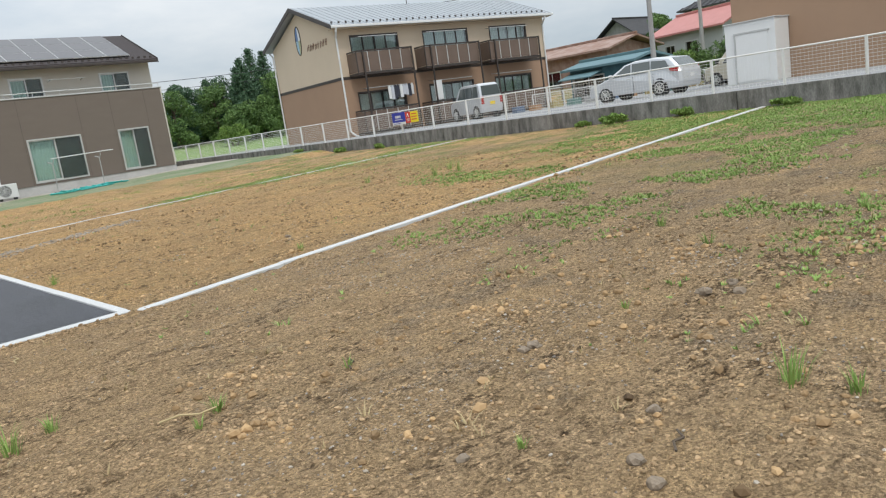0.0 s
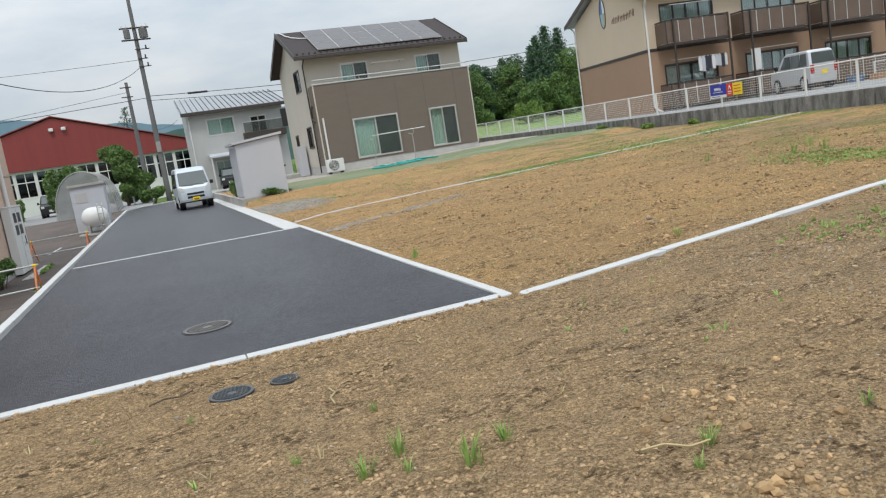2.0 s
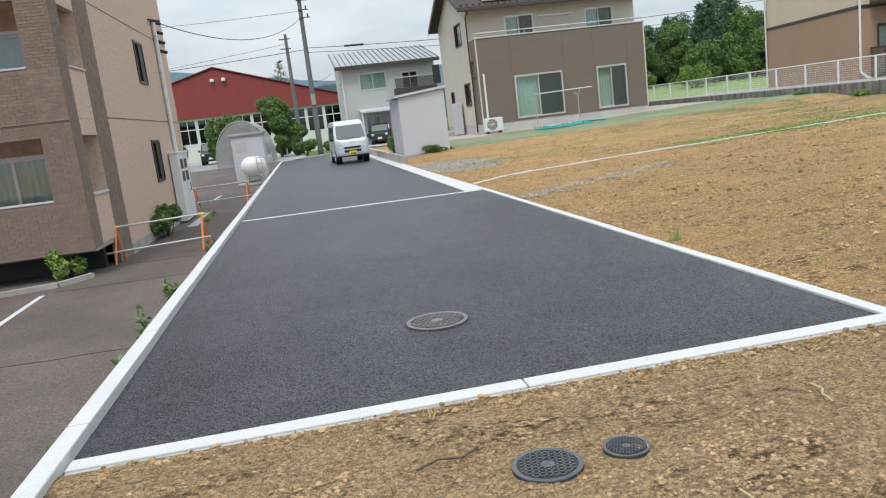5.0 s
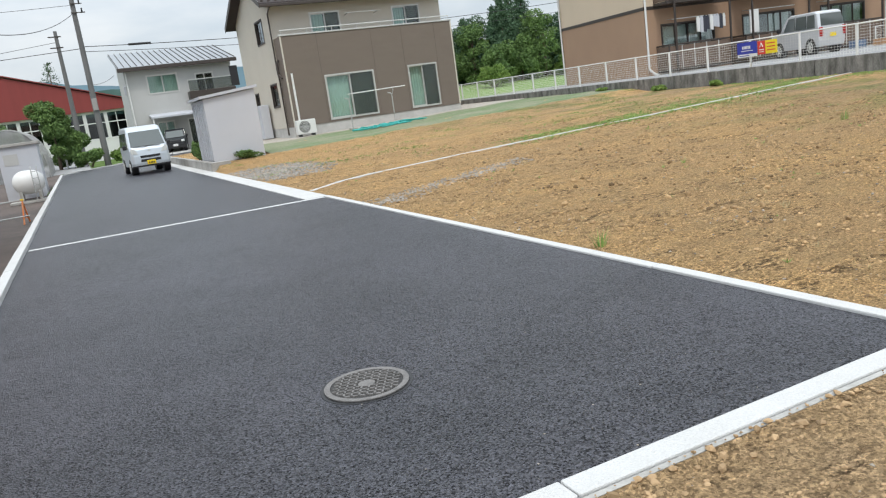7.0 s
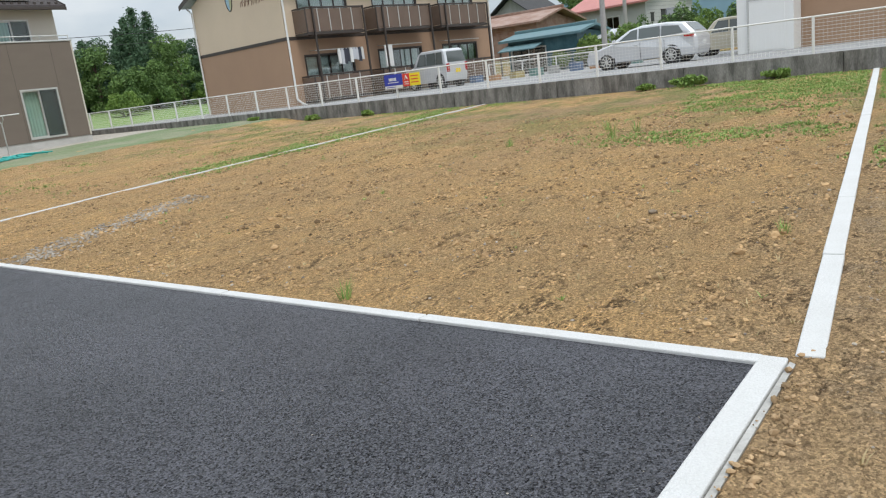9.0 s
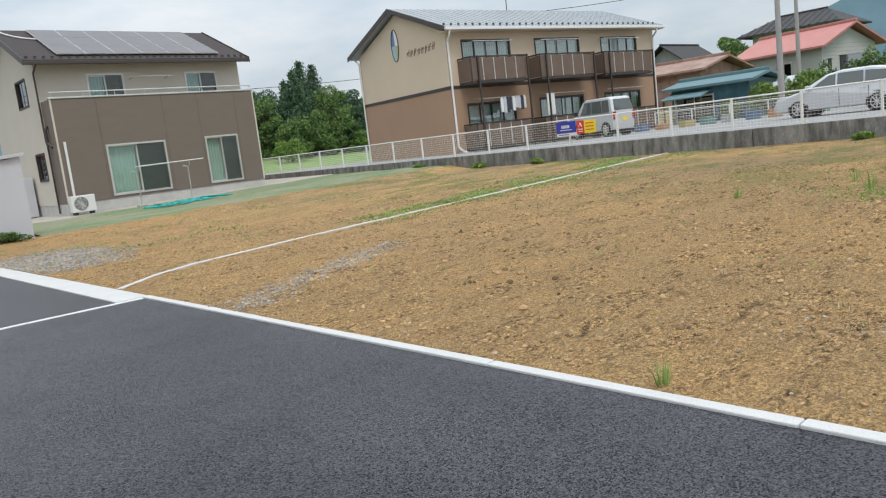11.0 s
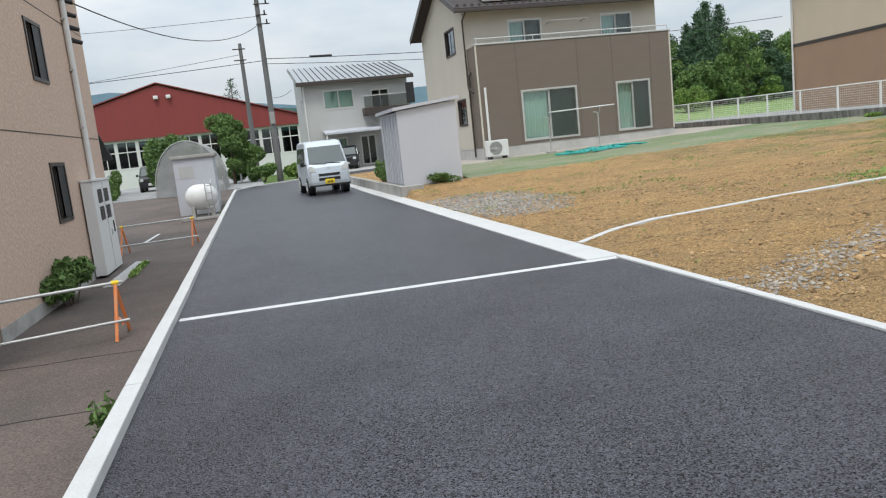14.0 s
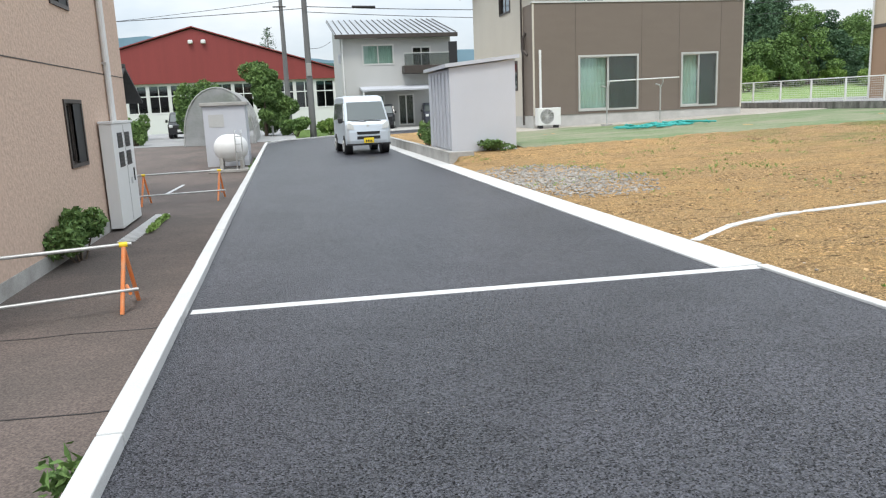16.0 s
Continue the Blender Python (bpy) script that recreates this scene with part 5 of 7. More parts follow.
WAGON = [(0.02, 0.26), (-0.01, 0.5), (0.08, 0.68), (0.45, 0.82), (1.05, 0.97), (1.95, 1.47), (2.5, 1.58), (3.5, 1.58), (4.25, 1.49), (4.62, 1.12), (4.74, 0.9), (4.75, 0.5), (4.68, 0.26)]
WAGON_GLASS = [[(1.35, 1.0), (2.3, 1.02), (2.3, 1.46), (2.05, 1.43)], [(2.38, 1.02), (3.3, 1.05), (3.3, 1.47), (2.38, 1.47)], [(3.38, 1.06), (4.3, 1.12), (4.1, 1.4), (3.38, 1.46)]]
people_carrier = vehicle("car", 28.9, 20.85, PARK, -90, "silver low-roofed people carrier parked behind the fence", M_CAR_SILVER, WAGON, 1.75, 0.98, 1.58, 0.16, WAGON_GLASS,
        [("windscreen", (1.05, 0.97), (1.95, 1.47), 0.86), ("rear_window", (4.62, 1.12), (4.25, 1.49), 0.85)], [0.95, 3.7], 0.325, wagon_front)
people_carrier.scale = (0.98, 0.98, 1.0)


def plain_front(v, hw):
    mirrors(v, hw, 0.75, 1.0, M_BLACK)
    for sgn in (-1, 1):
        part("headlight", box(-0.015, sgn * (hw - 0.2) - 0.11, 0.68, 0.08, sgn * (hw - 0.2) + 0.11, 0.84, 0.03), M_LAMP, v)
        part("tail_light", box(3.3, sgn * (hw - 0.12) - 0.08, 0.65, 3.41, sgn * (hw - 0.12) + 0.08, 1.0, 0.02), M_TAIL, v)
    part("grille", box(-0.02, -0.35, 0.62, 0.05, 0.35, 0.72, 0.01), M_BLACK, v)
    part("number_plate", box(-0.035, -0.165, 0.4, -0.015, 0.165, 0.56, 0.005), M_WHITE, v)
    part("rear_plate", box(3.405, -0.165, 0.6, 3.42, 0.165, 0.76, 0.005), M_YELLOW, v)


BOXY = [(0.02, 0.26), (0.0, 0.5), (0.04, 0.85), (0.65, 1.0), (1.1, 1.52), (1.35, 1.62), (3.05, 1.62), (3.25, 1.55), (3.38, 1.0), (3.4, 0.5), (3.36, 0.26)]
BOXY_GLASS = [[(0.95, 1.0), (1.75, 1.0), (1.75, 1.5), (1.28, 1.5)], [(1.83, 1.0), (2.55, 1.0), (2.55, 1.5), (1.83, 1.5)], [(2.63, 1.0), (3.15, 1.0), (3.1, 1.5), (2.63, 1.5)]]


def boxy(name, x, y, z, turn, label, paint):
    return vehicle(name, x, y, z, turn, label, paint, BOXY, 1.475, 0.98, 1.62, 0.12, BOXY_GLASS,
                   [("windscreen", (0.65, 1.0), (1.1, 1.52), 0.86), ("rear_window", (3.38, 1.02), (3.25, 1.53), 0.85)], [0.62, 2.78], 0.28, plain_front)


boxy("car", 35.0, 18.6, PARK, -90, "cream small car parked beside the silver one", M_CAR_CREAM)
family_car = boxy("car", 31.05, 32.3, PARK, -100, "silver boxy wagon with dark windows parked facing the balconies", M_CAR_SILVER)
family_car.scale = (0.95, 1.02, 1.18)
boxy("car", 4.9, 62.6, -0.02, 80, "black small car parked before the grey house", M_CAR_BLACK)
boxy("car", 8.7, 63.8, -0.02, 85, "dark small car under the canopy", M_CAR_DARK)
boxy("car", 58.0, 27.6, 2.95, 20, "dark car parked beside the red-roofed house", M_CAR_BLACK)
boxy("car", -7.9, 61.5, 0.03, 92, "dark small truck-like van facing the lane", M_CAR_BLACK)

# ---- grey storage shed with its low wall ----


def build_shed():
    s = thing("storage_shed", 2.58, 31.15, 0.27, 0, "pale grey steel storage shed with sloping roof", "shed")
    W, D = 1.72, 2.75
    part("front_panel", prism(bmesh.new(), [(0, 0), (W, 0), (W, 2.25), (0, 2.08)], "y", 0, 0.05), M_GREYWHITE, s)
    bm = bmesh.new()
    bx(bm, 0, 0.052, 0, 0.05, D, 2.06)
    part("side_panel", bm, M_GREYWHITE, s)
    for k in range(6):
        part("rib", box(-0.03, 0.12 + k * 0.43, 0.05, -0.001, 0.34 + k * 0.43, 2.0, 0.01), M_GREYWHITE, s)
    part("far_panel", box(W - 0.05, 0.052, 0, W, D, 2.2), M_GREYWHITE, s)
    part("back_panel", box(0.052, D - 0.05, 0, W - 0.052, D, 2.06), M_GREYWHITE, s)
    bm = bmesh.new()
    prism(bm, [(-0.12, 2.09), (W + 0.1, 2.28), (W + 0.1, 2.37), (-0.12, 2.18)], "y", -0.1, D + 0.1)
    part("roof", bm, M_GREYWHITE, s, "pale metal roof with folded edge")
    part("base", box(-0.02, -0.02, -0.12, W + 0.02, D + 0.02, -0.002), M_CONC_MID, s)


build_shed()
bm = bmesh.new()
bx(bm, 2.36, 30.5, -0.1, 3.0, 30.66, 0.30, 0.01)
strip(bm, [(2.44, 30.66, 0), (2.44, 38.0, 0), (2.42, 48.0, 0)], 0.16, -0.1, 0.30)
tagged(mesh_object("wall_low", bm, M_CONC_MID), "low pale concrete garden wall beside the gutter", "wall", kind="structure")
sheet("lawn", M_LAWN, spaced([(4.5, 0.5), (19.98, 1)]), spaced([(31.0, 0.5), (39.2, 1)]), lambda x, y: lot_level(x, y) + 0.035 + 0.04 * noise.noise((x * 0.7, y * 0.7, 0)) * smooth_step(31.0, 31.8, y) - 0.05 * smooth_step(31.6, 31.0, y), "thin patchy green lawn before the house", "lawn")
sheet("meadow", M_MEADOW, spaced([(20.3, 1), (52, 1)]), spaced([(50.5, 0.7), (80, 1)]), lambda x, y: PARK + 0.05 + 1.0 * smooth_step(54.0, 70.0, y) + 0.08 * noise.noise((x * 0.6, y * 0.6, 2)) - 0.15 * smooth_step(51.5, 50.5, y), "bright green meadow rising to the wood", "meadow")
sheet("house_gravel", M_GRAVEL, spaced([(4.5, 1), (19.98, 1)]), spaced([(38.9, 0.5), (46, 1)]), lambda x, y: lot_level(x, y) + 0.055 - 0.06 * smooth_step(39.3, 38.9, y), "grey gravel strip along the house", "ground")

# ---- poles and wires ----


def build_pole(name, x, y, z, h, label, transformers):
    p = thing(name, x, y, z, 0, label, "utility pole")
    bm = bmesh.new()
    rod(bm, (0, 0, -0.3), (0, 0, h), 0.19, 0.11, 16)
    part("shaft", bm, M_POLE if x < 20 else M_POLE_LIGHT, p)
    if transformers:
        for zz in (11.25, 10.5):
            part("crossarm", box(-0.9, -0.16, zz, 0.9, -0.07, zz + 0.09), M_DARKMETAL, p)
        for sx, r in ((-0.5, 0.2), (0.5, 0.27)):
            bm = bmesh.new()
            rod(bm, (sx, -0.4, 10.6), (sx, -0.4, 11.15), r, seg=16)
            rod(bm, (sx, -0.4, 11.15), (sx, -0.4, 11.25), r * 0.6, r * 0.3, 12)
            part("transformer", bm, M_POLE, p)
        for k in range(6):
            bm = bmesh.new()
            rod(bm, (-0.75 + k * 0.3, -0.12, 11.34), (-0.75 + k * 0.3, -0.12, 11.52), 0.05, 0.03, 8)
            part("insulator", bm, M_WHITE, p)
        for zz, w in ((9.9, 0.7), (9.3, 0.5), (8.8, 0.6)):
            part("bracket", box(-w * 0.3, -0.2, zz, w, -0.12, zz + 0.05), M_DARKMETAL, p)
            bm = bmesh.new()
            rod(bm, (w * 0.7, -0.2, zz), (w * 0.7, -0.3, zz + 0.25), 0.05, 0.04, 8)
            part("insulator", bm, M_BLACK, p)
        part("sleeve", box(-0.14, -0.26, 3.2, 0.14, -0.17, 3.9, 0.03), M_POLE_LIGHT, p)
    else:
        for zz in (h - 0.4, h - 1.1):
            part("bracket", box(-0.5, -0.12, zz, 0.3, -0.05, zz + 0.07), M_DARKMETAL, p)
    return p


build_pole("utility_pole", 0.1, 58.0, 0.0, 13.2, "tall concrete utility pole with two transformers", True).scale = (1.06, 1.06, 1.06)
build_pole("utility_pole", -1.2, 62.0, 0.0, 8.9, "shorter weathered utility pole behind the tall one", False)
build_pole("utility_pole", 44.0, 27.2, PARK, 11.0, "grey concrete utility pole beside the hedge", False)
build_pole("utility_pole", 61.0, 32.9, 1.5, 11.0, "grey concrete utility pole by the red-roofed house", False)


def wire(a, b, sag, r=0.014):
    """A hanging wire: one unbroken tube along a shallow curve."""
    a, b = Vector(a), Vector(b)
    side = (b - a).cross(Vector((0, 0, 1))).normalized()
    bm = bmesh.new()
    rings = []
    for i in range(25):
        t = i / 24
        c = a.lerp(b, t) - Vector((0, 0, sag * 4 * t * (1 - t)))
        rings.append([bm.verts.new(c + side * r * math.cos(k * math.pi * 0.4) + Vector((0, 0, r * math.sin(k * math.pi * 0.4)))) for k in range(5)])
    for p, q in zip(rings, rings[1:]):
        for k in range(5):
            bm.faces.new((p[k], p[(k + 1) % 5], q[(k + 1) % 5], q[k]))
    return tagged(mesh_object("overhead_wire", bm, M_WIRE, True), "thin black overhead wire between poles and houses", "cable", group="overhead wires")


wire((-5.4, 30.2, 5.75), (0.0, 57.8, 9.3), 1.0, 0.018)
wire((-40, 60, 6.5), (0.0, 57.8, 7.2), 0.4, 0.02)
wire((-40, 62, 5.5), (-1.2, 62, 8.2), 0.5)
wire((0.2, 57.8, 7.3), (40, 62, 8.0), 0.5, 0.022)
wire((0.2, 57.8, 7.0), (40, 64, 7.3), 0.5, 0.018)
wire((-40, 80, 14), (0.0, 57.8, 9.8), 0.6)
wire((0.0, 57.8, 5.0), (2.0, 66.0, 6.0), 0.2)
wire((44, 27.2, 11.4), (80, 5, 12.0), 0.6, 0.02)
wire((34, 41, 9.0), (61, 32.9, 12.2), 0.5, 0.02)
bm = bmesh.new()
rod(bm, (2.6, 55.3, 6.93), (3.9, 55.5, 6.93), 0.07, seg=8)
tagged(mesh_object("cable_sleeve", bm, M_BLACK), "black protective sleeve on an overhead cable", "cable")


def build_marker():
    p = thing("marker_post", -2.25, 58.4, 0.0, 0, "short white marker post at the lane end", "post")
    part("shaft", box(-0.06, -0.06, -0.1, 0.06, 0.06, 0.9, 0.015), M_WHITE, p)
    part("head", box(-0.13, -0.11, 0.85, 0.13, 0.11, 1.35, 0.03), M_WHITE, p)


build_marker()

# ---- far buildings ahead ----


def build_grey_house():
    h = thing("grey_house", 2.65, 66.0, -0.2, 0, "grey two-storey house with pale seamed metal roof", "house")
    ops = [(1.55, 4.6, 3.85, 6.0), (5.2, 4.2, 6.6, 5.8), (1.7, 0.3, 3.0, 2.5), (4.0, 0.3, 5.2, 2.5)]
    part("front_wall", wall_mesh(8.1, 6.6, 0.15, ops), M_GREYWALL, h)
    part("side_wall", prism(bmesh.new(), [(0.152, 0), (7.5, 0), (7.5, 8.2), (0.152, 6.6)], "x", 0, 0.15), M_GREYWALL, h)
    part("side_wall", prism(bmesh.new(), [(0.152, 0), (7.5, 0), (7.5, 8.2), (0.152, 6.6)], "x", 7.95, 8.1), M_GREYWALL, h)
    part("dark_room_block", box(0.2, 1.0, 0, 7.9, 7.4, 6.4), M_ROOM_SHADE, h)
    for k, (a, b, c, d) in enumerate(ops):
        window_part(h, pose(a, 0, b), c - a, d - b, 2, M_ALU, [(0.05, c - a - 0.05, M_CURTAIN)] if k in (0, 2) else [], M_GLASS)
    r = part("roof", prism(bmesh.new(), [(-0.55, 6.55), (7.8, 8.4), (7.8, 8.52), (-0.55, 6.68)], "x", -0.4, 8.5), M_APT_ROOF, h)
    for i in range(20):
        x = -0.35 + i * 0.46
        part("seam", prism(bmesh.new(), [(-0.55, 6.68), (7.8, 8.52), (7.8, 8.6), (-0.55, 6.76)], "x", x, x + 0.035), M_DARKMETAL, r)
    part("gutter", box(-0.42, -0.72, 6.38, 8.52, -0.56, 6.66, 0.02), M_DARKMETAL, r)
    part("balcony", box(4.4, -1.1, 3.9, 8.0, -0.01, 4.45, 0.02), M_DARKMETAL, h)
    part("balcony_glass", box(4.45, -1.05, 4.46, 7.95, -1.02, 5.25), M_SCREEN, h)
    part("balcony_rail", box(4.4, -1.08, 5.26, 8.0, -0.98, 5.32), M_ALU, h)
    part("privacy_screen", box(7.75, -1.1, 4.5, 8.35, -0.9, 6.0), M_BLACK, h)
    part("canopy", prism(bmesh.new(), [(-1.8, 2.75), (-0.01, 3.0), (-0.01, 3.12), (-1.8, 2.88)], "x", 1.2, 6.2), M_GREYWHITE, h)
    for x in (1.3, 6.1):
        part("canopy_post", box(x - 0.05, -1.75, 0, x + 0.05, -1.65, 2.76), M_WHITE, h)
    bm = bmesh.new()
    tube(bm, [(0.12, -0.1, 6.4), (0.12, -0.1, 0.2)], 0.05, 8)
    part("downpipe", bm, M_WHITE, h)
    part("meter_box", box(-0.15, 0.3, 4.8, -0.001, 0.6, 5.4), M_GREYWHITE, h)
    h.scale = (0.965, 1.0, 0.99)


build_grey_house()


def build_red_hall():
    h = thing("red_hall", -10.8, 90, -1.25, 0, "large dark red clad hall with white window band", "hall")
    part("red_gable", prism(bmesh.new(), [(-14.0, 5.75), (16.0, 5.75), (16.0, 6.2), (1.2, 10.8), (-14.0, 6.6)], "y", 0, 0.4), M_RED, h, "dark red metal cladding")
    part("roof", prism(bmesh.new(), [(-14.3, 6.6), (1.2, 10.95), (16.3, 6.2), (16.3, 6.3), (1.2, 11.05), (-14.3, 6.7)], "y", -0.2, 30), M_RED, h)
    ops = [(0.6 + i * 2.0, 3.1, 2.45 + i * 2.0, 5.8) for i in range(14)]
    part("white_wall", put(wall_mesh(30, 6.2, 0.3, ops), pose(-14, 0.3, -0.2)), M_WHITE, h)
    part("dark_inside_block", box(-13.5, 1.5, 0, 15.5, 29, 5.2), M_ROOM_SHADE, h)
    for i, (a, b, c, d) in enumerate(ops):
        window_part(h, pose(-14 + a, 0.3, b - 0.2), c - a, d - b, 2, M_WHITE, [], M_GLASS_DARK)
        part("mullion", box(-14 + a, 0.28, 4.5, -14 + c, 0.34, 4.6), M_WHITE, h)
    for x in (1.0, 2.2):
        bm = box(x - 0.22, -0.4, 9.4, x + 0.22, -0.05, 9.75, 0.07)
        part("floodlight", bm, M_WHITE, h, "white wall lamp")


build_red_hall()


def simple_house(name, x, y, z, turn, L, D, wall_h, ridge, wall_mat, roof_mat, label, wins, hip=0.0, over=0.7):
    """A gabled or half-hipped house: ridge along its length."""
    h = thing(name, x, y, z, turn, label, "house")
    part("front_wall", wall_mesh(L, wall_h, 0.2, wins), wall_mat, h)
    part("rear_wall", box(0, D - 0.2, 0, L, D, wall_h), wall_mat, h)
    for x0 in (0.0, L - 0.2):
        pts = [(0.202, 0), (D - 0.202, 0), (D - 0.202, wall_h), (D / 2, ridge - 0.25 if not hip else wall_h + 0.01), (0.202, wall_h)]
        part("gable_wall", prism(bmesh.new(), pts, "x", x0, x0 + 0.2), wall_mat, h)
    part("dark_room_block", box(0.4, 1.2, 0, L - 0.4, D - 0.5, wall_h - 0.1), M_ROOM_SHADE, h)
    for a, b, c, d in wins:
        window_part(h, pose(a, 0, b), c - a, d - b, 2, M_ALU, [], M_GLASS_DARK)
    ez = wall_h - (ridge - wall_h) * over / (D / 2)
    bm = bmesh.new()
    for lift in (0.0, 0.16):
        e = [bm.verts.new(p) for p in ((-over, -over, ez + lift), (L + over, -over, ez + lift), (L + over, D + over, ez + lift), (-over, D + over, ez + lift))]
        r = [bm.verts.new((-over + hip, D / 2, ridge + lift)), bm.verts.new((L + over - hip, D / 2, ridge + lift))]
        bm.faces.new((e[0], e[1], r[1], r[0]))
        bm.faces.new((e[2], e[3], r[0], r[1]))
        if hip:
            bm.faces.new((e[1], e[2], r[1]))
            bm.faces.new((e[3], e[0], r[0]))
        if not lift:
            lo = e + r
        else:
            hi = e + r
    for i, j in ((0, 1), (2, 3)) + (((1, 2), (3, 0)) if hip else ((1, 5), (5, 2), (3, 4), (4, 0))):
        bm.faces.new((lo[i], lo[j], hi[j], hi[i]))
    roof = part("roof", bm, roof_mat, h)
    bm = bmesh.new()
    bx(bm, -over + hip, D / 2 - 0.15, ridge + 0.12, L + over - hip, D / 2 + 0.15, ridge + 0.34, 0.04)
    part("ridge_cap", bm, roof_mat, roof)
    if hip:
        n = int((L + 2 * over) / 0.9)
        for i in range(n):
            xx = -over + (i + 0.5) * 0.9
            t = min(1.0, min(xx + over, L + over - xx) / hip)
            bm = bmesh.new()
            rod(bm, (xx, -over, ez + 0.17), (xx, -over + (D / 2 + over) * t, ez + 0.17 + (ridge - ez) * t), 0.09, seg=6)
            part("roof_rib", bm, roof_mat, roof)
    return h


red_house = simple_house("red_roofed_house", 63.5, 38.75, 2.35, -104, 7.6, 7.0, 3.39, 4.85, M_GREYWALL, M_TIN_RED, "white-sided house with faded red metal roof", [(1.0, 0.9, 2.2, 2.3), (3.4, 0.2, 4.9, 2.4)])
for k in range(11):
    part("siding_line", box(7.6, 0.25, 0.35 + k * 0.3, 7.615, 6.75, 0.37 + k * 0.3), M_PAVE, red_house)
for a, b, c, d in ((0.7, 1.5, 1.1, 2.2), (2.2, 1.2, 4.2, 2.4), (5.0, 1.5, 6.2, 2.4)):
    # flat panel without glass, its dark colour imitates an unlit room
    part("end_window", box(7.61, a, b, 7.66, c, d), M_ROOM_SHADE, red_house)
    part("window_hood", box(7.61, a - 0.05, d, 7.7, c + 0.05, d + 0.06), M_DARKMETAL, red_house)
simple_house("tile_roofed_house", 100, 64.4, 2.1, 0, 9.0, 6.0, 7.5, 9.66, M_POLE_LIGHT, M_KAWARA, "old dark-tiled house with a broad gable", [(3, 4.2, 6, 6.2)], 0.0, 1.1)
simple_house("tile_roofed_house", 97.6, 62.2, 2.1, 0, 11.0, 9.5, 5.0, 6.0, M_CREAM, M_KAWARA, "lower tiled eaves round the old gabled house", [(3, 2.2, 6, 4.2)], 3.0, 1.2)
simple_house("tile_roofed_house", 91.4, 50.3, 1.8, -90, 9.0, 8.0, 8.6, 10.1, M_GREYWALL, M_KAWARA, "old two-storey house with brown-grey tiled roof", [(0.6, 6.0, 3.0, 7.6), (4.4, 6.0, 7.0, 7.6)], 3.0, 1.4)
simple_house("tin_roofed_barn", 53, 46.0, 1.5, -90, 9.0, 7.0, 3.37, 4.2, M_TIN_RUST, M_TIN_RUST, "low barn with rusty brown metal roof", [(2, 0.8, 4, 2.2)])
simple_house("teal_shed", 45.5, 35.2, 0.4, -90, 5.4, 4.0, 2.87, 3.25, M_TIN_TEAL, M_TIN_PALE, "teal-blue metal shed with pale roof and dark open front", [(0.2, 0.3, 3.0, 2.3)], 0.0, 0.5)
part("lean_to_roof", prism(bmesh.new(), [(-1.5, 2.15), (-0.02, 2.55), (-0.02, 2.62), (-1.5, 2.22)], "x", 0.0, 2.9), M_TIN_PALE, bpy.data.objects["teal_shed"])
for x in (0.1, 2.75):
    part("lean_to_post", box(x, -1.4, 0, x + 0.1, -1.3, 2.16), M_BARK, bpy.data.objects["teal_shed"])
for i, (x, y, r) in enumerate(((48.2, 29.3, 0.9), (48.6, 27.9, 1.0), (48.4, 28.6, 0.75))):
    bm = bmesh.new()
    bmesh.ops.create_icosphere(bm, subdivisions=3, radius=r)
    for vv in bm.verts:
        vv.co *= 1 + 0.2 * noise.noise(vv.co * 1.8 + Vector((i * 5, 0, 0)))
        vv.co.z *= 0.85
    o = mesh_object("covered_heap", bm, M_GREYWHITE, True)
    o.location = (x, y, 2.2 + 0.2 * i)
    tagged(o, "grey-white sheeted heap behind the shrubs", "tarpaulin")


def build_brown_block():
    b = thing("brown_block", 31.4, 15.6, PARK, -90, "brown rendered apartment block behind the fence", "apartment building")
    ops = [(6.0, 1.0, 8.0, 2.4), (12.0, 1.0, 14.0, 2.4), (6.0, 4.0, 8.0, 5.4)]
    part("front_wall", wall_mesh(24, 6.4, 0.2, ops), M_APT_LOW, b)
    for a, c, d, e in ops:
        window_part(b, pose(a, 0, c), d - a, e - c, 2, M_DARKMETAL, [], M_GLASS_DARK)
    part("side_wall", box(0, 0.202, 0, 0.2, 9, 6.4), M_APT_LOW, b)
    part("side_wall", box(23.8, 0.202, 0, 24, 9, 6.4), M_APT_LOW, b)
    part("rear_wall", box(0.202, 8.8, 0, 23.798, 9, 6.4), M_APT_LOW, b)
    part("dark_room_block", box(0.4, 1.2, 0, 23.6, 8.4, 6.2), M_ROOM_SHADE, b)
    part("roof", prism(bmesh.new(), [(-0.6, 6.35), (4.5, 8.0), (9.6, 6.35), (9.6, 6.5), (4.5, 8.2), (-0.6, 6.5)], "x", -0.4, 24.4), M_APT_ROOF, b)
    c = thing("storage_cabinet", 30.1, 15.3, PARK, -90, "white panelled storage enclosure beside the brown block", "cabinet")
    part("body", box(0, 0, 0, 2.05, 1.25, 2.4, 0.01), M_WHITE, c)
    part("door", box(0.45, -0.025, 0.08, 1.75, -0.001, 1.95, 0.005), M_WHITE, c)
    part("door_frame", box(0.38, -0.04, 1.955, 1.82, -0.001, 2.02), M_GREYWALL, c)
    part("door_frame", box(0.38, -0.04, 0.0, 0.445, -0.001, 1.95), M_GREYWALL, c)
    part("roof", box(-0.04, -0.05, 2.402, 2.09, 1.3, 2.45, 0.01), M_GREYWALL, c)


build_brown_block()

# ---- low yard: barriers, cabinet, tank ----


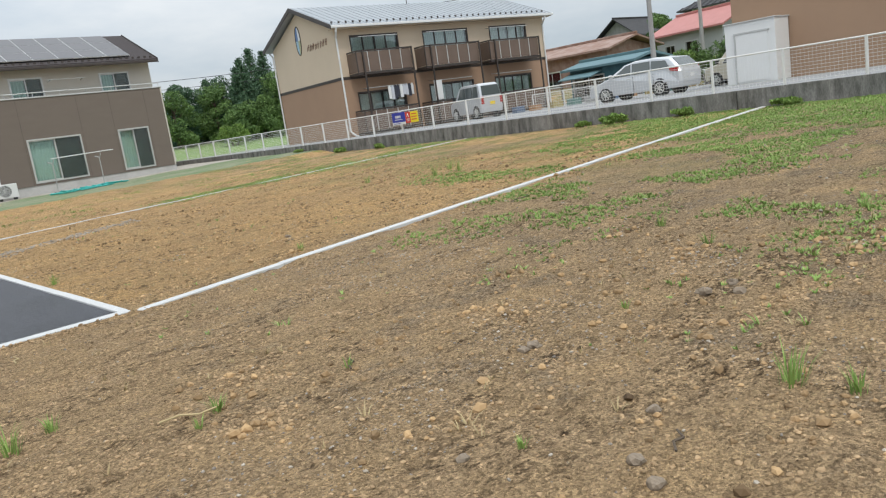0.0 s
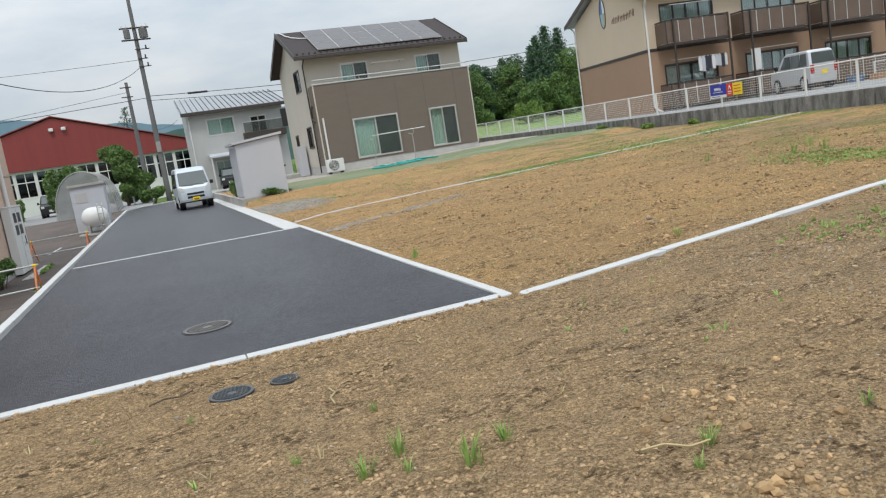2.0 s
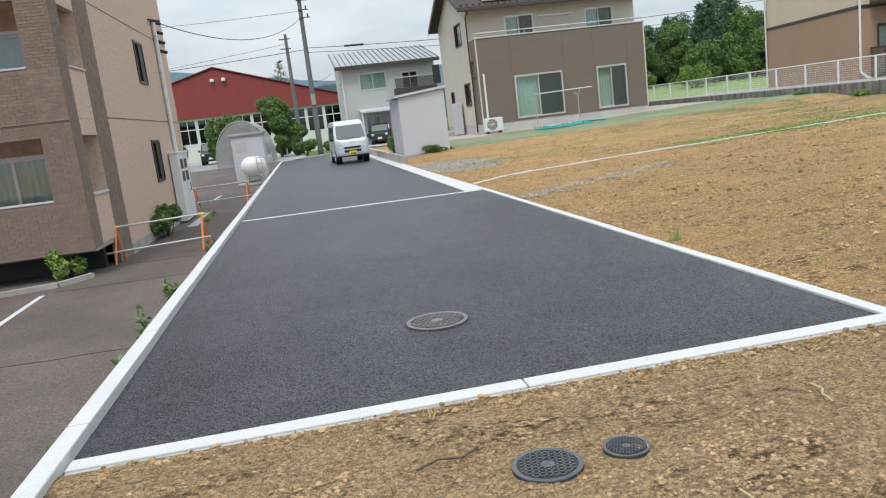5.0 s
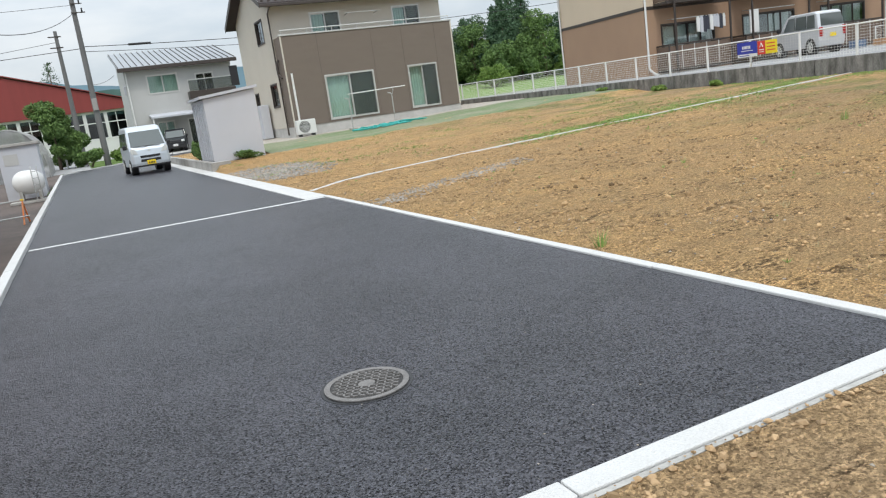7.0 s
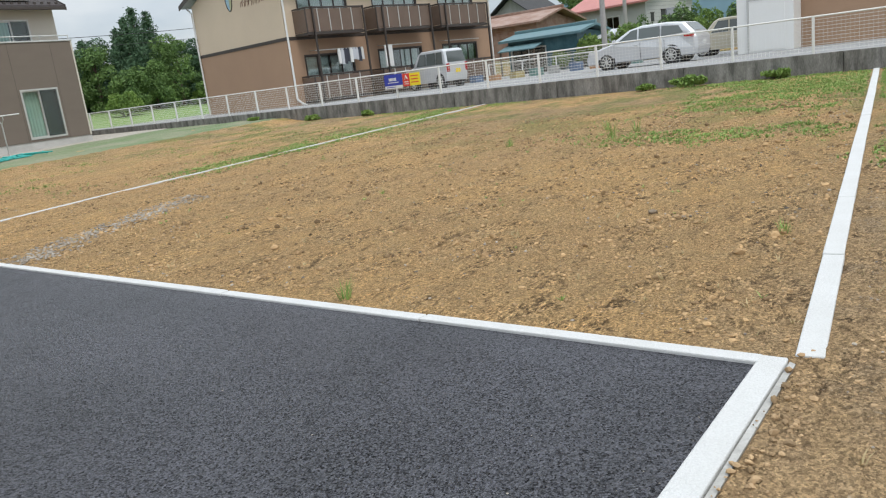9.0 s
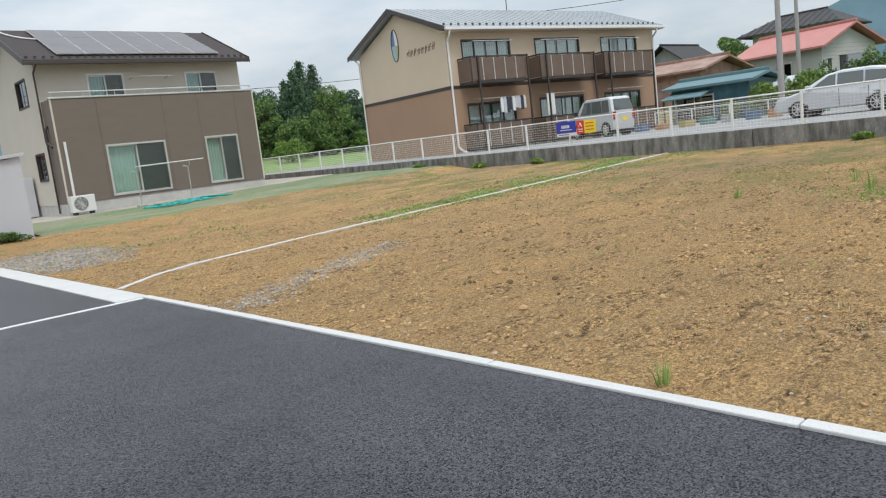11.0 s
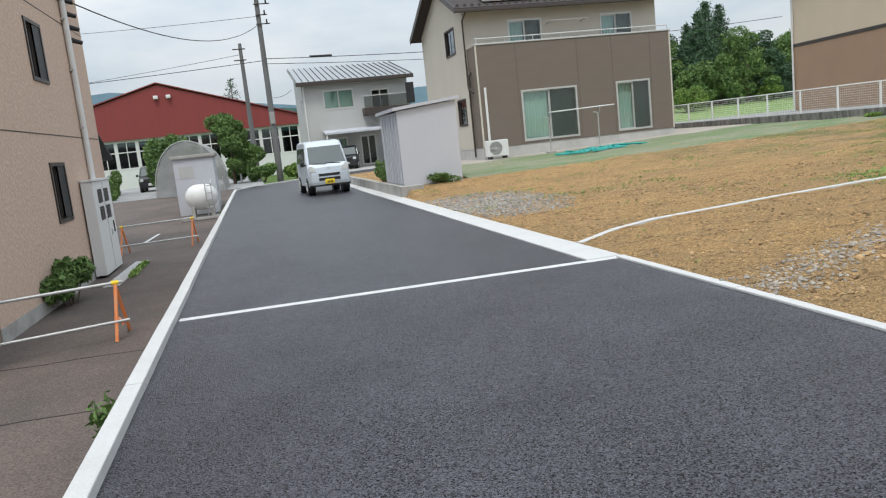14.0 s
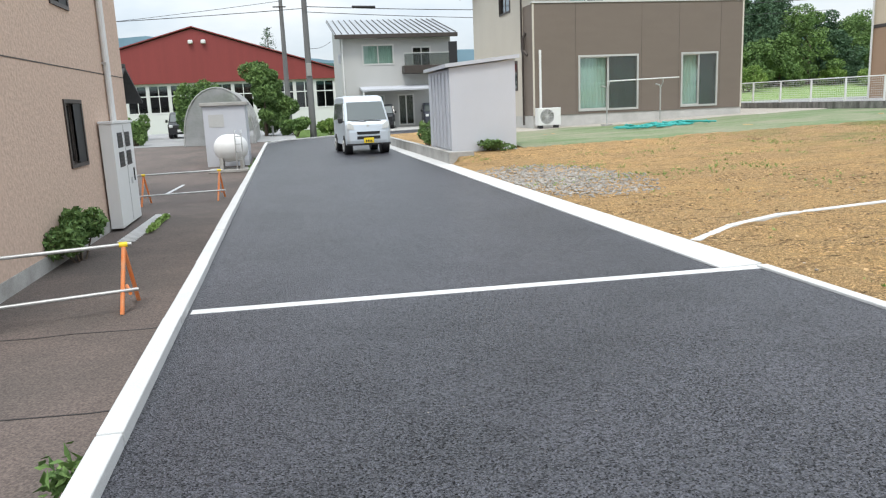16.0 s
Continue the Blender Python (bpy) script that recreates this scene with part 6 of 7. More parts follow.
def build_barrier(x0, y0, x1, y1, z, label):
    ln = math.hypot(x1 - x0, y1 - y0)
    b = thing("pipe_barrier", x0, y0, z, math.degrees(math.atan2(y1 - y0, x1 - x0)), label, "barrier", "pipe barriers in the yard")
    for x in (0.05, ln - 0.05):
        bm = bmesh.new()
        for s in (-1, 1):
            rod(bm, (x + 0.13 * s, s * 0.34, 0), (x, s * 0.03, 0.8), 0.028, seg=8)
        rod(bm, (x, -0.25, 0.24), (x, 0.25, 0.24), 0.022, seg=8)
        part("trestle", bm, M_ORANGE, b, "orange painted steel trestle")
        bm = bmesh.new()
        rod(bm, (x - 0.05, 0, 0.83), (x + 0.05, 0, 0.83), 0.034, seg=10)
        part("pipe_clamp", bm, M_YELLOW, b)
    for zz, yy in ((0.83, 0.0), (0.28, -0.24)):
        bm = bmesh.new()
        rod(bm, (-0.25, yy, zz), (ln + 0.05, yy, zz), 0.024, seg=10)
        part("pipe", bm, M_STEEL, b)


build_barrier(-5.62, 22.0, -3.64, 22.55, LOW, "orange trestle barrier with two steel pipes, before the bush")
build_barrier(-5.5, 34.2, -3.42, 34.55, left_level(34), "orange trestle barrier with two steel pipes, beyond the cabinet")


def build_meter_cabinet():
    m = thing("meter_cabinet", -5.4, 29.6, LOW, 0, "white metal meter cabinet with dark louvres on wall", "cabinet")
    part("casing", box(0, 0, 0.05, 0.42, 2.3, 2.3, 0.015), M_WHITE, m)
    part("casing_top", box(-0.01, -0.03, 2.302, 0.46, 2.33, 2.36, 0.01), M_WHITE, m)
    for j in range(2):
        for i in range(2):
            lv = part("louvre", box(0.422, 0.45 + i * 0.85, 1.35 + j * 0.42, 0.43, 1.0 + i * 0.85, 1.68 + j * 0.42), M_BLACK, m)
            for k in range(4):
                part("slat", box(0.431, 0.45 + i * 0.85, 1.37 + j * 0.42 + k * 0.08, 0.445, 1.0 + i * 0.85, 1.39 + j * 0.42 + k * 0.08), M_DARKMETAL, lv)
    part("door_seam", box(0.421, 1.22, 0.1, 0.425, 1.235, 2.25), M_DARKMETAL, m)
    part("handle", box(0.421, 1.9, 0.95, 0.46, 1.96, 1.25, 0.01), M_BLACK, m)
    part("notice", box(0.421, 1.5, 0.9, 0.426, 1.7, 1.05), M_GREYWALL, m)
    m.scale = (0.62, 0.92, 1.0)


build_meter_cabinet()


def build_grate():
    g = thing("drain_grate", -4.97, 28.0, LOW, -1.5, "galvanised drain grating overgrown with grass", "grate")
    for i in range(24):
        part("bar", box(0, i * 0.17, 0.0, 0.34, i * 0.17 + 0.07, 0.02), M_WHITE, g)


build_grate()


def build_tank():
    zt = left_level(41)
    k = thing("tank_housing", -4.45, 41.4, zt, 0, "pale grey block enclosure with flat cap beside tank", "shed")
    part("body", box(0, 0, -0.1, 1.68, 2.2, 2.2, 0.01), M_GREYWHITE, k)
    part("cap", box(-0.1, -0.1, 2.202, 1.78, 2.3, 2.33, 0.02), M_CONC_MID, k)
    part("notice", box(0.2, -0.015, 1.45, 0.8, -0.001, 1.9), M_GREYWALL, k)
    k.scale = (0.9, 0.9, 1.02)
    t = thing("fuel_tank", -3.5, 40.55, zt, 0, "white horizontal cylindrical fuel tank with steel ladder frame", "tank")
    bm = bmesh.new()
    s = bmesh.ops.create_uvsphere(bm, u_segments=28, v_segments=16, radius=0.49)
    bmesh.ops.transform(bm, matrix=pose(0, 0, 0.74, 90, 0, 0), verts=s["verts"])
    for v in bm.verts:
        v.co.x += 0.12 if v.co.x > 0 else -0.12
    part("vessel", bm, M_WHITE, t, smooth=True)
    for x in (0.2, 0.42):
        bm = bmesh.new()
        tube(bm, [(x, -0.62, 0.0), (x, -0.62, 1.25), (x, -0.3, 1.36)], 0.02, 6)
        part("ladder_rail", bm, M_STEEL, t)
    for i in range(4):
        bm = bmesh.new()
        rod(bm, (0.2, -0.62, 0.35 + i * 0.27), (0.42, -0.62, 0.35 + i * 0.27), 0.015, seg=6)
        part("rung", bm, M_STEEL, t)
    for x in (-0.35, 0.35):
        part("saddle", box(x - 0.06, -0.4, 0.0, x + 0.06, 0.4, 0.4), M_CONC_MID, t)
    part("slab", box(-0.8, -0.7, -0.08, 0.9, 0.7, 0.0), M_CONC_MID, t)


build_tank()


def build_greenhouse():
    g = thing("greenhouse", -6.1, 49.0, left_level(49.5), 0, "arched greenhouse with cloudy plastic cover", "greenhouse")
    M_FILM = material("cloudy_film", (0.42, 0.43, 0.43), 0.5, scale=1.2, amount=0.7, grain=10, bump=0.1, depth=0, second=(0.3, 0.31, 0.31))
    fn, fl = M_FILM.node_tree.nodes, M_FILM.node_tree.links
    clear = fn.new("ShaderNodeBsdfTransparent")
    mixed = fn.new("ShaderNodeMixShader")
    mixed.inputs["Fac"].default_value = 0.4
    fl.new(fn["Principled BSDF"].outputs["BSDF"], mixed.inputs[1])
    fl.new(clear.outputs["BSDF"], mixed.inputs[2])
    fl.new(mixed.outputs["Shader"], fn["Material Output"].inputs["Surface"])
    bm = bmesh.new()
    n = 16
    for y in (0.0, 7.0):
        for k in range(n + 1):
            t = math.pi * k / n
            bm.verts.new((1.4 - 1.4 * math.cos(t), y, 2.65 * math.sin(t) ** 0.8))
    bm.verts.ensure_lookup_table()
    for k in range(n):
        bm.faces.new((bm.verts[k], bm.verts[k + 1], bm.verts[n + 2 + k], bm.verts[n + 1 + k]))
    bm.faces.new([bm.verts[k] for k in range(n + 1)])
    part("cover", bm, M_FILM, g)
    for y in (-0.02, 1.7, 3.4, 5.2, 7.02):
        bm = bmesh.new()
        tube(bm, [(1.4 - 1.43 * math.cos(math.pi * k / n), y, 2.69 * math.sin(math.pi * k / n) ** 0.8) for k in range(n + 1)], 0.025, 6)
        part("hoop", bm, M_STEEL, g)
    g.scale = (1.12, 1.0, 0.98)


build_greenhouse()
simple_house("low_house", -20.5, 56.5, 0.0, 0, 9.2, 7.0, 2.7, 4.2, M_CREAM, M_KAWARA, "low beige house with dark eaves beside the lane", [(5.0, 0.8, 7.0, 2.2)], 0.0, 0.9)

# ---- covers in the ground ----


def build_cover(name, x, y, z, r, mat, label, ring=True):
    c = thing(name, x, y, z, random.uniform(0, 90), label, "manhole cover")
    bm = bmesh.new()
    rod(bm, (0, 0, -0.06), (0, 0, 0.004), r, seg=48)
    part("plate", bm, M_IRON_DARK, c)
    if ring:
        bm = bmesh.new()
        for k in range(48):
            t0, t1 = k * math.pi / 24, (k + 1) * math.pi / 24
            vs = [bm.verts.new((q * math.cos(t), q * math.sin(t), zz)) for q, t, zz in ((r * 0.86, t0, 0.009), (r * 0.995, t0, 0.009), (r * 0.995, t1, 0.009), (r * 0.86, t1, 0.009))]
            bm.faces.new(vs)
            lo = [bm.verts.new((v.co.x, v.co.y, 0.003)) for v in vs]
            for i in range(4):
                j = (i + 1) % 4
                bm.faces.new((vs[i], lo[i], lo[j], vs[j]))
        part("rim", bm, mat, c)
    bm = bmesh.new()
    rod(bm, (0, 0, 0.003), (0, 0, 0.010), r * 0.2, seg=24)
    part("boss", bm, mat, c)
    step = r * 0.125
    bm = bmesh.new()
    k = int(r / step) + 1
    for i in range(-k, k + 1):
        for j in range(-k, k + 1):
            px, py = i * step, j * step
            d = math.hypot(px, py)
            if r * 0.24 < d < r * 0.8:
                q = bmesh.ops.create_cube(bm, size=1)
                bmesh.ops.transform(bm, matrix=pose(px, py, 0.007, 0, 0, 45 if (i + j) % 2 else -45) @ Matrix.Diagonal((step * 0.9, step * 0.34, 0.012, 1)), verts=q["verts"])
    tagged(part("tread", bm, mat, c), kind="stuff")
    return c


bm = bmesh.new()
rod(bm, (-0.2, 9.1, -0.02), (-0.2, 9.1, 0.002), 0.256, seg=48)
tagged(mesh_object("manhole_collar", bm, M_BLACK), "dark bitumen ring round the manhole cover", "manhole cover")
build_cover("manhole_cover", -0.2, 9.1, 0.002, 0.235, M_IRON, "round cast-iron manhole cover in the asphalt")
build_cover("valve_cover", -0.19, 6.53, 0.03, 0.15, M_VALVE, "round blue-grey iron water cover sunk in earth")
build_cover("valve_cover", 0.17, 6.55, 0.03, 0.1, M_VALVE, "small round blue-grey iron valve cover sunk in earth")

# coiled net left on the lawn
bm = bmesh.new()
rnd = random.Random(8)
for k in range(60):
    a = Vector((rnd.uniform(9.2, 11.7), rnd.uniform(34.4, 35.6), 0))
    b = a + Vector((rnd.uniform(-0.9, 0.9), rnd.uniform(-0.4, 0.4), 0))
    a.z, b.z = lot_level(a.x, a.y) + rnd.uniform(0.08, 0.2), lot_level(b.x, b.y) + rnd.uniform(0.08, 0.16)
    rod(bm, a, b, 0.025, seg=5)
tagged(mesh_object("garden_net", bm, M_HOSE), "crumpled teal garden net lying on the lawn", "net")


def build_crates():
    rnd = random.Random(3)
    mats = [material("crate_%s" % k, c, 0.7, depth=0) for k, c in (("blue", (0.13, 0.19, 0.3)), ("orange", (0.42, 0.24, 0.13)), ("ochre", (0.42, 0.35, 0.17)), ("green", (0.16, 0.27, 0.25)), ("grey", (0.36, 0.36, 0.35)))]
    for i in range(9):
        x, y = 33.6 + i * 0.55, 30.2 - i * 0.95
        c = thing("storage_crate", x, y, PARK, rnd.uniform(-15, 15), "coloured plastic crate standing behind the far fence" if i % 2 else "worn coloured crate in a row on the parking area", "crate", "crates on the parking area")
        w, h = rnd.uniform(0.5, 0.75), rnd.uniform(0.3, 0.5)
        m = mats[i % 5]
        part("bottom", box(0, 0, 0, w, 0.45, 0.03), m, c)
        part("side", box(0, 0, 0.031, w, 0.03, h), m, c)
        part("side", box(0, 0.42, 0.031, w, 0.45, h), m, c)
        part("end", box(0, 0.031, 0.031, 0.03, 0.419, h), m, c)
        part("end", box(w - 0.03, 0.031, 0.031, w, 0.419, h), m, c)


build_crates()

# ---- plants ----


def leaf_cloud(points, size, rng, flat=0.0):
    """Small bent leaves at the points: returns vertices and faces."""
    n = len(points)
    a = rng.normal(size=(n, 3))
    a /= np.linalg.norm(a, axis=1)[:, None]
    b = rng.normal(size=(n, 3))
    b -= (a * b).sum(1)[:, None] * a
    b /= np.linalg.norm(b, axis=1)[:, None]
    s = size * rng.uniform(0.55, 1.25, n)[:, None]
    c = np.cross(a, b)
    v = np.stack([points - a * s, points + b * s * 0.45 + c * s * 0.12, points + a * s, points - b * s * 0.45 + c * s * 0.12], axis=1).reshape(-1, 3)
    f = np.arange(n * 4).reshape(n, 4)
    return v, f


def cloud_mesh(name, v, f, mat):
    me = bpy.data.meshes.new(name)
    me.from_pydata(v.tolist(), [], f.tolist())
    me.materials.append(mat)
    return me


def clump_points(centre, radii, n, rng):
    d = rng.normal(size=(n, 3))
    d /= np.linalg.norm(d, axis=1)[:, None]
    r = rng.uniform(0.45, 1.06, n) ** 0.5
    return np.array(centre) + d * r[:, None] * np.array(radii)


def tree(name, x, y, z, height, spread, mat, label, seed, leaves=9000, leaf=0.125, trunk=0.22, low=0.25):
    rng = np.random.default_rng(seed)
    t = thing(name, x, y, z, 0, label, "tree")
    bm = bmesh.new()
    top = height * 0.72
    rod(bm, (0, 0, -0.2), (0.1, 0.05, top), trunk, trunk * 0.3, 9)
    clumps = []
    for i in range(26):
        h = height * (low + (0.98 - low) * (i + 0.5) / 26)
        k = 1 - abs((h / height - (low + 0.25)) / (0.98 - low)) ** 1.6
        rad = spread * max(0.15, k) * rng.uniform(0.45, 1.0)
        ang = rng.uniform(0, 2 * math.pi)
        c = (rad * math.cos(ang), rad * math.sin(ang), h)
        s = spread * rng.uniform(0.26, 0.46)
        clumps.append((c, (s, s, s * 0.72)))
        if i % 2 == 0:
            rod(bm, (0.05, 0.03, h * 0.7), (c[0] * 0.85, c[1] * 0.85, h), trunk * 0.3, trunk * 0.08, 6)
    part("trunk", bm, M_BARK, t)
    pts = np.concatenate([clump_points(c, r, leaves // 26, rng) for c, r in clumps])
    v, f = leaf_cloud(pts, leaf, rng)
    o = new("crown", cloud_mesh("crown", v, f, mat))
    o.parent = t
    return t


def conifer(name, x, y, z, height, spread, label, seed, leaves=5200):
    rng = np.random.default_rng(seed)
    t = thing(name, x, y, z, 0, label, "tree")
    part("trunk", rod(bmesh.new(), (0, 0, -0.2), (0, 0, height * 0.97), 0.2, 0.03, 9), M_BARK, t)
    pts = []
    tiers = 38
    for i in range(tiers):
        u = i / tiers
        h = height * (0.05 + 0.93 * u)
        for b in range(9 if u < 0.7 else 7):
            r = (spread * (1 - u) ** 0.85 + 0.12) * rng.uniform(0.55, 1.12)
            ang = rng.uniform(0, 2 * math.pi)
            m = max(8, int(leaves / (tiers * 7) * (0.35 + 1.1 * (1 - u))))
            q = rng.uniform(0.08, 1.0, m) ** 0.75
            side = rng.normal(size=m) * 0.2 * r * (1.05 - q)
            p = np.stack([np.cos(ang) * q * r - np.sin(ang) * side, np.sin(ang) * q * r + np.cos(ang) * side, h + rng.uniform(-0.15, 0.15) - 0.28 * q * r + 0.3 * q ** 3 * r], 1) + rng.normal(size=(m, 3)) * np.array([0.12, 0.12, 0.1])
            pts.append(p)
    v, f = leaf_cloud(np.concatenate(pts), 0.115, rng)
    o = new("crown", cloud_mesh("crown", v, f, M_LEAF_DARK))
    o.parent = t
    return t


def bush(name, x, y, z, w, d, h, mat, label, seed, leaves=1600, leaf=0.07, category="bush"):
    rng = np.random.default_rng(seed)
    t = thing(name, x, y, z, 0, label, category)
    bm = bmesh.new()
    pts = []
    for i in range(9):
        c = (rng.uniform(-0.6, 0.6) * w, rng.uniform(-0.6, 0.6) * d, h * rng.uniform(0.3, 0.8))
        s = rng.uniform(0.3, 0.5)
        pts.append(clump_points(c, (w * s, d * s, h * 0.27), leaves // 9, rng))
        rod(bm, (c[0] * 0.2, c[1] * 0.2, -0.05), c, 0.02 * max(h, 0.4), 0.008 * max(h, 0.4), 5)
    part("stems", bm, M_BARK, t)
    v, f = leaf_cloud(np.concatenate(pts), leaf, rng)
    v[:, 2] = np.maximum(v[:, 2], 0.01)
    o = new("foliage", cloud_mesh("foliage", v, f, mat))
    o.parent = t
    return t


# wood between the two houses
def meadow_level(y):
    return PARK + 1.0 * smooth_step(54.0, 70.0, y)


for i, (x, y, top, sp) in enumerate(((39.6, 66, 7.6, 2.5), (43.7, 70, 7.6, 2.3), (46.0, 69, 7.2, 2.4), (33.6, 69, 7.2, 2.2), (31.0, 70, 7.6, 2.3), (28.5, 67, 6.6, 2.2), (36.6, 65.5, 5.6, 1.9), (42.0, 66, 5.6, 2.0), (48.5, 72, 7.2, 2.5), (41.5, 74, 8.4, 2.6), (37.5, 74, 8.2, 2.6), (34.0, 64.8, 4.8, 1.7))):
    z = meadow_level(y)
    tree("broadleaf_tree", x, y, z, top - z, sp, M_LEAF_DARK if i % 3 == 1 else M_LEAF, "full green broadleaf tree at the edge of the wood", 20 + i, 11000, 0.115, 0.2, 0.06)
for i, (x, y, top, sp) in enumerate(((39.3, 71, 11.2, 3.4), (41.4, 72, 10.9, 3.2), (36.2, 67.5, 9.7, 3.4), (38.0, 72, 9.4, 2.8), (34.6, 72, 8.4, 2.8))):
    z = meadow_level(y)
    conifer("conifer", x, y, z, top - z, sp, "dark green conifer rising above the wood", 40 + i, 13000)
for i, (x, y) in enumerate(((42.5, 63), (43.6, 62.5), (45.5, 62), (40.5, 64.5), (47.5, 65), (31.5, 62))):
    bush("shrub", x, y, meadow_level(y), 1.7, 1.2, 1.3 + 0.25 * (i % 3), M_LEAF_LIGHT, "light green shrub on the bank behind the fence", 60 + i, 3600, 0.1)
tree("broadleaf_tree", -2.65, 58.5, 0.0, 4.1, 1.5, M_LEAF, "dense dark green garden tree behind the tank", 81, 24000, 0.105, 0.12, 0.14)
bush("shrub", -6.15, 57.0, 0.0, 1.5, 1.2, 3.5, M_LEAF, "tall green shrub beside the greenhouse", 82, 12000, 0.1)
bush("shrub", -8.9, 52.3, 0.0, 0.8, 0.7, 1.7, M_LEAF, "leafy garden plants before the low house", 182, 3000, 0.11)
bush("shrub", -4.9, 57.3, 0.0, 0.9, 0.8, 3.0, M_LEAF, "tall green shrub behind the greenhouse", 83, 2400, 0.1)
bush("shrub", -10.6, 55.2, 0.0, 1.0, 0.8, 1.5, M_LEAF_LIGHT, "garden shrub with long leaves by the low house", 84, 2000, 0.12)
conifer("conifer", -2.8, 112, -1.0, 13.2, 5.0, "tall conifer standing behind the red hall", 85)
bush("weed_clump", -0.9, 57.3, 0.0, 1.0, 0.6, 1.0, M_LEAF, "tall grass and weeds at the foot of the pole", 86, 2600, 0.12)
bush("weed_clump", 1.1, 57.6, 0.0, 0.8, 0.6, 0.9, M_LEAF_LIGHT, "pale green weeds beside the pole", 87, 2000, 0.11)
bush("weed_clump", 2.62, 34.6, 0.25, 0.25, 0.7, 0.75, M_LEAF, "weeds growing between shed and low wall", 88, 900, 0.06)
bush("weed_clump", 3.5, 30.95, 0.22, 0.7, 0.25, 0.3, M_LEAF, "low weeds at the foot of the shed", 89, 900, 0.05)
bush("bush", -5.2, 26.3, LOW, 0.42, 1.1, 0.95, M_LEAF, "leafy green bush against the tan wall", 90, 3200, 0.07)
bush("weed_clump", -6.3, 20.6, LOW, 0.35, 0.5, 0.7, M_GRASS, "tall pale weeds beside the building corner", 91, 1500, 0.06)
bush("weed_clump", -4.55, 30.4, LOW, 0.14, 1.6, 0.1, M_GRASS, "low grass round the drain grating", 92, 900, 0.05)
for i, (x, y, h) in enumerate(((45.6, 30.9, 1.5), (46, 29.7, 1.9), (45.8, 28.5, 2.1), (46.2, 27.4, 2.3), (46, 26.2, 2.5), (47, 25.2, 2.9), (46.8, 24.0, 3.0), (47, 22.8, 3.1), (46.5, 21.4, 2.8), (47, 19.6, 3.0))):
    bush("hedge_shrub", x, y, PARK, 1.0, 1.0, h, M_LEAF_LIGHT if i < 5 or i == 8 else M_LEAF, "garden shrub along the street", 100 + i, 2600, 0.1)
tree("broadleaf_tree", 75, 45.2, 2.9, 5.9, 1.9, M_LEAF, "dark garden tree beside the red-roofed house", 110)

# weeds in the gap behind the edging
for i, (x, y, h) in enumerate(((-2.64, 8.2, 1.05), (-2.68, 9.9, 1.0), (-2.66, 10.8, 1.2), (-2.68, 12.3, 1.2), (-2.64, 15.9, 1.05), (-2.62, 18.6, 0.7), (-2.62, 31.0, 0.7), (-2.62, 36, 0.9), (-2.62, 38.5, 0.8))):
    b = bush("weed_clump", x, y, left_level(y), 0.11, 0.15, h * 0.9, M_LEAF, "upright weeds growing along the edging", 120 + i, 380, 0.045)

# mountains
def ridge(name, radius, base, mat, label, seed, amp):
    vs, fs = [], []
    n = 220
    for i in range(n + 1):
        a = radians(-70 + 170 * i / n)
        q = Vector((a * 3.0, seed, 0))
        el = base + amp * (noise.noise(q) + 0.5 * noise.noise(q * 2.7) + 0.22 * noise.noise(q * 7.0) + 0.07 * noise.noise(q * 25))
        el += (5.0 if radius > 800 else -1.0) * max(0.0, 1 - abs(math.degrees(a) - 77) / 13)
        el += (1.7 if radius > 800 else 1.0) * smooth_step(6.0, -9.0, math.degrees(a))
        x, y = radius * math.sin(a), radius * math.cos(a)
        vs += [(x, y, -30), (x, y, radius * math.tan(radians(max(0.4, el)))), (x * 1.2, y * 1.2, -30)]
    for i in range(n):
        k = 3 * i
        fs += [(k, k + 3, k + 4, k + 1), (k + 1, k + 4, k + 5, k + 2)]
    me = bpy.data.meshes.new(name)
    me.from_pydata(vs, [], fs)
    me.materials.append(mat)
    return tagged(new(name, me), label, "mountain", kind="structure")


# distance haze is put into the far ridge's pale blue base colour
ridge("backdrop_far", 860, 3.7, material("far_ridge_hazed", (0.215, 0.315, 0.40), 1.0, scale=0.01, amount=0.5, grain=0.05, bump=0.08, depth=0, second=(0.19, 0.29, 0.36), spec=0), "wooded mountain ridge with blue haze in its colour", 3.3, 1.1)
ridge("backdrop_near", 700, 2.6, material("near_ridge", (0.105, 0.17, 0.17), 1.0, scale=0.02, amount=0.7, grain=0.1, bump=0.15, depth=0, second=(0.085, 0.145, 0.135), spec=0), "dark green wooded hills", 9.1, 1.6)

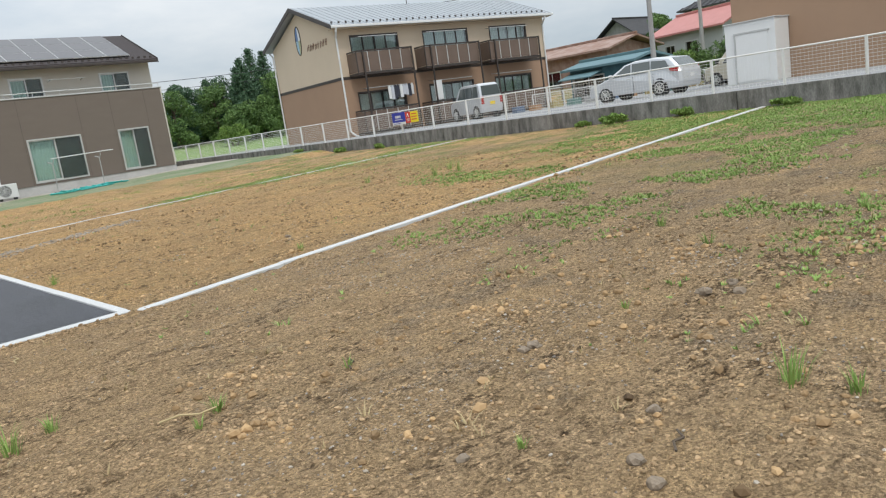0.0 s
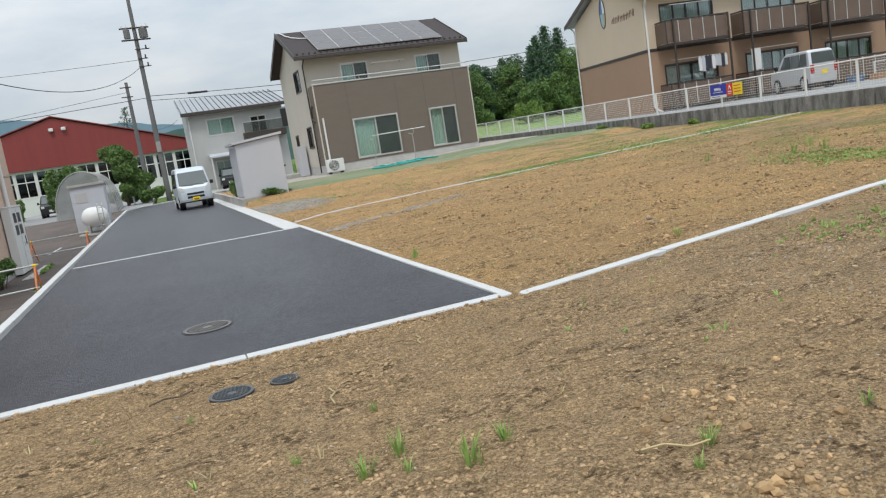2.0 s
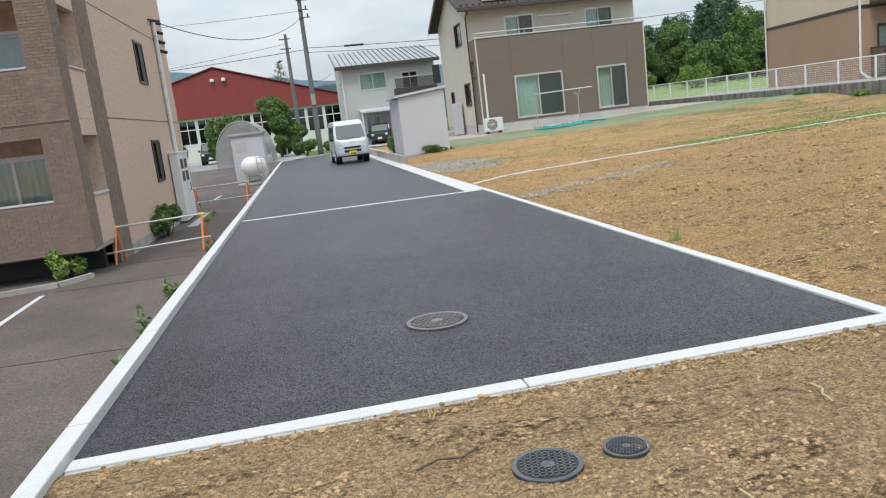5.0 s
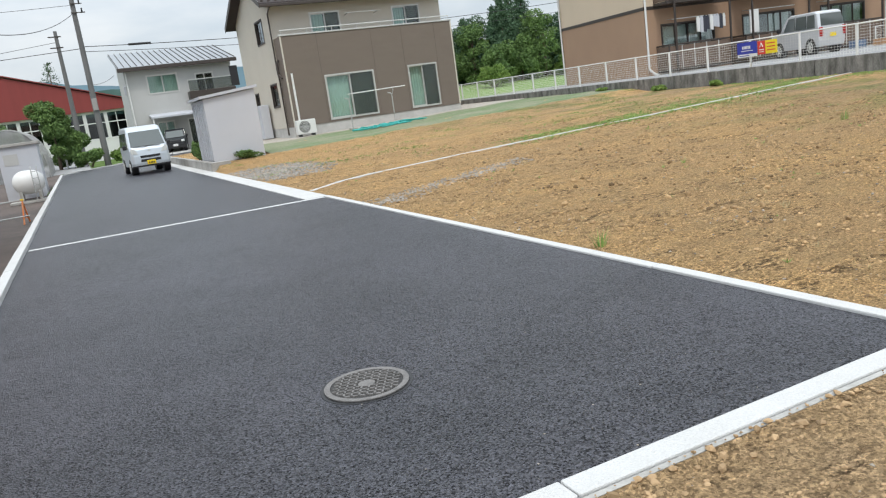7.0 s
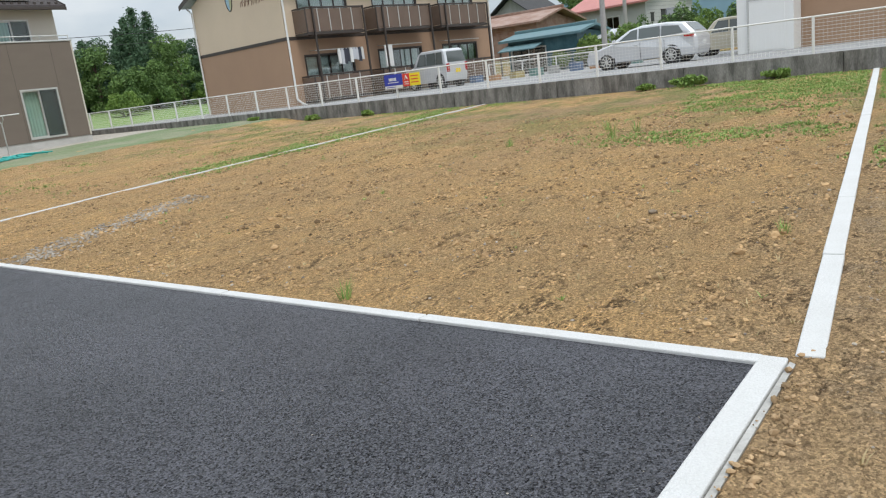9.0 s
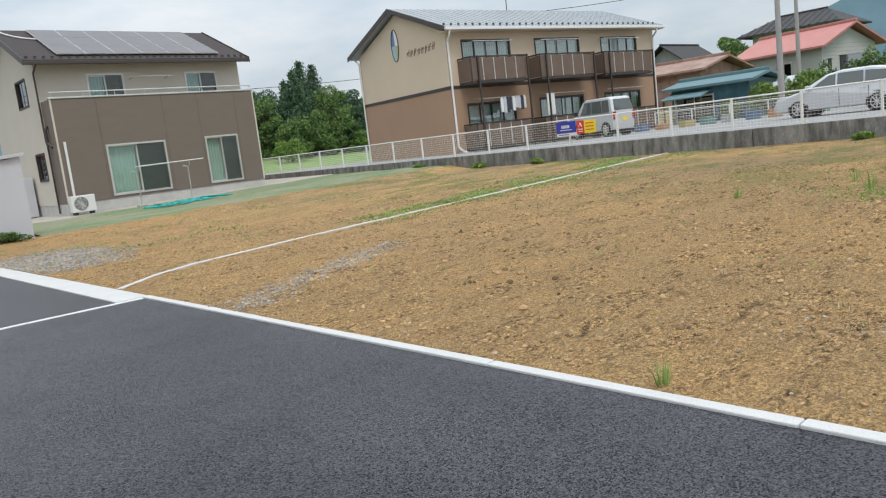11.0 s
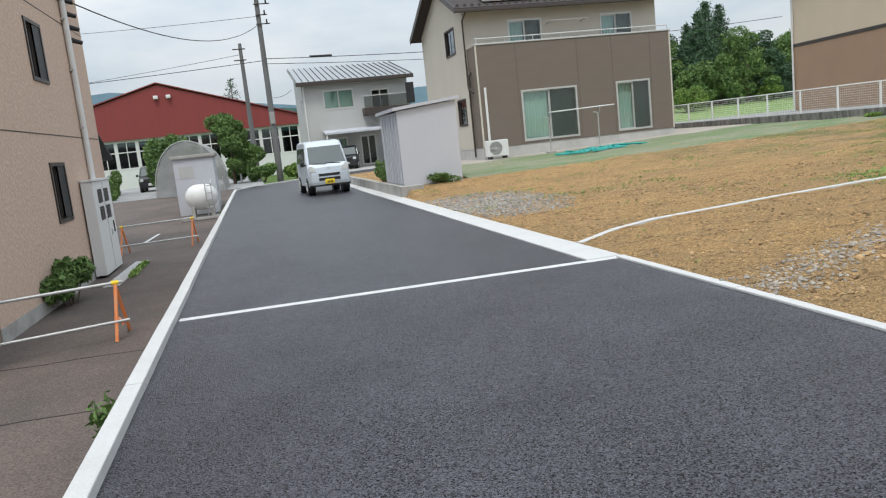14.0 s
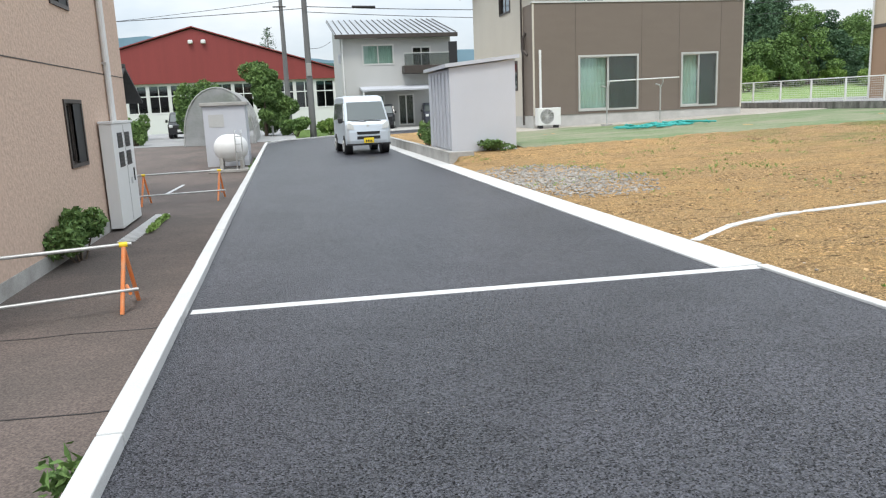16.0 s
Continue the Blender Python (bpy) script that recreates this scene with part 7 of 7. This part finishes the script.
# ---- growth and stones on the lot ----


def tufts(spots, blades, height, width, rng, lean=0.5):
    """Grass blades as narrow bent triangles standing at the spots."""
    n = len(spots) * blades
    base = np.repeat(np.array(spots), blades, axis=0)
    h = np.repeat(np.array(height), blades) * rng.uniform(0.45, 1.1, n)
    ang = rng.uniform(0, 2 * math.pi, n)
    out = rng.uniform(0.1, lean, n) * h
    dx, dy = np.cos(ang), np.sin(ang)
    foot = base + np.stack([dx, dy, np.zeros(n)], 1) * (rng.uniform(0, 0.35, n) * np.repeat(np.array(height), blades))[:, None]
    side = np.stack([-dy, dx, np.zeros(n)], 1) * width * rng.uniform(0.6, 1.3, n)[:, None]
    mid = foot + np.stack([dx * out * 0.4, dy * out * 0.4, h * 0.6], 1)
    tip = foot + np.stack([dx * out, dy * out, h], 1)
    v = np.stack([foot - side, foot + side, mid + side * 0.7, mid - side * 0.7, tip], 1).reshape(-1, 3)
    k = np.arange(n)[:, None] * 5
    quads = (k + np.array([[0, 1, 2, 3]])).tolist()
    tris = (k + np.array([[3, 2, 4]])).tolist()
    return v.tolist(), quads + tris


def green_chance(x, y):
    """How green the lot is at a spot."""
    q = 0.8 * noise.noise((x * 0.55, y * 0.7, 1.0)) + 0.6 * noise.noise((x * 1.5, y * 1.8, 4.0)) + 0.25 * noise.noise((x * 4.0, y * 4.0, 8.0))
    k = 0.0
    south = 7.34 + (x - 2.47) * 0.1095
    k += 1.0 * smooth_step(7.5, 10.5, x) * smooth_step(south - 0.2, south + 0.8, y) * smooth_step(south + 5.5, south + 2.0, y) * smooth_step(-0.15, 0.25, q)
    k += 0.95 * smooth_step(3.0, 8.0, x) * smooth_step(south + 0.3, south - 0.6, y) * smooth_step(-0.1, 0.25, q)
    k += 0.8 * smooth_step(12.0, 16.0, x) * smooth_step(south + 4.0, south + 1.0, y)
    north = 20.15 + max(0.0, x - 5) * 0.037
    k += 0.9 * smooth_step(6.5, 9.0, x) * smooth_step(1.9, 0.2, abs(y - north - 0.3)) * smooth_step(-0.55, 0.0, q)
    k += 0.35 * smooth_step(18.3, 19.8, x) * smooth_step(-0.2, 0.3, q)
    k += 0.3 * smooth_step(20.0, 26.0, y) * smooth_step(0.0, 0.4, q)
    k += 0.10 * smooth_step(0.1, 0.5, q)
    return min(1.0, k)


def off_kerbs(x, y):
    south = 7.34 + (x - 2.47) * 0.1095
    north = 20.05 + (x - 4.0) * 0.043 if x > 4.0 else 19.25 + (x - 2.42) * 0.52
    return abs(y - south) > 0.12 and abs(y - north) > 0.1 and not (x < 2.5 and y > 7.3)


rng = np.random.default_rng(4)
spots, hs = [], []
while len(spots) < 46000:
    x, y = rng.uniform(-2.2, 19.95), rng.uniform(-1.5, 30.8)
    if off_kerbs(x, y) and rng.uniform() < green_chance(x, y) ** 1.8:
        spots.append((x, y, soil_level(x, y) - 0.005))
        hs.append(rng.uniform(0.015, 0.045) * (1.0 if rng.uniform() < 0.95 else 1.7))
v, f = tufts(spots, 7, hs, 0.0065, rng, 1.7)
me = bpy.data.meshes.new("lot_grass")
me.from_pydata(v, [], f)
me.materials.append(M_GRASS)
tagged(new("lot_grass", me), "patchy low green grass and weeds on the bare lot", "grass", kind="stuff")

spots, hs = [], []
while len(spots) < 520:
    x, y = rng.uniform(-2.2, 12), rng.uniform(-1.0, 18)
    if off_kerbs(x, y):
        spots.append((x, y, soil_level(x, y) - 0.004))
        hs.append(rng.uniform(0.025, 0.07))
v, f = tufts(spots, 7, hs, 0.004, rng, 1.6)
me = bpy.data.meshes.new("dry_sprigs")
me.from_pydata(v, [], f)
me.materials.append(M_GRASS_DRY)
tagged(new("dry_sprigs", me), "scattered dry pale sprigs lying on earth", "grass", kind="stuff")

# single weeds that stand out on the earth
for i, (x, y, h) in enumerate(((0.47, 4.85, 0.13), (0.26, 4.72, 0.12), (0.71, 4.52, 0.17), (0.44, 4.62, 0.08), (0.95, 4.64, 0.1), (2.44, 3.88, 0.09), (1.64, 4.01, 0.1), (1.46, 3.85, 0.08), (3.25, 1.56, 0.2), (3.27, 1.28, 0.12), (2.5, 10.52, 0.16), (2.15, 2.2, 0.06), (-0.47, 6.15, 0.06), (0.51, 5.45, 0.06), (-2.0, 6.45, 0.07), (10.4, 11.9, 0.3), (10.9, 11.7, 0.28), (4.64, 7.97, 0.12), (3.95, 2.9, 0.08), (9.9, 13.6, 0.2), (11.3, 12.4, 0.25), (5.6, 3.2, 0.12), (0.0, 5.1, 0.07), (6.2, 4.0, 0.14), (7.0, 2.5, 0.13))):
    v, f = tufts([(0, 0, 0)], 34 if h > 0.09 else 18, [h], 0.004, rng, 0.75)
    me = bpy.data.meshes.new("weed")
    me.from_pydata(v, [], f)
    me.materials.append(M_GRASS)
    o = new("weed", me)
    o.location = (x, y, soil_level(x, y) - 0.01)
    tagged(o, "small green tuft of weed rooted in bare earth", "weed", "weeds on the bare earth")
for i, (x, y, w, h) in enumerate(((19.5, 13.6, 0.6, 0.8), (19.7, 25.8, 0.35, 0.45), (19.7, 28.8, 0.4, 0.5), (19.75, 32.5, 0.3, 0.35), (19.7, 15.0, 0.3, 0.4), (19.75, 11.5, 0.45, 0.55), (19.75, 8.6, 0.5, 0.5))):
    bush("weed_clump", x, y, lot_level(x, y), 0.26, w, h * 0.42, M_LEAF_LIGHT, "leafy weeds at the foot of the concrete wall", 140 + i, 700, 0.07)


def pebbles(name, count, x0, x1, y0, y1, smin, smax, mat, label, seed, accept=None, flat=0.6, sink=0.3):
    rng = np.random.default_rng(seed)
    g = (1 + 5 ** 0.5) / 2
    ico = np.array([(-1, g, 0), (1, g, 0), (-1, -g, 0), (1, -g, 0), (0, -1, g), (0, 1, g), (0, -1, -g), (0, 1, -g), (g, 0, -1), (g, 0, 1), (-g, 0, -1), (-g, 0, 1)]) / 1.9
    ico_faces = [f for f in itertools.combinations(range(12), 3) if all(abs(np.linalg.norm(ico[p] - ico[q]) * 1.9 - 2) < 0.01 for p, q in itertools.combinations(f, 2))]
    octa = np.array([(1, 0, 0), (0, 1, 0), (-1, 0, 0), (0, -1, 0), (0, 0, 1), (0, 0, -1)])
    octa_faces = [(0, 1, 4), (1, 2, 4), (2, 3, 4), (3, 0, 4), (1, 0, 5), (2, 1, 5), (3, 2, 5), (0, 3, 5)]
    vs, fs = [], []
    made = 0
    while made < count:
        x, y = rng.uniform(x0, x1), rng.uniform(y0, y1)
        if accept and not accept(x, y, rng):
            continue
        s = smin * (smax / smin) ** (rng.uniform() ** 2.4)
        t = rng.uniform(0, math.pi)
        base, quad = (ico, ico_faces) if s > 0.011 else (octa, octa_faces)
        p = base * rng.uniform(0.6, 1.2, (len(base), 3)) * np.array([1.0, rng.uniform(0.6, 1.0), flat]) * s
        c, d = math.cos(t), math.sin(t)
        z = soil_level(x, y) + s * flat * sink
        k = len(vs)
        vs += [(x + q[0] * c - q[1] * d, y + q[0] * d + q[1] * c, z + q[2]) for q in p]
        fs += [tuple(k + i for i in f) for f in quad]
        made += 1
    me = bpy.data.meshes.new(name)
    me.from_pydata(vs, [], fs)
    me.materials.append(mat)
    return tagged(new(name, me), label, "stones", kind="stuff")


def island_mat(name, dark, light):
    m = leaf_material(name, dark, light, 3.0)
    b = m.node_tree.nodes["Principled BSDF"]
    b.inputs["Roughness"].default_value = 0.95
    return m


M_PEB = island_mat("loose_stones", (0.11, 0.095, 0.085), (0.46, 0.40, 0.325))
M_CLOD = island_mat("earth_clods", (0.12, 0.08, 0.044), (0.46, 0.315, 0.178))

M_CLOD_DARK = island_mat("dark_earth_clods", (0.08, 0.052, 0.03), (0.50, 0.33, 0.17))
M_PEB_PALE = island_mat("pale_gravel_stones", (0.22, 0.195, 0.165), (0.40, 0.36, 0.31))


def lot_ok(x, y, r):
    return off_kerbs(x, y) and r.uniform() < 0.14 + 0.86 * smooth_step(0.05, 0.5, noise.noise((x * 0.9, y * 1.7, 3)) + 0.5 * noise.noise((x * 2.7, y * 4.0, 5)))


def gravelly(x, y, r):
    return off_kerbs(x, y) and r.uniform() < 0.08 + 0.92 * smooth_step(0.1, 0.5, noise.noise((x * 0.8, y * 0.8, 7)) + 0.5 * smooth_step(1.5, 4.0, x) - 0.2)


pebbles("loose_stones", 11000, -2.2, 6.0, -0.5, 7.3, 0.0025, 0.014, M_PEB, "small grey and pale stones strewn over the earth", 1, gravelly)
pebbles("earth_clods", 46000, -2.2, 5.5, -0.3, 7.3, 0.003, 0.02, M_CLOD, "brown crumbs and clods of earth", 2, lot_ok, 0.5, 0.1)
pebbles("earth_clods", 30000, 2.5, 15.0, 7.4, 24.0, 0.005, 0.032, M_CLOD_DARK, "brown clods scattered on the far part of lot", 3, lot_ok, 0.55, 0.15)
pebbles("loose_stones", 3000, 2.5, 15.0, 7.4, 24.0, 0.005, 0.02, M_PEB, "pale stones scattered on the far part of lot", 4, lot_ok)
pebbles("loose_stones", 2600, 5.0, 17.0, 0.0, 9.0, 0.006, 0.024, M_PEB, "stones among the grass near the wall", 5, lot_ok)
pebbles("gravel_patch", 5200, 2.3, 5.2, 22.6, 29.3, 0.012, 0.045, island_mat("whitish_gravel", (0.2, 0.185, 0.165), (0.39, 0.365, 0.33)), "patch of grey gravel beside the gutter", 6, lambda x, y, r: math.hypot((x - 3.2) / 1.5, (y - 25.6) / 3) < r.uniform(0.1, 1.1))
pebbles("gravel_patch", 1900, 2.4, 6.0, 14.6, 17.6, 0.008, 0.032, M_PEB_PALE, "grey gravel washed out beside the kerb", 7, lambda x, y, r: abs(y - 15.75 - (x - 2.4) * 0.45) < r.uniform(0.05, 0.55))
pebbles("kerb_crumbs", 600, -2.2, 2.5, 7.25, 7.43, 0.006, 0.03, M_CLOD, "crumbs of earth along the edging", 9)

pebbles("earth_clods", 1100, 1.4, 6.5, 0.5, 4.6, 0.01, 0.042, M_CLOD_DARK, "larger ochre clods churned up in a patch", 12, lot_ok, 0.75)
pebbles("earth_clods", 1500, 3.0, 14.0, 7.8, 17.0, 0.012, 0.05, M_CLOD_DARK, "larger ochre clods across the lot", 13, lot_ok, 0.75)

# a few bigger stones and dry sticks
for i, (x, y, s) in enumerate(((3.17, 3.0, 0.055), (3.09, 3.02, 0.04), (4.45, 2.38, 0.05), (4.6, 2.5, 0.045), (2.75, 1.95, 0.04), (1.95, 2.35, 0.035), (-0.55, 6.35, 0.03), (5.2, 9.2, 0.05), (2.3, 1.75, 0.045), (2.2, 1.6, 0.04), (4.4, 2.6, 0.06))):
    bm = bmesh.new()
    bmesh.ops.create_icosphere(bm, subdivisions=2, radius=s)
    rr = random.Random(i)
    for vv in bm.verts:
        vv.co *= 0.8 + 0.5 * noise.noise(vv.co * 24 + Vector((i * 3, 0, 0)))
        vv.co.z *= 0.75
    o = mesh_object("stone", bm, M_STONE)
    o.location = (x, y, soil_level(x, y) + s * 0.15)
    tagged(o, "rough brown-grey stone lying on bare earth", "stone", "larger stones on the earth")
for i, (x, y, a, ln) in enumerate(((2.46, 1.67, 20, 0.16), (0.35, 5.75, 80, 0.28), (-0.72, 6.7, 10, 0.3), (1.35, 4.1, -30, 0.3), (2.42, 3.82, 50, 0.16), (1.2, 6.6, 75, 0.2), (7.4, 7.0, 12, 0.5), (6.4, 5.4, 100, 0.3))):
    bm = bmesh.new()
    tube(bm, [(0, 0, 0), (ln * 0.35, 0.02, 0.012), (ln * 0.7, -0.01, 0.006), (ln, 0.025, 0.014)], 0.006, 5)
    o = mesh_object("stick", bm, M_GRASS_DRY if i % 2 else M_BARK)
    o.location = (x, y, soil_level(x, y) + 0.012)
    o.rotation_euler = (0, 0, radians(a))
    tagged(o, "dry broken stick lying on the bare earth", "stick", "sticks on the earth")

# worn parking stripe and joint lines in the old yard
bm = strip(bmesh.new(), [(-6.12, 13.0, LOW), (-6.3, 18.8, LOW)], 0.1, -0.01, 0.005)
tagged(mesh_object("parking_stripe", bm, M_PAINT), "worn white parking stripe on the old asphalt", "road marking", kind="structure")
bm = strip(bmesh.new(), [(-5.2, 36.2, left_level(36.2)), (-4.9, 37.8, left_level(37.8))], 0.1, -0.01, 0.012)
tagged(mesh_object("parking_stripe", bm, M_PAINT), "short worn white stripe in the yard", "road marking", kind="structure")
bm = bmesh.new()
for y in (13.6, 18.9, 21.4):
    pts = [(-2.52 - 0.4 * i, y + 0.03 * math.sin(i * 2.1) + 0.012 * i, LOW) for i in range(10)]
    strip(bm, pts, 0.02, -0.01, 0.004)
tagged(mesh_object("yard_crack", bm, M_BLACK), "dark crack lines across the old asphalt", "pavement", kind="structure")
bm = strip(bmesh.new(), [(-7.9, 19.2, LOW), (-6.25, 19.6, LOW), (-5.75, 20.25, LOW)], 0.12, -0.05, 0.1)
tagged(mesh_object("kerb_low", bm, M_CONC_MID), "worn concrete edging round the planting strip", "kerb", kind="structure")

# grey footing beside the flush edging, chips and crumbs on the asphalt
bm = strip(bmesh.new(), [(-2.36, 7.43, 0), (2.4, 7.43, 0)], 0.03, -0.1, 0.012)
tagged(mesh_object("kerb_footing", bm, M_CONC_MID), "grey mortar footing along the flush edging", "kerb", kind="structure")
rng = np.random.default_rng(31)
vs, fs = [], []
for i in range(150):
    x, y = rng.uniform(-2.2, 2.1), 7.6 + 12 * rng.uniform() ** 2.0
    r = 0.002 * (3 ** (rng.uniform() ** 2))
    k = len(vs)
    for a in range(5):
        t = a * 2 * math.pi / 5 + rng.uniform(-0.4, 0.4)
        vs.append((x + r * math.cos(t), y + r * 1.2 * math.sin(t), 0.001))
    vs.append((x, y, r * 0.5 + 0.001))
    fs += [(k + a, k + (a + 1) % 5, k + 5) for a in range(5)]
me = bpy.data.meshes.new("asphalt_chips")
me.from_pydata(vs, [], fs)
me.materials.append(M_PEB_PALE)
tagged(new("asphalt_chips", me), "tiny pale chips and grit strewn on the asphalt", "grit", kind="stuff")
